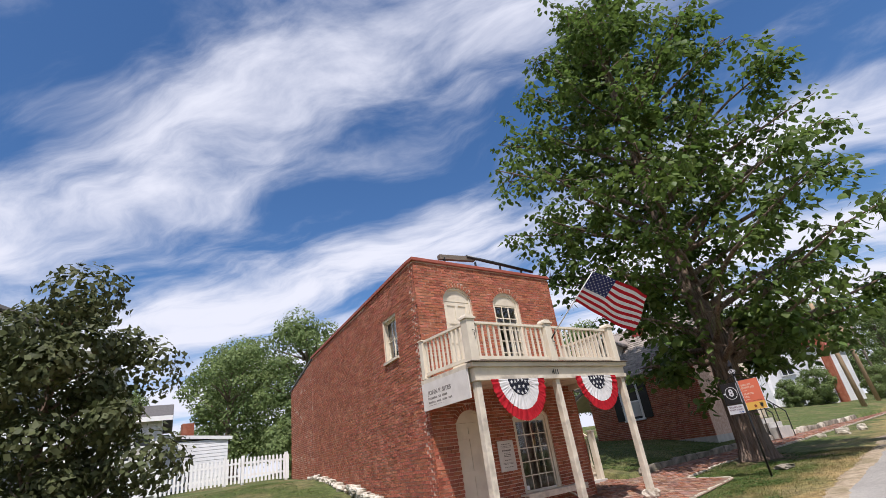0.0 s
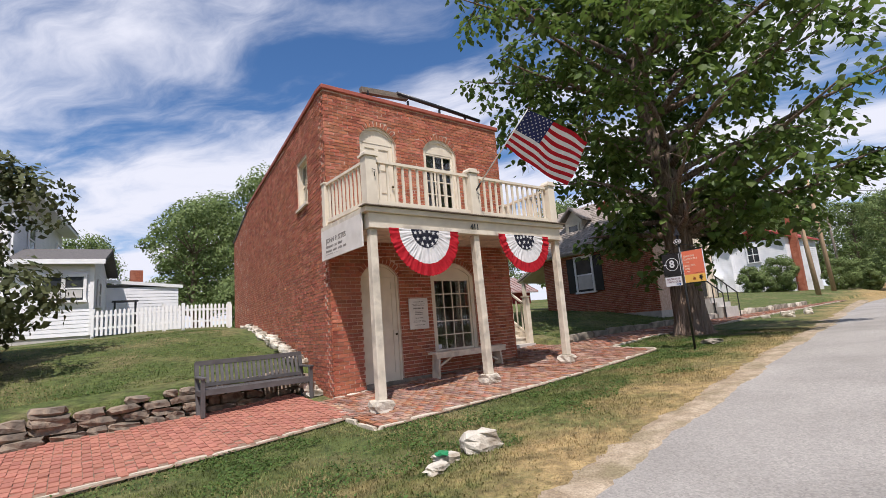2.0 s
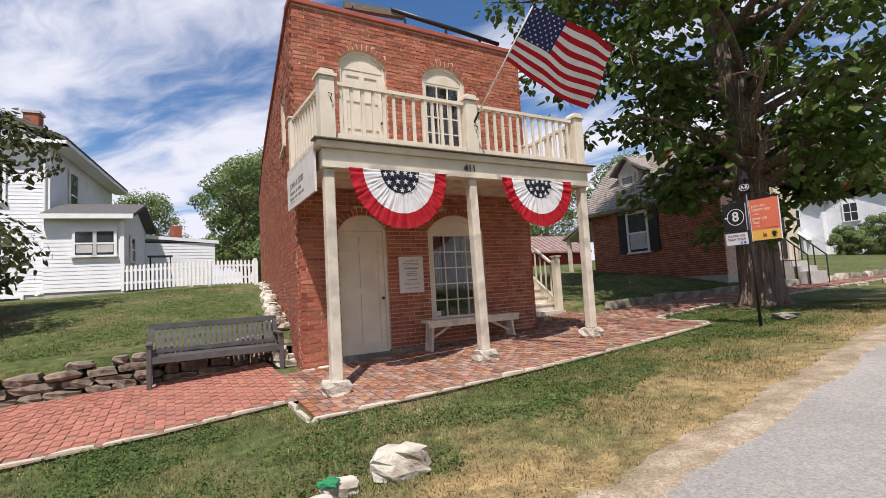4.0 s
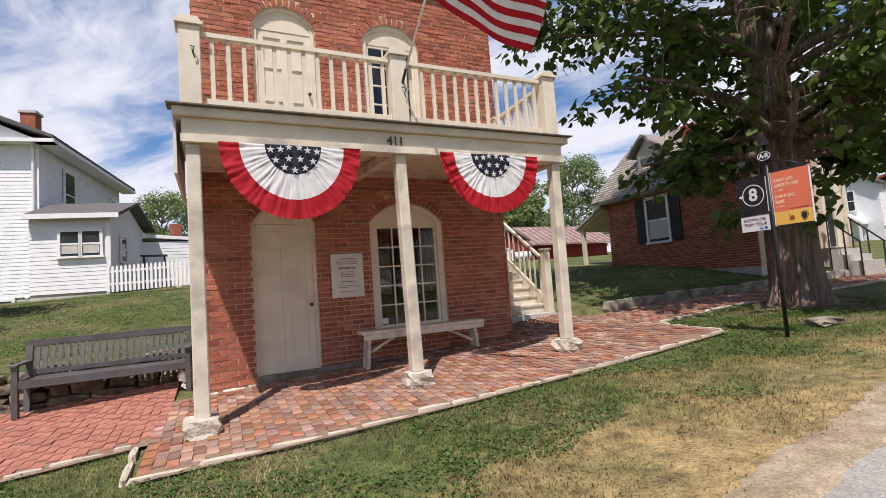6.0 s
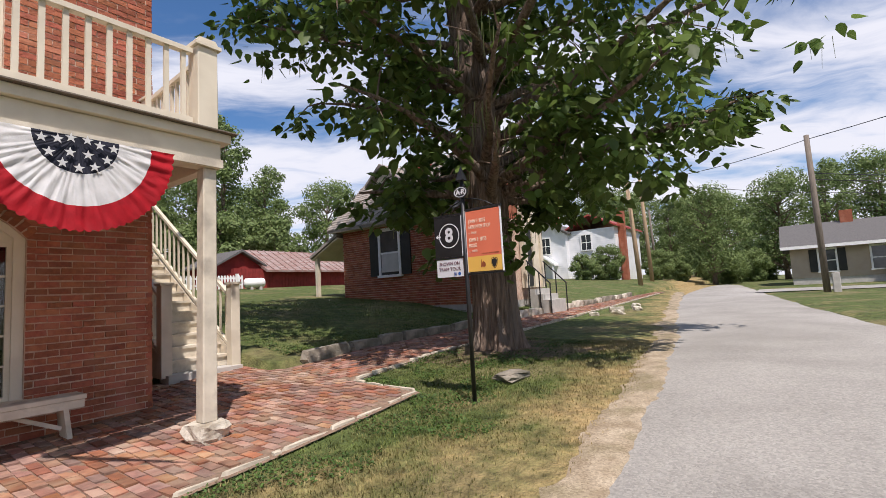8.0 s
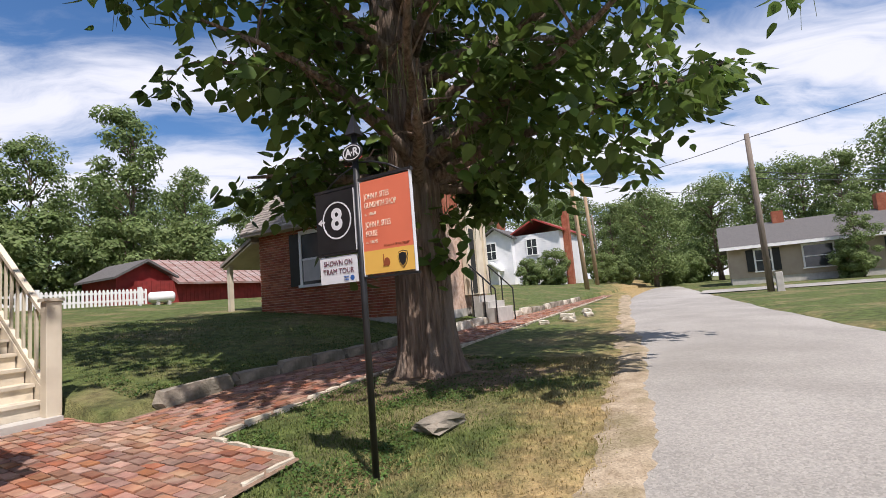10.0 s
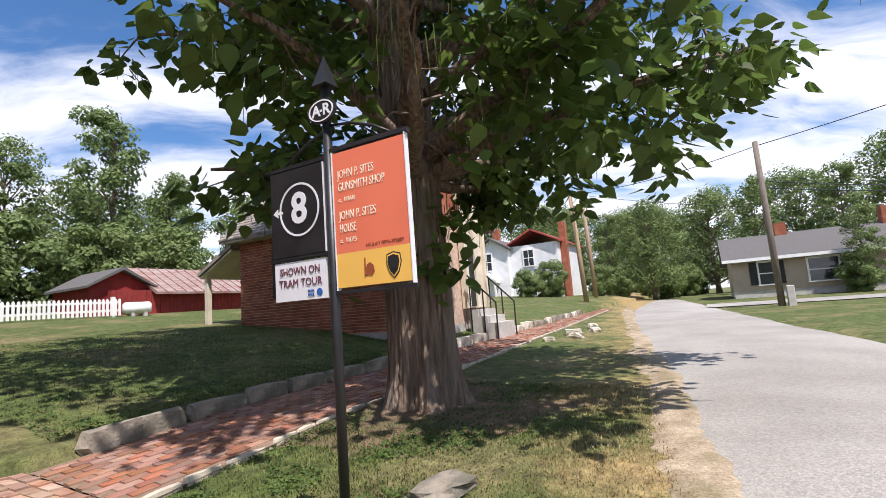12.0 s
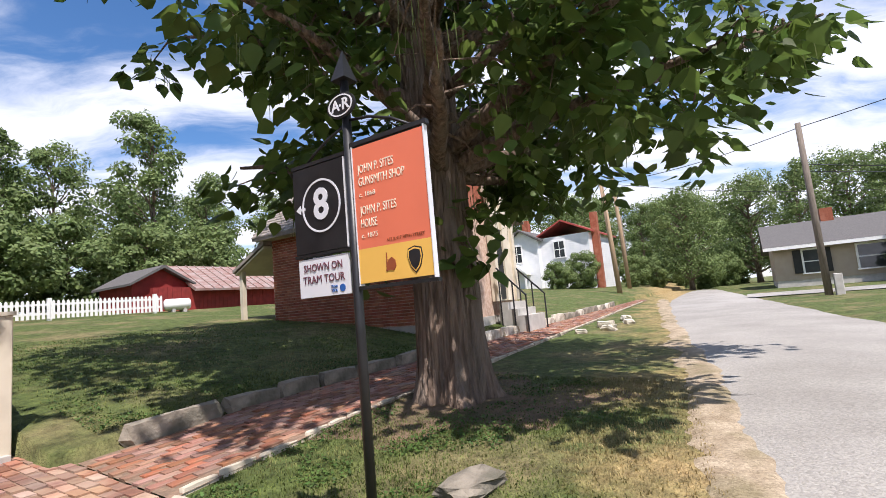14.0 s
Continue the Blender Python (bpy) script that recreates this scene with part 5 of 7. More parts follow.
# ---- sign on its iron post ----
SX, SY = 11.98, 7.20
sign_g = ground_z(SX, SY)
sign = thing("street_sign", (SX, SY, sign_g), "black iron post with hanging tour signs and arrow finial", "sign")
part("post", tube([(SX, SY, sign_g - 0.1), (SX, SY, 2.66)], [0.026, 0.024], 14), BLACK, sign, smooth=True)
# arrow finial: a four-sided point
bm = bmesh.new()
b = [bm.verts.new((SX + dx * 0.05, SY + dy * 0.05, 2.64)) for dx, dy in ((-1, -1), (1, -1), (1, 1), (-1, 1))]
tp = bm.verts.new((SX, SY, 2.82))
bm.faces.new(b[::-1])
for i in range(4):
    bm.faces.new((b[i], b[(i + 1) % 4], tp))
part("arrow_finial", bm, BLACK, sign)
# the signs hang across the street's line: their faces look towards -x
FACE = Matrix(((0, 0, -1, 0), (-1, 0, 0, 0), (0, 1, 0, 0), (0, 0, 0, 1)))


def on_sign(y, z, lift):
    return Matrix.Translation((SX - lift, y, z)) @ FACE


def ring(bm, y, z, r0, r1, x, ky=1.0):
    """A flat ring in the sign's plane."""
    n = 40
    a = [[bm.verts.new((x - d, y + ky * r * math.cos(2 * math.pi * i / n), z + r * math.sin(2 * math.pi * i / n))) for i in range(n)] for r, d in ((r0, 0), (r1, 0), (r1, 0.003), (r0, 0.003))]
    for q in range(4):
        for i in range(n):
            bm.faces.new((a[q][i], a[q][(i + 1) % n], a[(q + 1) % 4][(i + 1) % n], a[(q + 1) % 4][i]))
    bmesh.ops.recalc_face_normals(bm, faces=bm.faces[:])
    return bm


# oval badge
bm = bmesh.new()
n = 36
pts = [(SY - 0.0 + 0.098 * math.cos(2 * math.pi * i / n), 2.495 + 0.068 * math.sin(2 * math.pi * i / n)) for i in range(n)]
badge = part("oval_badge", prism(pts, "x", SX - 0.04, SX - 0.026), BLACK, sign)
part("badge_ring", ring(bmesh.new(), SY, 2.495, 0.052, 0.058, SX - 0.0405, 1.48), SIGN_WHITE, badge)
lettering("A", 0.085, on_sign(SY + 0.034, 2.495, 0.0415), SIGN_WHITE, badge, name="letter", bold=0.002)
lettering("R", 0.085, on_sign(SY - 0.036, 2.495, 0.0415), SIGN_WHITE, badge, name="letter", bold=0.002)
part("dash", box(SX - 0.0435, SX - 0.0402, SY - 0.006, SY + 0.006, 2.488, 2.500), SIGN_WHITE, badge)
# orange and yellow board
O0, O1, OZ0, OZ1 = 6.715, 7.165, 1.555, 2.255
board = part("orange_board", box(SX - 0.012, SX + 0.012, O0, O1, OZ0 + 0.172, OZ1), ORANGE, sign, "orange sign face with cream lettering")
yb = part("yellow_panel", box(SX - 0.012, SX + 0.012, O0, O1, OZ0, OZ0 + 0.172), YELLOW, sign, "yellow panel below the orange")
for e0, e1 in ((O0 - 0.006, O0 - 0.001), (O1 + 0.001, O1 + 0.006)):
    part("board_edge", box(SX - 0.016, SX + 0.016, e0, e1, OZ0 - 0.012, OZ1 + 0.01), SIGN_WHITE, sign)
part("top_bar", beam((SX, SY, OZ1 + 0.022), (SX, O0 - 0.02, OZ1 + 0.022), 0.03, 0.022), BLACK, sign)
part("bottom_bar", beam((SX, SY, OZ0 - 0.022), (SX, O0 - 0.02, OZ0 - 0.022), 0.03, 0.016), BLACK, sign)
L = SX - 0.012


def line(text, z, size, width, mat=CREAM_INK, left=7.135, bold=0.0):
    lettering(text, size, on_sign(left - width / 2, z, 0.0130), mat, board, width=width, bold=bold)


line("JOHN P. SITES", 2.135, 0.062, 0.235)
line("GUNSMITH SHOP", 2.068, 0.062, 0.295)
line("c. 1868", 2.003, 0.034, 0.105)
line("JOHN P. SITES", 1.920, 0.062, 0.235)
line("HOUSE", 1.853, 0.062, 0.105)
line("c. 1875", 1.792, 0.034, 0.105)
line("415 & 417 FIFTH STREET", 1.752, 0.022, 0.225, BROWN_INK, 6.975)
# emblem shapes on the yellow panel
shield = [(6.780, 1.685), (6.815, 1.695), (6.850, 1.685), (6.855, 1.65), (6.840, 1.605), (6.815, 1.58), (6.790, 1.605), (6.775, 1.65)]
part("emblem_edge", prism([(6.815 + (y - 6.815) * 1.12, 1.64 + (z - 1.64) * 1.12) for y, z in shield], "x", L - 0.003, L + 0.001), BLACK, yb)
part("emblem_field", prism([(6.815 + (y - 6.815) * 1.0, 1.64 + (z - 1.64) * 1.0) for y, z in shield], "x", L - 0.0045, L - 0.002), YELLOW, yb)
part("emblem_shield", prism([(6.815 + (y - 6.815) * 0.86, 1.64 + (z - 1.64) * 0.86) for y, z in shield], "x", L - 0.006, L - 0.003), BLACK, yb)
bm = prism([(6.995, 1.60), (6.970, 1.605), (6.945, 1.60), (6.930, 1.62), (6.935, 1.65), (6.955, 1.665), (6.975, 1.655), (6.985, 1.63)], "x", L - 0.003, L + 0.001)
prism([(6.983, 1.60), (6.991, 1.60), (6.989, 1.69), (6.983, 1.69)], "x", L - 0.0028, L + 0.001, bm)
part("emblem_figure", bm, BROWN_INK, yb, "small brown emblem")
# black number board and white tour board on the other arm
N0, N1, NZ0, NZ1 = 7.240, 7.630, 1.755, 2.235
nb = part("number_board", box(SX - 0.012, SX + 0.012, N0, N1, NZ0, NZ1), BLACK, sign, "black board with a ringed white numeral")
part("numeral_ring", ring(bmesh.new(), 7.415, 2.005, 0.136, 0.147, SX - 0.0125), SIGN_WHITE, nb)
lettering("8", 0.235, on_sign(7.415, 2.005, 0.0145), SIGN_WHITE, nb, name="numeral", bold=0.006)
part("pointer", prism([(7.540, 1.998), (7.540, 2.012), (7.575, 2.012), (7.575, 2.03), (7.612, 2.005), (7.575, 1.98), (7.575, 1.998)], "x", L - 0.003, L + 0.001), SIGN_WHITE, nb)
part("number_edge", box(SX - 0.0125, SX + 0.0125, N0 - 0.008, N0 - 0.001, NZ0, NZ1), SIGN_WHITE, nb)
tb = part("tour_board", box(SX - 0.008, SX + 0.008, 7.245, 7.620, 1.515, 1.725), SIGN_WHITE, sign, "white board with plum lettering")
lettering("SHOWN ON", 0.058, on_sign(7.432, 1.672, 0.0105), PURPLE_INK, tb, width=0.29)
lettering("TRAM TOUR", 0.058, on_sign(7.432, 1.608, 0.0105), PURPLE_INK, tb, width=0.315)
lettering("TRAM", 0.020, on_sign(7.355, 1.559, 0.0105), BLUE_INK, tb, width=0.045)
lettering("TOUR", 0.020, on_sign(7.355, 1.538, 0.0105), BLUE_INK, tb, width=0.045)
n = 20
part("roundel", prism([(7.295 + 0.020 * math.cos(2 * math.pi * i / n), 1.549 + 0.020 * math.sin(2 * math.pi * i / n)) for i in range(n)], "x", SX - 0.0105, SX - 0.0085), BLUE_INK, tb)
part("arm", beam((SX, SY, NZ1 + 0.015), (SX, N1 + 0.01, NZ1 + 0.015), 0.028, 0.02), BLACK, sign)
part("arm", beam((SX, SY, NZ0 - 0.012), (SX, N1 + 0.01, NZ0 - 0.012), 0.028, 0.016), BLACK, sign)
for y in (7.300, 7.560):
    part("hanger", beam((SX, y, 1.724), (SX, y, NZ0 - 0.018), 0.006, 0.006), BLACK, sign)
# scrolled stays above the boards
part("scroll", tube([(SX, SY + 0.02, 2.40), (SX, SY + 0.14, 2.36), (SX, SY + 0.26, 2.30), (SX, SY + 0.33, 2.25)], [0.008] * 4, 6), BLACK, sign, smooth=True)
part("scroll", tube([(SX, SY - 0.02, 2.42), (SX, SY - 0.16, 2.40), (SX, SY - 0.30, 2.35), (SX, SY - 0.42, 2.28)], [0.008] * 4, 6), BLACK, sign, smooth=True)

# ---- bench, dry-stone wall, kerb stones, stair ----
def slat_bench():
    bn = thing("slatted_bench", (3.9, 11.75, front_z(3.9, 11.75)), "dark grey slatted bench backed against the stone wall", "bench")
    x0, x1, yf, yb, g = 2.96, 4.90, 11.34, 11.78, front_z(3.9, 11.6)
    for x in (x0, x1):
        part("front_leg", box(x - 0.035, x + 0.035, yf - 0.03, yf + 0.04, g - 0.03, g + 0.62), BENCH, bn, bevel=0.006)
        part("back_leg", beam((x, yb - 0.03, g - 0.03), (x, yb + 0.16, g + 0.90), 0.07, 0.06), BENCH, bn)
        part("armrest", box(x - 0.045, x + 0.045, yf - 0.06, yb + 0.08, g + 0.62, g + 0.655), BENCH, bn, bevel=0.006)
        part("seat_bearer", box(x - 0.03, x + 0.03, yf + 0.04, yb, g + 0.32, g + 0.41), BENCH, bn)
    for k in range(7):
        y = yf + 0.0 + 0.073 * k
        part("seat_slat", box(x0 + 0.035, x1 - 0.035, y, y + 0.058, g + 0.412, g + 0.437), BENCH, bn)
    part("seat_apron", box(x0 + 0.036, x1 - 0.036, yf - 0.02, yf - 0.002, g + 0.34, g + 0.437), BENCH, bn)
    part("top_rail", beam((x0 - 0.02, yb + 0.145, g + 0.88), (x1 + 0.02, yb + 0.145, g + 0.88), 0.05, 0.085), BENCH, bn)
    part("lower_rail", beam((x0 + 0.03, yb + 0.04, g + 0.49), (x1 - 0.03, yb + 0.04, g + 0.49), 0.045, 0.06), BENCH, bn)
    mesh = bpy.data.meshes.new("back_slat")
    bm = beam((0, yb + 0.045, g + 0.52), (0, yb + 0.14, g + 0.84), 0.052, 0.016)
    bm.to_mesh(mesh)
    bm.free()
    mesh.materials.append(BENCH)
    n = 22
    for k in range(n):
        ob = link("back_slat", mesh, bn)
        ob.matrix_basis = Matrix.Translation((x0 + 0.05 + (x1 - x0 - 0.10) * (k + 0.5) / n, 0, 0))


slat_bench()


def dry_wall():
    """The low wall of rough brown stones that holds up the lawn."""
    w = thing("dry_stone_wall", (1.0, 12.2, 0.0), "low dry-stone wall of rough brown fieldstones holding the lawn", "wall")
    part("packing", prism([(-9, wall_y(-9) + 0.04), (5.05, 12.2), (5.05, 12.5), (-9, wall_y(-9) + 0.4)], "z", -0.5, 0.0), SAND, w, "dark earth between the stones")
    rnd = random.Random(17)
    x = -8.8
    for row in range(4):
        x = -8.8 + rnd.uniform(0, 0.2)
        while x < 4.95:
            f = min(max((x + 1.5) / 6, 0), 1)
            ln = rnd.uniform(0.20, 0.58)
            h = rnd.uniform(0.11, 0.17)
            base = front_z(x, wall_y(x)) - 0.02
            z = base + 0.135 * row + h * 0.5
            top = row == 3
            if not (top and rnd.random() < 0.35):
                bm = rock(bmesh.new(), (0, 0, 0), (ln, rnd.uniform(0.28, 0.42), h), rnd, 0, 0.20)
                ob = part("stone", bm, FIELDSTONE, w)
                ob.matrix_basis = Matrix.Translation((x + ln / 2, wall_y(x) - 0.04 + rnd.uniform(-0.05, 0.05) + 0.035 * row, z)) @ Matrix.Rotation(0.1, 4, "Z") @ Matrix.Rotation(rnd.uniform(-0.07, 0.07), 4, "Y")
            x += ln + 0.012


dry_wall()


def kerb_wall():
    """Upright and flat stones that hold up the lawn beside the walk."""
    w = thing("kerb_stone_wall", (16, 11.0, 0.2), "row of low weathered kerb stones holding back the lawn", "wall")
    rnd = random.Random(23)
    x = 12.5
    while x < 34:
        ln = rnd.uniform(0.55, 1.15)
        y = kerb_y(x)
        h = 0.27 + rnd.uniform(-0.04, 0.05)
        bm = rock(bmesh.new(), (0, 0, 0), (ln, 0.18, h), rnd, 0, 0.09)
        ob = part("kerb_stone", bm, SLABSTONE if x < 19 or rnd.random() < 0.4 else LIMESTONE, w)
        ob.matrix_basis = Matrix.Translation((x + ln / 2, y + rnd.uniform(-0.02, 0.02), front_z(x, y) + h * 0.34)) @ Matrix.Rotation(RIGHT_SLOPE, 4, "Z") @ Matrix.Rotation(rnd.uniform(-0.04, 0.04), 4, "Y")
        x += ln + 0.012
    for x0, x1, z in ((11.98, 12.48, 0.16),):
        bm = rock(bmesh.new(), ((x0 + x1) / 2, 11.45, front_z(11.8, 11.3) + 0.06), (x1 - x0, 0.30, 0.16), rnd, 0.02, 0.10)
        part("flat_stone", bm, SLABSTONE, w, "flat grey stone laid at the wall's end")


kerb_wall()


def outside_stair():
    """The cream timber stair up the shop's far side."""
    st = thing("outside_stair", (11.25, 12.0, 0.1), "cream-painted timber stair with slatted handrails beside the shop", "stairs")
    x0, x1, y0, g = 10.73, 11.77, 11.99, 0.34
    n, rise, run = 16, 0.187, 0.26
    for i in range(n):
        z = g + rise * (i + 1)
        y = y0 + run * i
        part("tread", box(x0, x1, y - 0.03, y + run, z - 0.04, z), CREAM_OLD, st)
        part("riser", box(x0 + 0.01, x1 - 0.01, y, y + 0.02, z - rise, z - 0.041), CREAM_OLD, st)
    top_y, top_z = y0 + run * n, g + rise * n
    for x in (x0 - 0.03, x1 + 0.03):
        bm = prism([(y0 - 0.05, g - 0.05), (y0 + 0.22, g - 0.05), (top_y, top_z - 0.25), (top_y, top_z + 0.05), (y0 - 0.05, g + rise + 0.05)], "x", x - 0.025, x + 0.025)
        part("string_board", bm, CREAM_OLD, st)
        zt = 1.06
        part("handrail", beam((x, y0 - 0.02, g + zt + 0.10), (x, top_y, top_z + zt), 0.07, 0.05), CREAM, st)
        part("lower_rail", beam((x, y0 + 0.0, g + 0.32), (x, top_y, top_z + 0.20), 0.05, 0.05), CREAM, st)
        part("stair_newel", box(x - 0.08, x + 0.08, y0 - 0.20, y0 - 0.04, g - 0.04, g + 1.34), CREAM, st, bevel=0.008)
        part("newel_cap", box(x - 0.10, x + 0.10, y0 - 0.22, y0 - 0.02, g + 1.342, g + 1.38), CREAM, st)
        part("top_newel", box(x - 0.06, x + 0.06, top_y + 0.02, top_y + 0.14, top_z - 0.2, top_z + 1.05), CREAM, st)
        m = mesh_from("stair_baluster", corners(-0.014, 0.014, -0.02, 0.02, 0.33, 1.10), BOX_FACES, [CREAM])
        for k in range(22):
            t = (k + 0.5) / 22
            ob = link("stair_baluster", m, st)
            ob.matrix_basis = Matrix.Translation((x, y0 + (top_y - y0) * t, g + (top_z - g) * t - 0.03))
    part("bottom_step", box(x0 - 0.05, x1 + 0.08, y0 - 0.30, y0 - 0.01, g - 0.33, g - 0.0), CONCRETE, st, "stone bottom step")
    part("landing", box(FX1, x1 + 0.05, top_y, top_y + 1.3, top_z - 0.12, top_z), CREAM_OLD, st)
    for x, y in ((x1, top_y + 0.1), (x1, top_y + 1.2), (x0, top_y + 1.2)):
        part("landing_post", box(x - 0.06, x + 0.06, y - 0.06, y + 0.06, 0.3, top_z - 0.12), CREAM_OLD, st)


outside_stair()

# loose pale stones in the verge
rnd = random.Random(31)
for x, y, s, lab in ((4.75, 6.15, (0.42, 0.28, 0.22), "pale block of limestone lying in the grass"), (4.27, 6.16, (0.26, 0.20, 0.08), "flat pale stone lying in the grass"),
                     (4.03, 6.00, (0.28, 0.17, 0.07), "flat pale stone lying in the grass"), (13.1, 7.30, (0.50, 0.30, 0.12), "flat grey stone in the verge under the tree")):
    bm = rock(bmesh.new(), (0, 0, 0), s, rnd, rnd.uniform(-0.4, 0.6), 0.2, 2)
    ob = part("loose_stone", bm, LIMESTONE if x < 10 else SLABSTONE)
    ob.location = (x, y, ground_z(x, y) + s[2] * 0.32)
    tagged(ob, lab, "stone")
bm = bmesh.new()
for k in range(5):
    rock(bm, (4.20 + rnd.uniform(-0.08, 0.08), 6.08 + rnd.uniform(-0.06, 0.06), ground_z(4.2, 6.1) + 0.10), (0.09, 0.06, 0.03), rnd, rnd.uniform(0, 3), 0.3)
GREEN_PLASTIC = material("green_plastic", (0.02, 0.25, 0.10), (0.02, 0.20, 0.08), 8, 0.4, 0)
tagged(part("green_wrapper", bm, GREEN_PLASTIC), "crumpled green wrapper on the flat stones", "litter")
for x, y, s in ((23.6, 9.0, 0.4), (24.4, 9.3, 0.5), (25.5, 8.9, 0.35), (26.6, 9.2, 0.45), (22.7, 9.5, 0.3)):
    bm = rock(bmesh.new(), (0, 0, 0), (s, s * 0.7, s * 0.45), rnd, rnd.uniform(0, 3), 0.2)
    ob = part("verge_stone", bm, LIMESTONE)
    ob.location = (x, y, ground_z(x, y) + s * 0.12)
    tagged(ob, "pale stone lying beside the walk", "stone", group="verge stones")

# ---- neighbouring houses ----
def clad(name, x0, x1, y0, y1, z0, z1, parent, mat, board=0.14, faces=("-y", "-x", "+x"), label=""):
    """A wall block with lapped boards on the faces that show."""
    body = part(name, box(x0, x1, y0, y1, z0, z1), mat, parent, label)
    bs = []
    n = int((z1 - z0) / board)
    for i in range(n):
        z = z0 + (z1 - z0) * i / n
        h = (z1 - z0) / n
        if "-y" in faces:
            bs.append(((x0 - 0.01, y0 - 0.016, z), (x1 + 0.01, y0 - 0.016, z), (x1 + 0.01, y0, z), (x0 - 0.01, y0, z), (x0 - 0.01, y0 - 0.004, z + h), (x1 + 0.01, y0 - 0.004, z + h), (x1 + 0.01, y0, z + h), (x0 - 0.01, y0, z + h)))
        if "+x" in faces:
            bs.append(((x1, y0, z), (x1 + 0.016, y0, z), (x1 + 0.016, y1, z), (x1, y1, z), (x1, y0, z + h), (x1 + 0.004, y0, z + h), (x1 + 0.004, y1, z + h), (x1, y1, z + h)))
        if "-x" in faces:
            bs.append(((x0 - 0.016, y0, z), (x0, y0, z), (x0, y1, z), (x0 - 0.016, y1, z), (x0 - 0.004, y0, z + h), (x0, y0, z + h), (x0, y1, z + h), (x0 - 0.004, y1, z + h)))
    b = joined_boxes("cladding", bs, mat, body)
    tagged(b, kind="stuff")
    return body


def gable_roof(name, x0, x1, y0, y1, z, rise, along, parent, mat, over=0.3, thick=0.14):
    """A pitched roof; along is the ridge's axis."""
    if along == "x":
        c, h = (y0 + y1) / 2, (y1 - y0) / 2
        k = rise / h
        pts = [(y0 - over, z - over * k), (c, z + rise), (y1 + over, z - over * k), (y1 + over, z - over * k + thick), (c, z + rise + thick), (y0 - over, z - over * k + thick)]
        return part(name, prism(pts, "x", x0 - over, x1 + over), mat, parent)
    c, h = (x0 + x1) / 2, (x1 - x0) / 2
    k = rise / h
    pts = [(x0 - over, z - over * k), (c, z + rise), (x1 + over, z - over * k), (x1 + over, z - over * k + thick), (c, z + rise + thick), (x0 - over, z - over * k + thick)]
    return part(name, prism(pts, "y", y0 - over, y1 + over), mat, parent)


GLASS_DARK = material("dark_window_glass", (0.03, 0.035, 0.04), (0.05, 0.055, 0.06), 2, 0.08, 0, spec=0.8)


def far_window(u0, u1, z0, z1, plane, at, parent, out=-1, trim=WHITE_TRIM, cols=1, rows=2, shutters=None, curtain=False):
    """A framed window on a wall: frame, glass, bars, sill, and shutters where it has them."""
    def bx(a, b, d0, d1, c0, c1, bm=None):
        d0, d1 = at + out * d0, at + out * d1
        lo, hi = min(d0, d1), max(d0, d1)
        return box(a, b, lo, hi, c0, c1, bm) if plane == "y" else box(lo, hi, a, b, c0, c1, bm)
    bm = bmesh.new()
    for a, b, c0, c1 in ((u0 - 0.10, u0, z0, z1 + 0.12), (u1, u1 + 0.10, z0, z1 + 0.12), (u0, u1, z1, z1 + 0.12)):
        bx(a, b, 0.0, 0.07, c0, c1, bm)
    w = part("window", bm, trim, parent)
    part("window_sill", bx(u0 - 0.14, u1 + 0.14, 0.0, 0.11, z0 - 0.08, z0), trim, w)
    part("pane", bx(u0, u1, 0.02, 0.04, z0, z1), GLASS_DARK, w)
    if curtain:
        part("curtain", bx(u0 + 0.03, u1 - 0.03, 0.041, 0.046, z0 + 0.1, z0 + 0.48 * (z1 - z0)), CURTAIN, w)
    bars = bmesh.new()
    for r in range(1, rows):
        q = z0 + (z1 - z0) * r / rows
        bx(u0, u1, 0.04, 0.06, q - 0.03, q + 0.03, bars)
    for c in range(1, cols):
        q = u0 + (u1 - u0) * c / cols
        bx(q - 0.025, q + 0.025, 0.04, 0.058, z0, z1, bars)
    part("sash_bar", bars, trim, w)
    if shutters:
        sw = (u1 - u0) * 0.5
        for a in (u0 - 0.11 - sw, u1 + 0.11):
            sh = part("shutter", bx(a, a + sw, 0.01, 0.05, z0 - 0.02, z1 + 0.06), shutters, w, "dark louvred shutter")
    return w


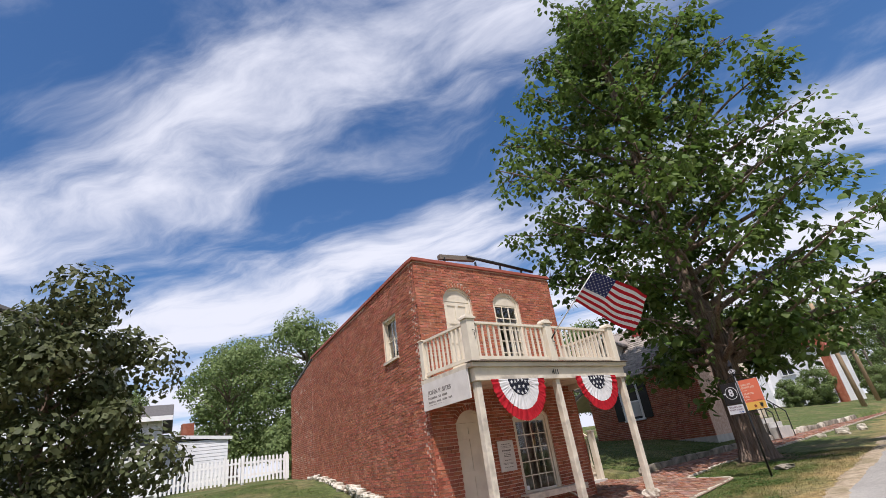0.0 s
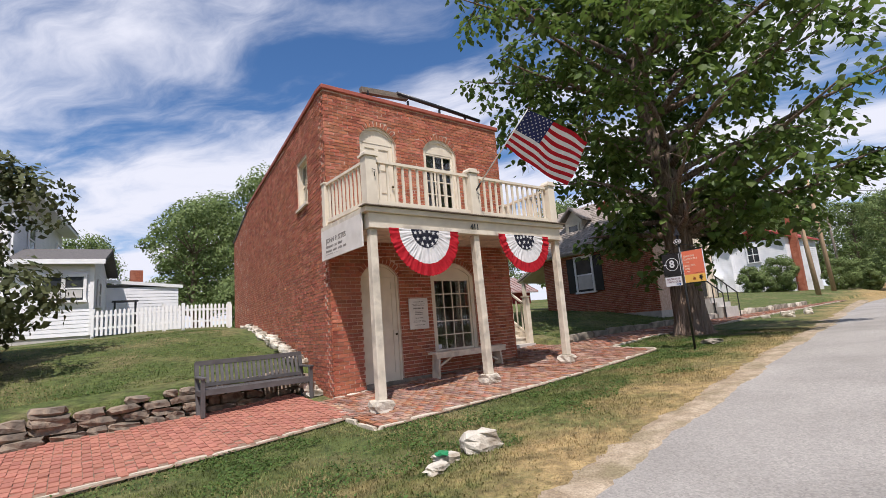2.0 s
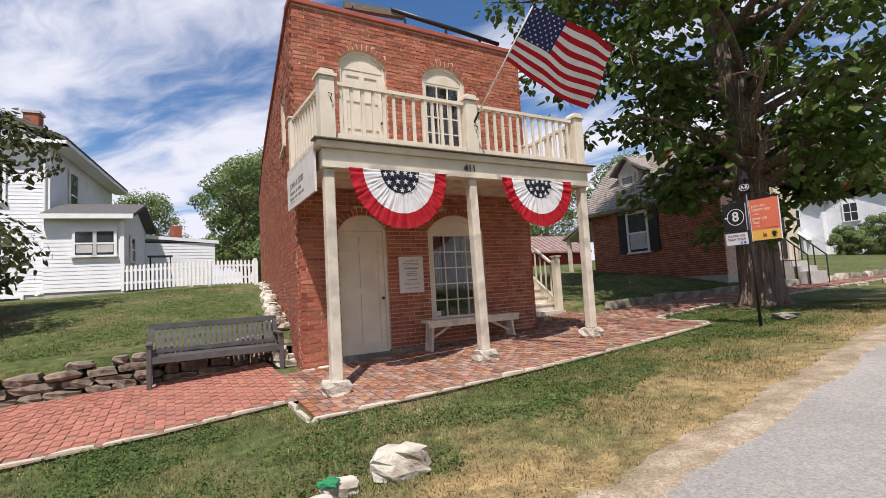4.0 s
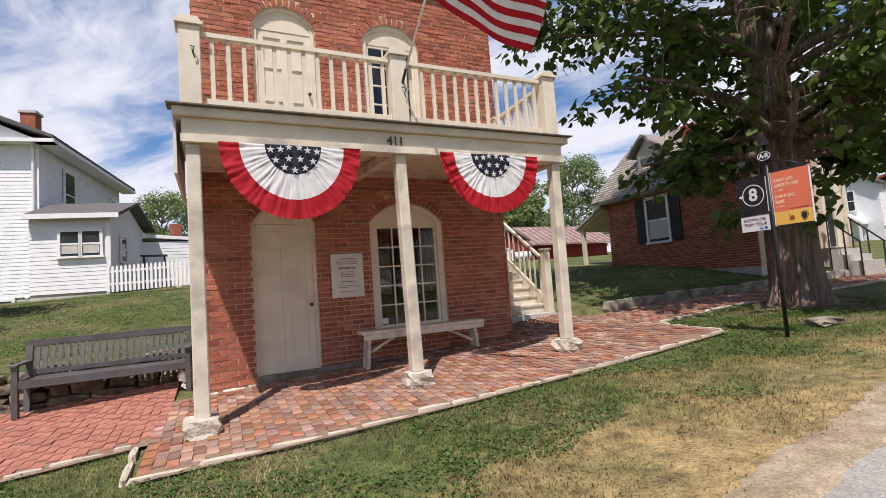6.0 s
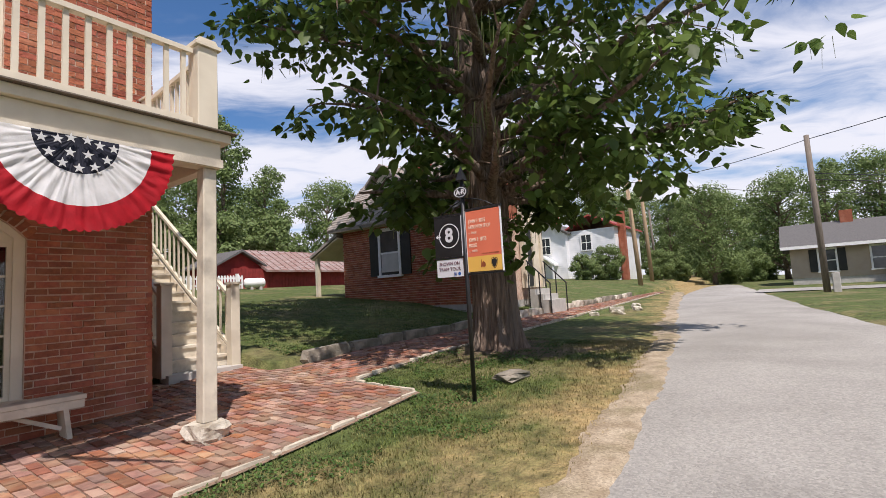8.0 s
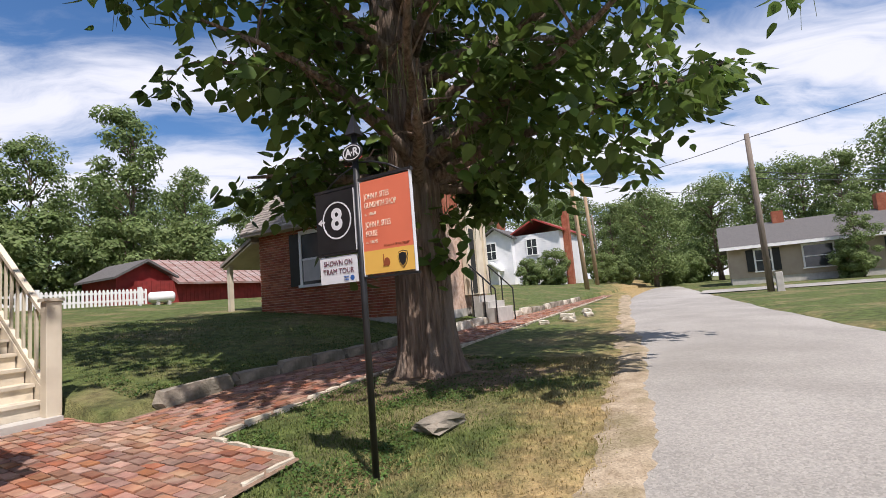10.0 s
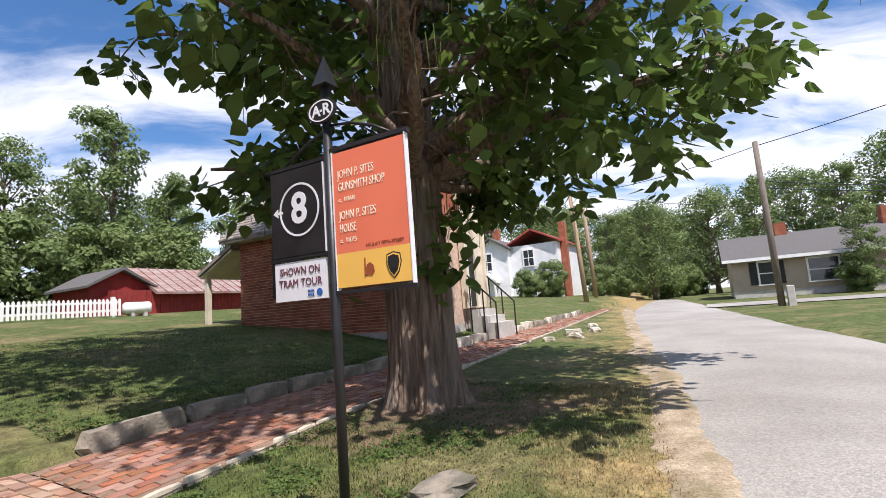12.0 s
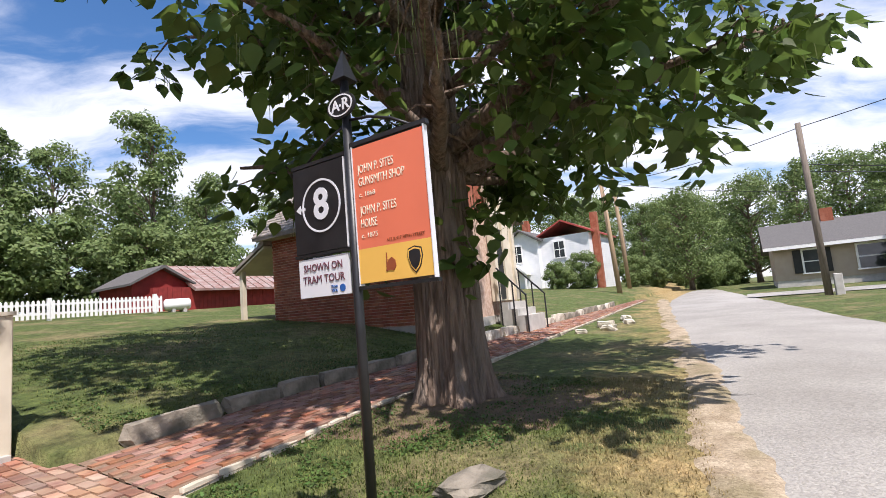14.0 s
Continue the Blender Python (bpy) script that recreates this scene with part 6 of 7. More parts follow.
def white_house():
    """The white clapboard house on the rise, with its low wing."""
    h = thing("white_house", (1.64, 25.8, 1.7), "white clapboard two-storey house with a low front wing", "house")
    # wing: a low front room
    wx0, wx1, wy, wb, wt = -0.95, 1.64, 25.8, 1.78, 4.66
    clad("wing_wall", wx0, wx1, wy, 30.2, wb, wt, h, WHITE, 0.155)
    part("wing_footing", box(wx0, wx1 - 0.02, wy + 0.03, 30.1, 1.2, wb), CONCRETE, h, "pale concrete footing")
    part("wing_roof", prism([(wy - 0.35, wt - 0.02), (wy - 0.35, wt + 0.12), (28.0, wt + 0.98), (30.6, wt + 0.12), (30.6, wt - 0.02), (28.0, wt + 0.86)], "x", wx0 - 0.1, wx1 + 0.42), ASPHALT_ROOF, h)
    part("wing_gable", prism([(wy, wt), (28.0, wt + 0.84), (30.2, wt)], "x", wx1 - 0.1, wx1), WHITE, h)
    part("wing_fascia", box(wx0 - 0.1, wx1 + 0.43, wy - 0.38, wy - 0.352, wt - 0.06, wt + 0.13), WHITE_TRIM, h)
    far_window(0.06, 0.64, 3.18, 4.12, "y", wy - 0.035, h, curtain=True)
    far_window(0.76, 1.34, 3.18, 4.12, "y", wy - 0.035, h, curtain=True)
    far_window(26.9, 27.5, 3.0, 4.0, "x", wx1 + 0.035, h, out=1)
    part("corner_board", box(wx1 - 0.1, wx1 + 0.045, wy - 0.05, wy + 0.1, wb, wt), WHITE_TRIM, h)
    # main block behind
    mx, my = -1.30, 27.37
    clad("main_wall", -9.2, mx, my, 37.0, 1.78, 8.2, h, WHITE, 0.155)
    part("main_footing", box(-9.2, mx, my + 0.03, 37.0, 1.1, 1.78), CONCRETE, h)
    part("main_roof", prism([(-9.8, 8.13), (-9.8, 8.27), (-5.25, 10.25), (mx + 0.72, 8.27), (mx + 0.72, 8.13), (-5.25, 10.1)], "y", my - 0.5, 37.5), ASPHALT_ROOF, h)
    part("main_gable", prism([(-9.2, 8.2), (-5.25, 10.05), (mx, 8.2)], "y", my, my + 0.2), WHITE, h)
    part("eave_board", box(mx + 0.04, mx + 0.74, my - 0.5, 37.5, 7.97, 8.12), WHITE_TRIM, h)
    part("frieze", box(-9.8, mx + 0.72, my - 0.52, my - 0.05, 7.97, 8.12), WHITE_TRIM, h)
    far_window(29.6, 30.6, 5.4, 7.4, "x", mx + 0.035, h, out=1)
    far_window(35.5, 36.5, 5.4, 7.2, "x", mx + 0.035, h, out=1)
    far_window(-3.8, -2.8, 5.6, 7.4, "y", my - 0.035, h)
    far_window(-3.8, -2.8, 2.5, 4.3, "y", my - 0.035, h)
    far_window(-3.2, -2.2, 1.3, 1.66, "y", my + 0.02, h)
    part("corner_board", box(mx - 0.1, mx + 0.045, my - 0.05, my + 0.1, 1.78, 7.97), WHITE_TRIM, h)
    part("downpipe", tube([(mx - 0.12, my - 0.3, 8.2), (mx - 0.12, my - 0.12, 7.7), (mx - 0.12, my - 0.12, 1.9), (mx - 0.3, my - 0.4, 1.7)], [0.055] * 4, 8), WHITE_TRIM, h)
    ch = part("chimney", box(-3.5, -2.9, 31.0, 31.6, 8.5, 10.6), BRICK, h, "brick chimney")
    part("chimney_cap", box(-3.56, -2.84, 30.94, 31.66, 10.6, 10.72), CONCRETE, ch)
    return h


white_house().rotation_euler.z = -0.14



def white_annex():
    a = thing("white_annex", (3.8, 32, 1.6), "low white clapboard outbuilding with a brick chimney", "shed")
    clad("wall", 2.2, 5.3, 30, 34, 1.7, 4.12, a, WHITE, 0.155)
    part("roof", prism([(29.95, 4.17), (29.95, 4.27), (34.2, 4.47), (34.2, 4.37)], "x", 2.1, 5.4), ASPHALT_ROOF, a)
    part("fascia", prism([(2.0, 4.36), (5.5, 4.06), (5.5, 4.22), (2.0, 4.52)], "y", 29.91, 29.948), WHITE_TRIM, a)
    part("chimney", box(3.3, 3.85, 31.2, 31.8, 4.2, 5.15), BRICK, a)


white_annex()


def picket(name, parent, w, h):
    """The shared mesh of a pointed fence board."""
    bm = prism([(-w / 2, 0), (w / 2, 0), (w / 2, h - w * 0.6), (0, h), (-w / 2, h - w * 0.6)], "y", -0.011, 0.011)
    me = bpy.data.meshes.new(name)
    bm.to_mesh(me)
    bm.free()
    me.materials.append(WHITE_TRIM)
    return me


def picket_fence(p, q, h, gap, label, post_step=2.4):
    p, q = Vector((*p, 0)), Vector((*q, 0))
    f = thing("picket_fence", (p.x, p.y, ground_z(p.x, p.y)), label, "fence", group="white picket fences")
    ln, d = (q - p).length, (q - p).normalized()
    turn = Matrix.Rotation(math.atan2(d.y, d.x), 4, "Z")
    me = picket("picket", f, 0.085, h)
    n = int(ln / gap)
    for i in range(n + 1):
        c = p + d * gap * i
        ob = link("picket", me, f)
        ob.matrix_basis = Matrix.Translation((c.x, c.y, ground_z(c.x, c.y) + 0.05)) @ turn
    for hh in (0.30, 0.78):
        a, b = p + Vector((0, 0.03, ground_z(p.x, p.y) + hh * h + 0.05)), q + Vector((0, 0.03, ground_z(q.x, q.y) + hh * h + 0.05))
        part("fence_rail", beam(a, b, 0.035, 0.08), WHITE_TRIM, f)
    k = 0
    while k * post_step <= ln + 0.1:
        c = p + d * min(k * post_step, ln)
        z = ground_z(c.x, c.y)
        part("fence_post", box(c.x - 0.06, c.x + 0.06, c.y + 0.015, c.y + 0.135, z - 0.1, z + h + 0.12), WHITE_TRIM, f)
        k += 1


picket_fence((1.66, 25.3), (4.6, 24.5), 1.0, 0.15, "white picket fence between the white house and the shop", 2.45)
picket_fence((4.7, 24.48), (6.5, 24.02), 1.0, 0.15, "white picket fence running behind the shop", 1.75)
picket_fence((13.4, 26.5), (20.4, 25.9), 0.66, 0.14, "white picket fence across the back of the yard", 3.4)
pu = thing("garden_table", (2.9, 28.2, 1.7), "dark garden table beside the white outbuilding", "table")
part("top", box(2.4, 3.4, 27.9, 28.5, 3.26, 3.31), BLACK, pu)
for x, y in ((2.5, 27.95), (3.3, 27.95), (2.5, 28.45), (3.3, 28.45)):
    part("leg", tube([(x, y, ground_z(x, y)), (x, y, 3.26)], [0.025, 0.025], 6), BLACK, pu)


def brick_house():
    """The one-and-a-half-storey brick house beyond the lawn, its side wall towards the shop."""
    h = thing("brick_house", (23, 16, 1.2), "red brick house with shingle roof, dormer and dark shutters", "house")
    X, Y0, Y1, Z0, ZE = 19.6, 12.0, 17.75, 0.6, 3.80
    body = part("wall", box(X + 0.012, 24.4, Y0 + 0.012, Y1, Z0, ZE), MORTAR, h)
    rows = brick_rows(Y0, Y1, Z0 + 0.05, lambda u: ZE, [(14.95, 15.78, 2.06, 3.58, 3.58)], course=0.078, length=0.22, seed=12)
    bs = [[(X - 0.0, a, z0), (X + 0.05, a, z0), (X + 0.05, b, z0), (X - 0.0, b, z0), (X, a, z1), (X + 0.05, a, z1), (X + 0.05, b, z1), (X, b, z1)] for a, b, z0, z1 in rows]
    tagged(joined_boxes("brickwork", bs, BRICK, body, jitter=0.003, seed=4), kind="stuff")
    far_window(14.95, 15.78, 2.06, 3.58, "x", X, h, shutters=SHUTTER, curtain=True)
    part("footing", box(X - 0.04, 24.4, Y0 - 0.02, Y1 + 0.02, 0.3, 0.95), CONCRETE, h, "pale stone footing")
    # eave and roof: slopes up from the side wall
    part("eave", box(X - 0.35, X + 0.02, Y0 - 0.3, Y1 + 0.35, ZE - 0.02, ZE + 0.10), CREAM_OLD, h)
    RX = 22.0
    roof = part("roof", prism([(X - 0.4, ZE + 0.08), (RX, ZE + 2.75), (24.8, ZE + 0.08), (24.8, ZE - 0.02), (RX, ZE + 2.62), (X - 0.4, ZE - 0.02)], "y", Y0 - 0.35, Y1 + 0.4), SHINGLE, h, "grey wood-shingle roof")
    # shingle courses
    k = 2.67 / (RX - X + 0.4)
    bs, rnd = [], random.Random(6)
    n = 24
    for r in range(n):
        u0 = X - 0.42 + (RX - X + 0.4) * r / n
        u1 = u0 + (RX - X + 0.4) / n * 1.25
        y = Y0 - 0.36
        while y < Y1 + 0.4:
            wd = rnd.uniform(0.12, 0.26)
            za, zb = ZE + 0.08 + (u0 - X + 0.4) * k, ZE + 0.08 + (u1 - X + 0.4) * k
            e = rnd.uniform(0, 0.012)
            bs.append(((u0, y, za + 0.004), (u1, y, zb - 0.012), (u1, y + wd - 0.01, zb - 0.012), (u0, y + wd - 0.01, za + 0.004), (u0, y, za + 0.045 + e), (u1, y, zb + 0.008), (u1, y + wd - 0.01, zb + 0.008), (u0, y + wd - 0.01, za + 0.045 + e)))
            y += wd
    tagged(joined_boxes("shingling", bs, SHINGLE, roof, seed=3), kind="stuff")
    part("gable", prism([(X + 0.02, ZE), (RX, ZE + 2.6), (24.4, ZE)], "y", Y1 - 0.25, Y1 - 0.01), BRICK, h)
    part("gable", prism([(X + 0.02, ZE), (RX, ZE + 2.6), (24.4, ZE)], "y", Y0 + 0.02, Y0 + 0.25), BRICK, h)
    # dormer
    d = part("dormer", box(20.45, 22.3, 15.78, 16.80, ZE + 0.35, ZE + 1.75), CREAM, h, "cream dormer with a sash window")
    far_window(16.02, 16.56, ZE + 0.62, ZE + 1.55, "x", 20.45, h, trim=CREAM)
    part("dormer_roof", prism([(15.5, ZE + 1.7), (16.29, ZE + 2.35), (17.08, ZE + 1.7), (17.08, ZE + 1.8), (16.29, ZE + 2.48), (15.5, ZE + 1.8)], "x", 20.2, 22.8), SHINGLE, h)
    part("dormer_gable", prism([(15.78, ZE + 1.75), (16.29, ZE + 2.3), (16.80, ZE + 1.75)], "x", 20.44, 20.6), CREAM, h)
    ch = part("chimney", box(21.3, 21.9, 14.9, 15.4, ZE + 0.8, ZE + 2.55), TIN_RED, h, "red-painted chimney")
    # rear porch beyond the corner
    part("porch_roof", prism([(17.77, 3.66), (19.35, 2.93), (19.35, 3.03), (17.77, 3.78)], "x", X - 0.3, 23.5), SHINGLE, h)
    part("porch_ceiling", prism([(17.8, 3.56), (19.3, 2.87), (19.3, 2.91), (17.8, 3.62)], "x", X - 0.25, 23.4), CREAM, h)
    for x in (X - 0.1, 22.3):
        part("porch_post", box(x - 0.07, x + 0.07, 19.05, 19.19, 1.2, 3.05), CREAM, h)
    # cream front porch and steps facing the street
    part("front_bay", box(22.7, 24.2, 11.86, 11.98, 1.35, 4.9), CREAM, h, "cream panelled entrance front")
    for x in (22.8, 23.45, 24.1):
        part("pilaster", box(x - 0.09, x + 0.09, 11.78, 11.858, 1.35, 4.6), CREAM, h)
    part("entablature", box(22.6, 24.3, 11.74, 11.978, 4.602, 4.95), CREAM, h)
    part("front_door", box(22.95, 23.3, 11.81, 11.858, 1.4, 3.5), SHUTTER, h, "dark front door")
    for k2 in range(3):
        part("front_step", box(22.6, 23.9, 11.74 - 0.28 * (k2 + 1), 11.74 - 0.28 * k2, 0.3, 1.3 - 0.2 * k2), CONCRETE, h)
    rl = thing("iron_railing", (23.2, 11.0, 0.4), "thin black iron handrails beside the entrance steps", "railing")
    for x in (22.55, 23.95):
        part("handrail", tube([(x, 11.7, 2.3), (x, 10.85, 1.45)], [0.025, 0.025], 6), BLACK, rl)
        for y, z1 in ((11.65, 2.25), (11.25, 1.85), (10.87, 1.47)):
            part("rail_post", tube([(x, y, 0.3), (x, y, z1)], [0.022, 0.022], 6), BLACK, rl)


brick_house()


def red_shed():
    s = thing("red_barn", (24, 27, 1.8), "long red-boarded shed with a rusty tin roof", "shed")
    part("wall", box(21.6, 29.5, 26.6, 30.5, 1.3, 3.05), BARN, s)
    bs = [corners(21.6 + 0.2 * i, 21.79 + 0.2 * i, 26.57, 26.6, 1.35, 3.05) for i in range(39)]
    tagged(joined_boxes("boarding", bs, BARN, s), kind="stuff")
    part("roof", prism([(26.2, 2.85), (26.2, 2.95), (28.6, 4.25), (31.0, 2.95), (31.0, 2.85), (28.6, 4.12)], "x", 23.2, 30.0), TIN_RUST, s)
    bs = [[(23.2 + 0.45 * i, 26.18, 2.95), (23.24 + 0.45 * i, 26.18, 2.95), (23.24 + 0.45 * i, 28.6, 4.25), (23.2 + 0.45 * i, 28.6, 4.25), (23.2 + 0.45 * i, 26.18, 3.0), (23.24 + 0.45 * i, 26.18, 3.0), (23.24 + 0.45 * i, 28.6, 4.3), (23.2 + 0.45 * i, 28.6, 4.3)] for i in range(16)]
    tagged(joined_boxes("roof_seaming", bs, TIN_RUST, s), kind="stuff")
    part("front_bay", box(20.9, 23.3, 26.9, 29.9, 1.3, 3.2), BARN, s)
    part("bay_roof", prism([(20.7, 3.15), (20.7, 3.25), (22.1, 4.05), (23.5, 3.25), (23.5, 3.15), (22.1, 3.92)], "y", 26.6, 30.2), ASPHALT_ROOF, s)
    part("bay_gable", prism([(20.9, 3.2), (22.1, 3.9), (23.3, 3.2)], "y", 26.9, 27.1), BARN, s)
    s.location += Vector((-1.0, 0.4, 0.12))


red_shed()
tank = thing("white_tank", (21.0, 25.9, 2.0), "white rounded tank lying beside the red shed", "tank")
part("drum", tube([(20.55, 26.05, 2.36), (20.62, 26.02, 2.36), (21.4, 25.7, 2.36), (21.47, 25.67, 2.36)], [0.16, 0.24, 0.24, 0.16], 16), WHITE_TRIM, tank, smooth=True)
for k in (0.25, 0.75):
    x, y = 20.62 + 0.78 * k, 26.02 - 0.32 * k
    part("cradle", box(x - 0.06, x + 0.06, y - 0.2, y + 0.2, ground_z(x, y) - 0.05, 2.16), CONCRETE, tank)


def painted_house():
    """The white house with a red tin roof at the crossing."""
    h = thing("crossroads_house", (54, 23, 0.9), "white two-storey house with red tin roof and brick chimney", "house")
    clad("wall", 51.6, 60, 18.0, 22.4, 1.0, 6.5, h, WHITE, 0.2, ("-x", "-y"))
    clad("front_wall", 50.9, 58, 22.4, 25.6, 1.0, 6.3, h, WHITE, 0.2, ("-x", "-y"))
    part("roof", prism([(17.7, 6.5), (17.7, 6.65), (20.2, 7.9), (22.7, 6.65), (22.7, 6.5), (20.2, 7.75)], "x", 51.2, 60.4), TIN_RED, h)
    part("front_roof", prism([(22.1, 6.25), (22.1, 6.42), (24.0, 7.5), (25.9, 6.42), (25.9, 6.25), (24.0, 7.33)], "x", 50.5, 58.4), ASPHALT_ROOF, h)
    part("front_gable", prism([(22.4, 6.3), (24.0, 7.3), (25.6, 6.3)], "x", 50.9, 51.0), WHITE, h)
    part("chimney", box(52.6, 53.2, 17.4, 17.97, 1.0, 8.3), BRICK, h)
    part("chimney", box(53.0, 53.6, 24.0, 24.6, 6.8, 8.6), BRICK, h)
    for y0, z0, z1, x in ((20.2, 4.6, 6.0, 51.6), (20.2, 1.9, 3.4, 51.6), (24.0, 4.5, 6.0, 50.9)):
        far_window(y0, y0 + 0.9, z0, z1, "x", x - 0.035, h, cols=2)
    part("door", box(50.84, 50.9, 23.9, 24.9, 1.1, 3.1), WHITE_TRIM, h, "panelled front door")
    part("door_hood", prism([(23.3, 3.3), (24.4, 4.1), (25.5, 3.3), (25.5, 3.5), (24.4, 4.3), (23.3, 3.5)], "x", 49.9, 50.85), WHITE_TRIM, h)
    for y in (23.5, 25.3):
        part("hood_post", box(49.95, 50.1, y - 0.07, y + 0.07, 0.9, 3.35), WHITE_TRIM, h)
    return h


painted_house().location.y -= 0.9


def ranch_house():
    h = thing("ranch_house", (52, 0, 1.0), "low tan-sided house with grey roof and dark shutters", "house")
    clad("wall", 47.8, 56, -14, 4.4, 0.95, 3.05, h, TAN, 0.18, ("-x", "+x"))
    part("roof", prism([(47.2, 2.95), (47.2, 3.1), (51.9, 4.9), (56.6, 3.1), (56.6, 2.95), (51.9, 4.75)], "y", -14.5, 4.9), ASPHALT_ROOF, h)
    part("gable", prism([(47.8, 3.05), (51.9, 4.7), (56, 3.05)], "y", 4.2, 4.4), TAN, h)
    part("fascia", box(47.15, 47.2, -14.5, 4.9, 2.9, 3.1), WHITE_TRIM, h)
    part("footing", box(47.82, 56, -14, 4.38, 0.4, 0.95), CONCRETE, h)
    for y0, w, sh in ((2.0, 0.85, SHUTTER), (-1.3, 1.5, None), (-5.2, 0.85, SHUTTER)):
        far_window(y0, y0 + w, 1.35, 2.75, "x", 47.8 - 0.035, h, shutters=sh)
    part("chimney", box(51.4, 52.2, 0.6, 1.3, 4.4, 5.6), BRICK, h)
    part("chimney", box(51.4, 52.4, -5.6, -4.6, 4.4, 5.9), BRICK, h)


ranch_house()


def utility_pole(x, y, h, r, mat, lean, label):
    z = ground_z(x, y)
    p = thing("utility_pole", (x, y, z), label, "utility pole", group="utility poles")
    part("pole", tube([(x, y, z - 0.2), (x + lean[0] * 0.5, y + lean[1] * 0.5, z + h / 2), (x + lean[0], y + lean[1], z + h)], [r, r * 0.9, r * 0.75], 10), mat, p, smooth=True)
    return Vector((x + lean[0], y + lean[1], z + h - 0.2))


tops = [utility_pole(42.9, 13.05, 7.6, 0.17, POLE_WOOD, (0, 0.35), "pale timber utility pole at the roadside"),
        utility_pole(50.5, 14.0, 9.6, 0.17, POLE_WOOD, (0, 0.3), "pale timber utility pole beyond the crossing"),
        utility_pole(35.2, 3.1, 7.3, 0.14, POLE_GREY, (0, 0.05), "grey timber utility pole beside the lane"),
        utility_pole(75, 19, 9.0, 0.16, POLE_GREY, (0, 0.2), "far timber utility pole down the road")]
bx = thing("utility_box", (35.1, 5.5, 0.4), "pale metal utility box at the foot of a pole", "utility box")
part("cabinet", box(34.95, 35.25, 2.6, 2.88, ground_z(35, 2.8) - 0.05, ground_z(35, 2.8) + 0.85), CONCRETE, bx, bevel=0.02)


def cable(p, q, sag, r=0.018):
    p, q = Vector(p), Vector(q)
    pts = [p.lerp(q, i / 14) - Vector((0, 0, sag * 4 * (i / 14) * (1 - i / 14))) for i in range(15)]
    ob = part("overhead_cable", tube(pts, [r] * 15, 4), BLACK)
    tagged(ob, "thin black overhead cable slung between poles", "cable", group="overhead cables")


cable(tops[2], tops[0], 0.35)
cable(tops[0], tops[1], 0.3)
cable(tops[1], tops[3], 0.5)
cable(tops[2], tops[2] + Vector((-9, -22, 3.0)), 0.6)
cable(tops[2] - Vector((0, 0, 1.6)), (49, -14, 6.0), 0.5)
cable(tops[2] - Vector((0, 0, 1.9)), (49, -15, 5.6), 0.5)
cable(tops[1] - Vector((0, 0, 0.8)), (60, -6, 7.0), 0.5)

# ---- trees and shrubs behind ----
oak = make_tree("oak_tree", 13, 5.2, 0.32, LEAF_FAR, 51, leaf=0.30, lumps=46, per=330, low=0.20, label="full green broad-leaved tree with a ragged crown")
slim = make_tree("slim_tree", 12, 3.0, 0.20, LEAF_FAR, 52, leaf=0.26, lumps=34, per=220, low=0.22, label="slender green tree with open ragged crown", columnar=0.9)
fruit = make_tree("fruit_tree", 4.6, 2.3, 0.13, LEAF_OLIVE, 53, leaf=0.15, lumps=30, per=520, low=0.02, label="small olive-green fruit tree on the lawn", droop=0.5)
shrub = make_tree("round_shrub", 3.0, 1.7, 0.06, LEAF_FAR, 54, leaf=0.16, lumps=24, per=420, low=0.02, label="dense rounded green shrub", category="shrub")


def plant(src, x, y, scale, turn, label="", group=""):
    m = Matrix.Translation((x, y, ground_z(x, y))) @ Matrix.Rotation(turn, 4, "Z") @ Matrix.Diagonal((*((scale,) * 3 if not isinstance(scale, tuple) else scale), 1))
    c = copy_thing(src, pose(x, y, ground_z(x, y), 0, 0, math.degrees(turn)))
    c.scale = (scale,) * 3 if not isinstance(scale, tuple) else scale
    tagged(c, label, group=group)
    return c


fruit.location, fruit.rotation_euler, fruit.scale = (-1.75, 15.9, ground_z(-1.75, 15.9)), (0, 0, 0.6), (1.22, 1.22, 1.27)
G = "background trees"
oak.location, oak.scale = (8.6, 44, ground_z(8.6, 44)), (0.82, 0.82, 0.78)
tagged(oak, group=G)
for x, y, s, t in ((1.2, 54, 0.72, 1.0), (-9, 62, 0.8, 2.1), (14, 42, 0.95, 3.0), (11, 52, 1.0, 0.4), (20, 50, 0.85, 4.0), (28, 46, 0.75, 5.0), (35, 48, 0.8, 1.7), (43, 46, 0.9, 0.2),
                   (-22, 58, 1.1, 2.9), (-32, 48, 1.1, 0.9), (62, 30, 1.0, 1.1), (66, 38, 1.1, 2.5), (74, 26, 0.9, 3.9), (84, 24, 1.0, 0.6), (92, 12, 1.0, 1.9), (60, 10.5, 0.72, 4.2), (82, 5, 1.05, 5.2),
                   (78, -4, 1.05, 0.8), (70, -12, 1.1, 2.0), (66, -22, 1.15, 3.3), (58, -28, 1.0, 4.4), (52, 42, 1.0, 5.6), (100, 18, 1.1, 1.3), (110, 8, 1.1, 2.7), (96, 30, 1.2, 3.6), (118, 22, 1.2, 4.8),
                   (40, -30, 1.0, 0.3), (24, -34, 1.1, 1.6), (8, -36, 1.1, 2.8), (-10, -34, 1.0, 4.1), (-28, -24, 1.1, 5.3), (-40, -4, 1.1, 0.7), (-44, 18, 1.1, 1.9), (-30, 30, 1.0, 3.1)):
    plant(oak, x, y, s, t, group=G)
slim.location, slim.scale = (24.5, 35.5, ground_z(24.5, 35.5)), (0.95, 0.95, 1.0)
tagged(slim, group=G)
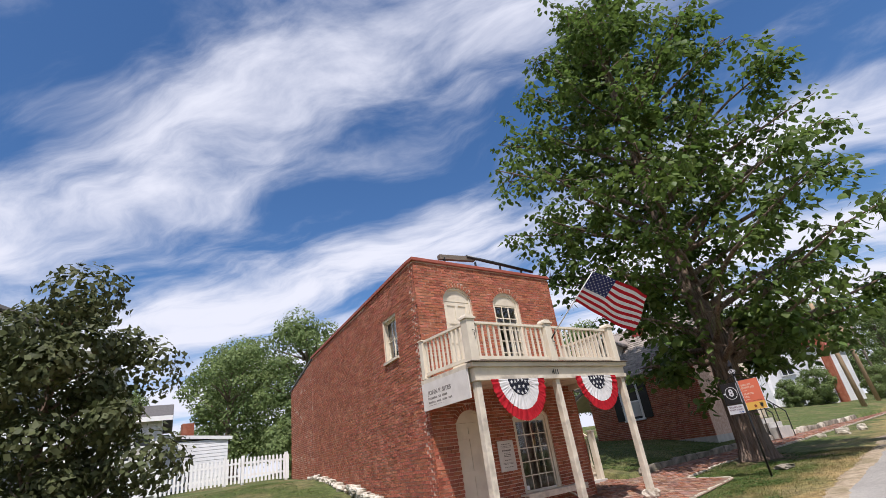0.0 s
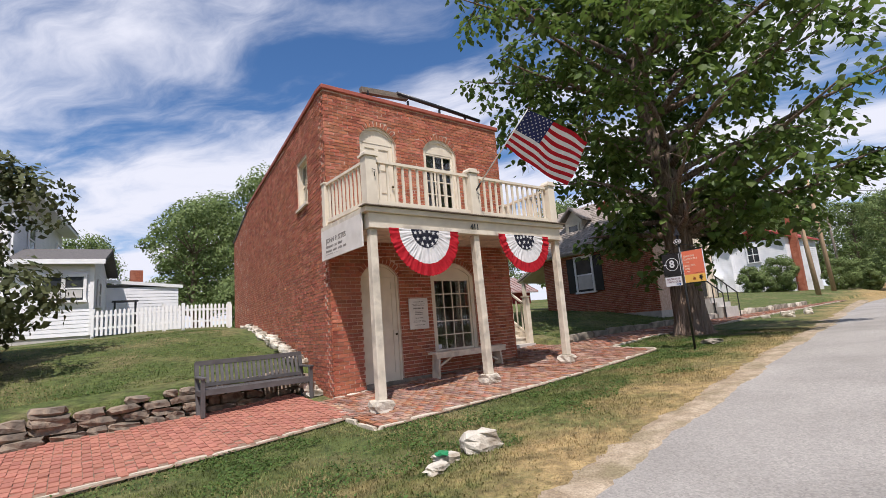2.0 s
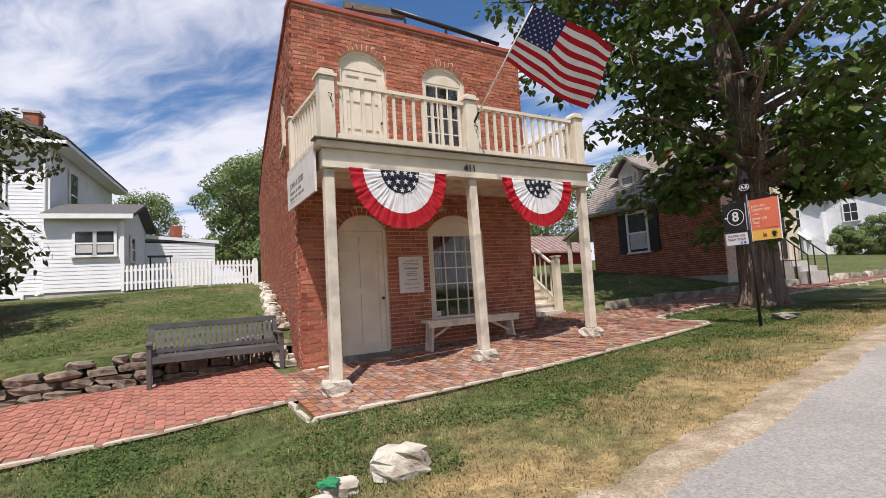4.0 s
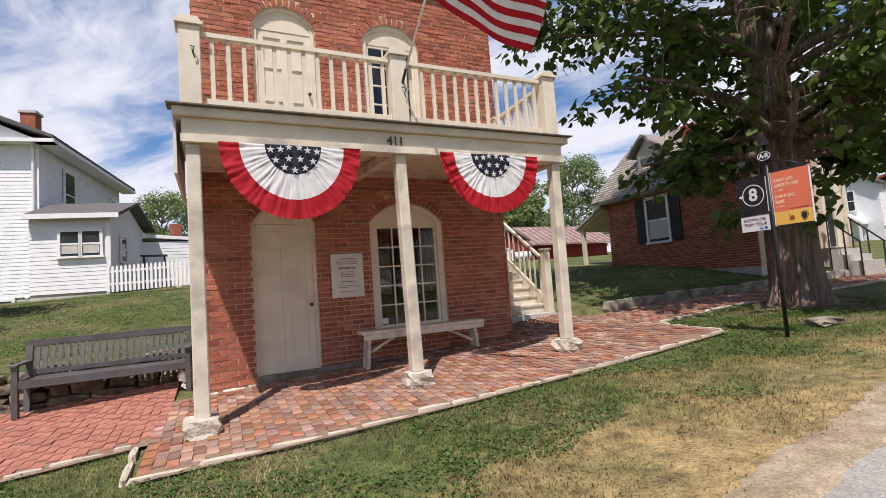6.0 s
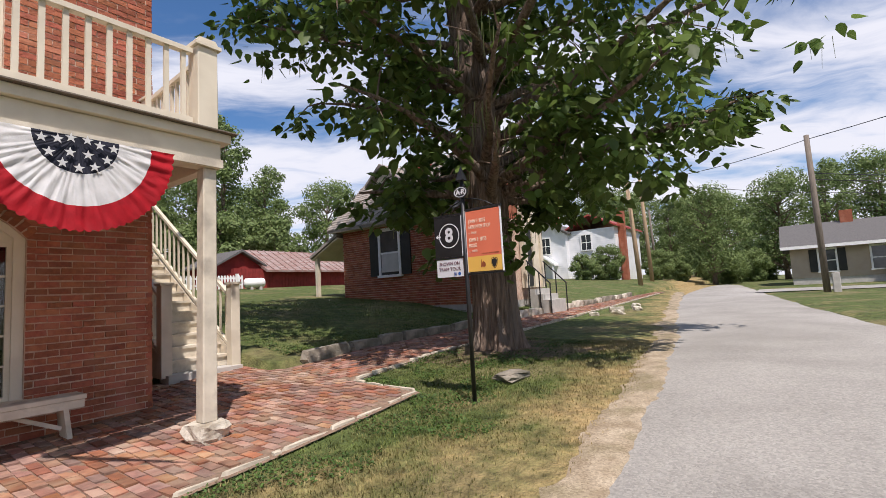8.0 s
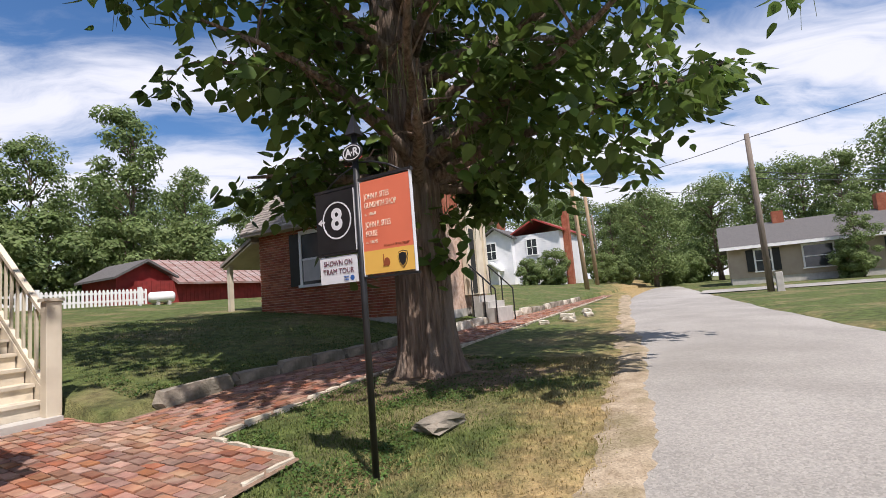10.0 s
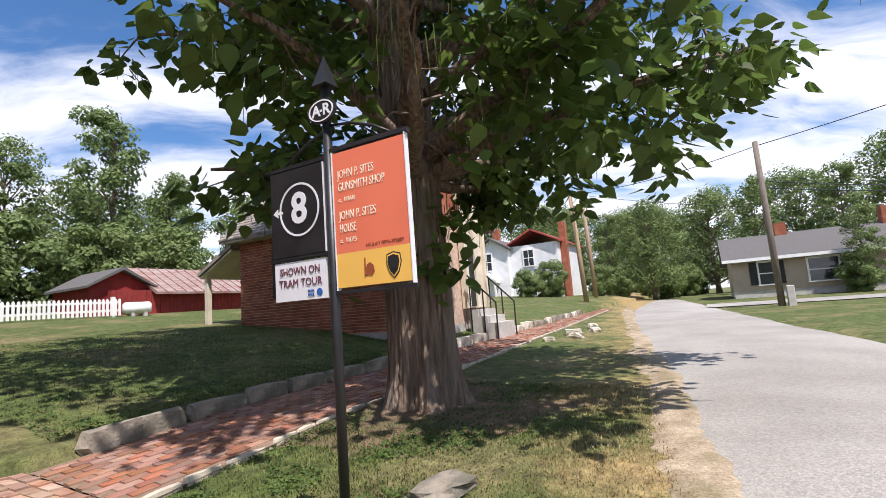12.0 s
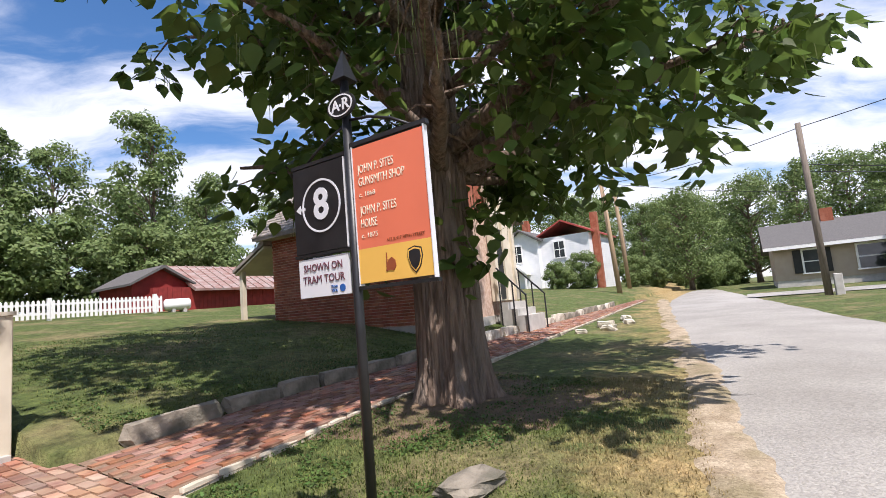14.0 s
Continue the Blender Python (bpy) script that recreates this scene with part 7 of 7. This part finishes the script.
for x, y, s, t in ((17.5, 36, 0.8, 1.0), (66, 1.0, 0.95, 2.2), (63, -5, 0.9, 0.5), (30, 38, 0.8, 3.1), (13.5, 33, 0.7, 4.0), (46.2, -2.3, 0.42, 1.2), (21.0, 39, 0.85, 5.0), (70, 16, 0.8, 0.9)):
    plant(slim, x, y, s, t, group=G)
shrub.location = (50.0, 17.6, ground_z(50, 17.6))
tagged(shrub, group="shrubs")
for x, y, s, t in ((46.5, -1.9, 0.75, 1.0), (48.6, 19.2, 0.75, 2.0), (55, 14.5, 0.9, 0.4), (58, 13, 0.8, 1.4), (66, 15, 1.0, 2.3), (70, 12, 0.9, 3.3), (9.4, 30, 1.3, 0.2), (7.6, 25.5, 0.9, 2.2), (12.5, 29, 1.5, 1.2), (16.5, 32.5, 1.5, 3.0), (20, 33.5, 1.5, 4.4), (-2.3, 20.6, 0.35, 0.0), (27, 33, 1.5, 5.0), (23, 33.5, 1.5, 0.7), (84, 14, 1.9, 0.3), (88, 8, 1.9, 1.7), (86, 1, 1.8, 2.6), (80, 18, 1.7, 3.9), (92, -5, 2.0, 4.6), (76, 8.5, 1.3, 5.1), (64, 9.5, 1.1, 0.9), (84, -11, 1.9, 1.2)):
    plant(shrub, x, y, s, t, group="shrubs")

# ---- brick pavements and their stone borders ----
def pave(name, x0, x1, y0, y1, mats, label, bw, bl, along, near, seed, skew=0.0, y0f=None, y1f=None):
    """A floor of bricks in running bond; along: the axis of the long sides."""
    rnd = random.Random(seed)
    y0f, y1f = y0f or (lambda x: y0), y1f or (lambda x: y1)
    bed_x = spaced(x0, x1, 0.4) + [x1]
    v, f = [], []
    for x in bed_x:
        for k in range(9):
            y = y0f(x) - 0.10 + (y1f(x) - y0f(x) + 0.10) * k / 8
            v.append((x, y, front_z(x, y) + 0.0185))
    for i in range(len(bed_x) - 1):
        for k in range(8):
            f.append((i * 9 + k, (i + 1) * 9 + k, (i + 1) * 9 + k + 1, i * 9 + k + 1))
    floor = link(name, mesh_from(name, v, f, [SAND]))
    tagged(floor, label, "pavement", kind="structure")
    joined, one, count = mats[0], mats[1], 0
    shared, far = {}, []
    dx, dy = (bl, bw) if along == "x" else (bw, bl)
    ny, nx = int((y1 - y0) / dy) + 2, int((x1 - x0) / dx) + 2
    for r in range(ny if along == "x" else nx):
        for c in range(nx if along == "x" else ny):
            if along == "x":
                cx, cy = x0 + (c + (0.5 if r % 2 else 0.0)) * dx, y0 + (r + 0.5) * dy
            else:
                cx, cy = x0 + (r + 0.5) * dx, y0 + (c + (0.5 if r % 2 else 0.0)) * dy
            cy += skew * (cx - x0)
            if not (x0 + dx * 0.3 < cx < x1 - dx * 0.3 and y0f(cx) + dy * 0.45 < cy < y1f(cx) - dy * 0.4):
                continue
            if FX0 + 0.05 < cx < FX1 + 0.04 and cy > FY - 0.07:
                continue
            w, d = dx / 2 - 0.0036, dy / 2 - 0.0036
            z = front_z(cx, cy) + 0.016 + rnd.uniform(-0.005, 0.006)
            rz, rx = rnd.uniform(-0.03, 0.03), rnd.uniform(-0.02, 0.02)
            m = Matrix.Translation((cx + rnd.uniform(-0.003, 0.003), cy, z)) @ Euler((rx, rnd.uniform(-0.02, 0.02), rz)).to_matrix().to_4x4()
            if near(cx, cy) and count < 290:
                k = count % 4
                if k not in shared:
                    pts = np.array(corners(-w, w, -d, d, -0.03, 0.012)) + np.random.RandomState(k).uniform(-0.004, 0.004, (8, 3))
                    shared[k] = mesh_from("paving_brick", pts, BOX_FACES, [one])
                ob = link("paving_brick", shared[k], floor)
                ob.matrix_basis = m
                count += 1
            else:
                far.append([tuple(m @ Vector(p)) for p in corners(-w, w, -d, d, -0.03, 0.012)])
    tagged(joined_boxes("paving", far, joined, floor, jitter=0.0035, seed=seed), kind="stuff")
    return floor


def porch_edge(x):
    """The front edge of the porch floor."""
    return float(np.interp(x, (4.55, 6.5, 8.0, 10.0, 12.1), (8.14, 8.02, 7.98, 8.0, 8.16)))


pave("pavement_porch", 4.64, 12.1, 7.9, 12.3, (PAVER, PAVER_ONE), "old uneven red brick floor under the porch", 0.105, 0.205, "y", lambda x, y: 5.0 < x < 8.4 and y < 10.0, 61, y0f=lambda x: porch_edge(x) + 0.02, y1f=lambda x: 10.70 if x < 10.05 else 11.95)
pave("pavement_left", -9.0, 4.735, 7.8, 12.2, (PAVER_NEW, PAVER_NEW_ONE), "newer orange brick walk below the stone wall", 0.105, 0.212, "y", lambda x, y: 1.6 < x < 4.6 and 9.0 < y < 11.0, 62, y0f=lambda x: 8.70 + 0.095 * x, y1f=lambda x: wall_y(x) - 0.12)
pave("pavement_right", 12.12, 40, 9.3, 12.0, (PAVER, PAVER_ONE), "brick walk leading on past the tree", 0.105, 0.212, "x", lambda x, y: 12.2 < x < 15.5, 63, y0f=lambda x: 9.42 + 0.055 * (x - 12.1), y1f=lambda x: kerb_y(x) - 0.08)


def border(pts, name, label, w=0.062, seed=1):
    """A line of narrow pale stones set on edge."""
    b = thing(name, (*pts[0], front_z(*pts[0])), label, "kerb")
    rnd = random.Random(seed)
    for (xa, ya), (xb, yb) in zip(pts, pts[1:]):
        ln, ang = math.hypot(xb - xa, yb - ya), math.atan2(yb - ya, xb - xa)
        s = 0.0
        while s < ln - 0.05:
            k = min(rnd.uniform(0.22, 0.60), ln - s)
            x, y = xa + (xb - xa) * (s + k / 2) / ln, ya + (yb - ya) * (s + k / 2) / ln
            bm = rock(bmesh.new(), (0, 0, 0), (k, w * rnd.uniform(0.8, 1.15), 0.13), rnd, 0, 0.10)
            ob = part("border_stone", bm, BORDER, b)
            ob.matrix_basis = Matrix.Translation((x, y, front_z(x, y) - 0.018 + rnd.uniform(-0.012, 0.012))) @ Matrix.Rotation(ang, 4, "Z")
            s += k + 0.008


border([(4.54, 9.06), (4.56, 8.14), (6.5, 8.02), (8.0, 7.98), (10.0, 8.0), (12.1, 8.16), (12.16, 9.36)], "stone_border", "thin pale stone edging round the porch floor", seed=71)
border([(-8, 7.94), (0.0, 8.70), (4.5, 9.12)], "stone_border", "thin pale stone edging along the orange walk", seed=72)
border([(12.2, 9.36), (20, 9.79), (30, 10.34), (38, 10.8)], "stone_border", "pale stone edging along the shaded walk", seed=73)

lay_bricks(front_rows, lambda u, z, p: Matrix.Translation((u, FY + p, z)), front, lambda u, z: z < 2.2 and 5.2 < u < 8.0, 81)
SIDE_TURN = Matrix.Rotation(-math.pi / 2 - math.atan(SKEW), 4, "Z")
lay_bricks(side_rows, lambda u, z, p: Matrix.Translation((FX0 + p + SKEW * max(u - FY - 0.28, 0), u, z)) @ SIDE_TURN, side, lambda u, z: z < 2.6 and u < 12.6, 82)
lay_bricks(rear_rows, lambda u, z, p: Matrix.Translation((FX0 + p + SKEW * (u - FY - 0.28), u, z)) @ SIDE_TURN, rear, lambda u, z: False, 83)
lay_bricks(east_rows, lambda u, z, p: Matrix.Translation((FX1 - p + SKEW * max(u - FY - 0.28, 0), u, z)) @ Matrix.Rotation(math.pi / 2, 4, "Z"), east, lambda u, z: False, 84)


# ---- grass ----
def blades(name, count, region, seed, label, lo, hi):
    rs = np.random.RandomState(seed)
    pts = []
    while len(pts) < count:
        x, y = region(rs)
        if x is None:
            continue
        pts.append((x, y, ground_z(x, y) - 0.012))
    p = np.array(pts)
    n = len(p)
    az, h = rs.uniform(0, 2 * np.pi, n), rs.uniform(lo, hi, n)
    w = h * rs.uniform(0.08, 0.16, n)
    d = np.stack([np.cos(az), np.sin(az), np.zeros(n)], 1)
    s = np.stack([-np.sin(az), np.cos(az), np.zeros(n)], 1)
    lean = rs.uniform(0.2, 1.1, n)
    up = np.zeros((n, 3))
    up[:, 2] = 1
    a, b = p - s * w[:, None], p + s * w[:, None]
    mid = p + up * (h * 0.6)[:, None] + d * (h * lean * 0.35)[:, None]
    tip = p + up * (h * (1 - 0.3 * lean))[:, None] + d * (h * lean)[:, None]
    v = np.stack([a, b, mid + s * w[:, None] * 0.7, mid - s * w[:, None] * 0.7, tip], 1).reshape(-1, 3)
    f = (np.array(((0, 1, 2), (0, 2, 3), (3, 2, 4)))[None] + 5 * np.arange(n)[:, None, None]).reshape(-1, 3)
    g = link(name, mesh_from(name, v, f, [GRASS_BLADE], True))
    tagged(g, label, "grass", kind="stuff")


def verge(rs):
    x = rs.uniform(-1, 17)
    y = rs.uniform(3.5, 9.6)
    d = y - road_edge(x)
    top = 8.64 + 0.095 * x if x < 4.5 else (porch_edge(x) - 0.05 if x < 12.15 else 9.32 + 0.055 * (x - 12.1))
    if d < 0.12 or y > top or rs.uniform() > smooth(0.0, 1.3, d) * 0.8 + 0.2:
        return None, None
    if rs.uniform() > 0.25 + 0.75 * smooth(-0.5, 0.1, noise.noise((x * 0.9, y * 0.9, 4.0))):
        return None, None
    if math.hypot(x - 15.4, y - 8.86) < 0.65:
        return None, None
    return x, y


def lawn(rs):
    if rs.uniform() < 0.5:
        x, y = rs.uniform(-6, 5.0), 12.6 + 9 * rs.uniform() ** 1.5
        return x, y
    x, y = rs.uniform(12.4, 24), 11.3 + 7 * rs.uniform() ** 1.6
    if y < kerb_y(x) + 0.1 or (x > 19.8 and y > 11.8):
        return None, None
    return x, y


blades("verge_grass", 130000, verge, 91, "short mixed green and straw-dry grass of the verge", 0.014, 0.042)
blades("lawn_grass", 60000, lawn, 92, "mown lawn grass with clover", 0.02, 0.045)


def clover_spot(rs):
    """A place in the clover: patches along the porch edging, the kerb and the far lawn."""
    if rs.uniform() < 0.7:
        x, y = verge(rs)
        if x is None or y < road_edge(x) + 0.9 or noise.noise((x * 1.3, y * 1.3, 9.0)) < -0.05 + 0.25 * (y < road_edge(x) + 1.8):
            return None, None
        return x, y
    x, y = lawn(rs)
    if x is None or noise.noise((x * 1.1, y * 1.1, 2.0)) < 0.0:
        return None, None
    return x, y


CLOVER = material("clover_leaf", (0.085, 0.150, 0.034), (0.058, 0.110, 0.024), 1.5, 0.6, 0, spread=0.4, translucent=0.3, spec=0.3)
rs = np.random.RandomState(93)
spots = []
while len(spots) < 42000:
    x, y = clover_spot(rs)
    if x is not None:
        spots.append((x, y, ground_z(x, y) + rs.uniform(0.004, 0.03)))
clover = link("clover", leaf_mesh("clover", np.array(spots), rs.uniform(0.018, 0.036, len(spots)), 0.05, OVAL * (1.5, 1, 1), OVAL_F, CLOVER, 94))
tagged(clover, "low green clover leaves scattered through the grass", "clover", kind="stuff")
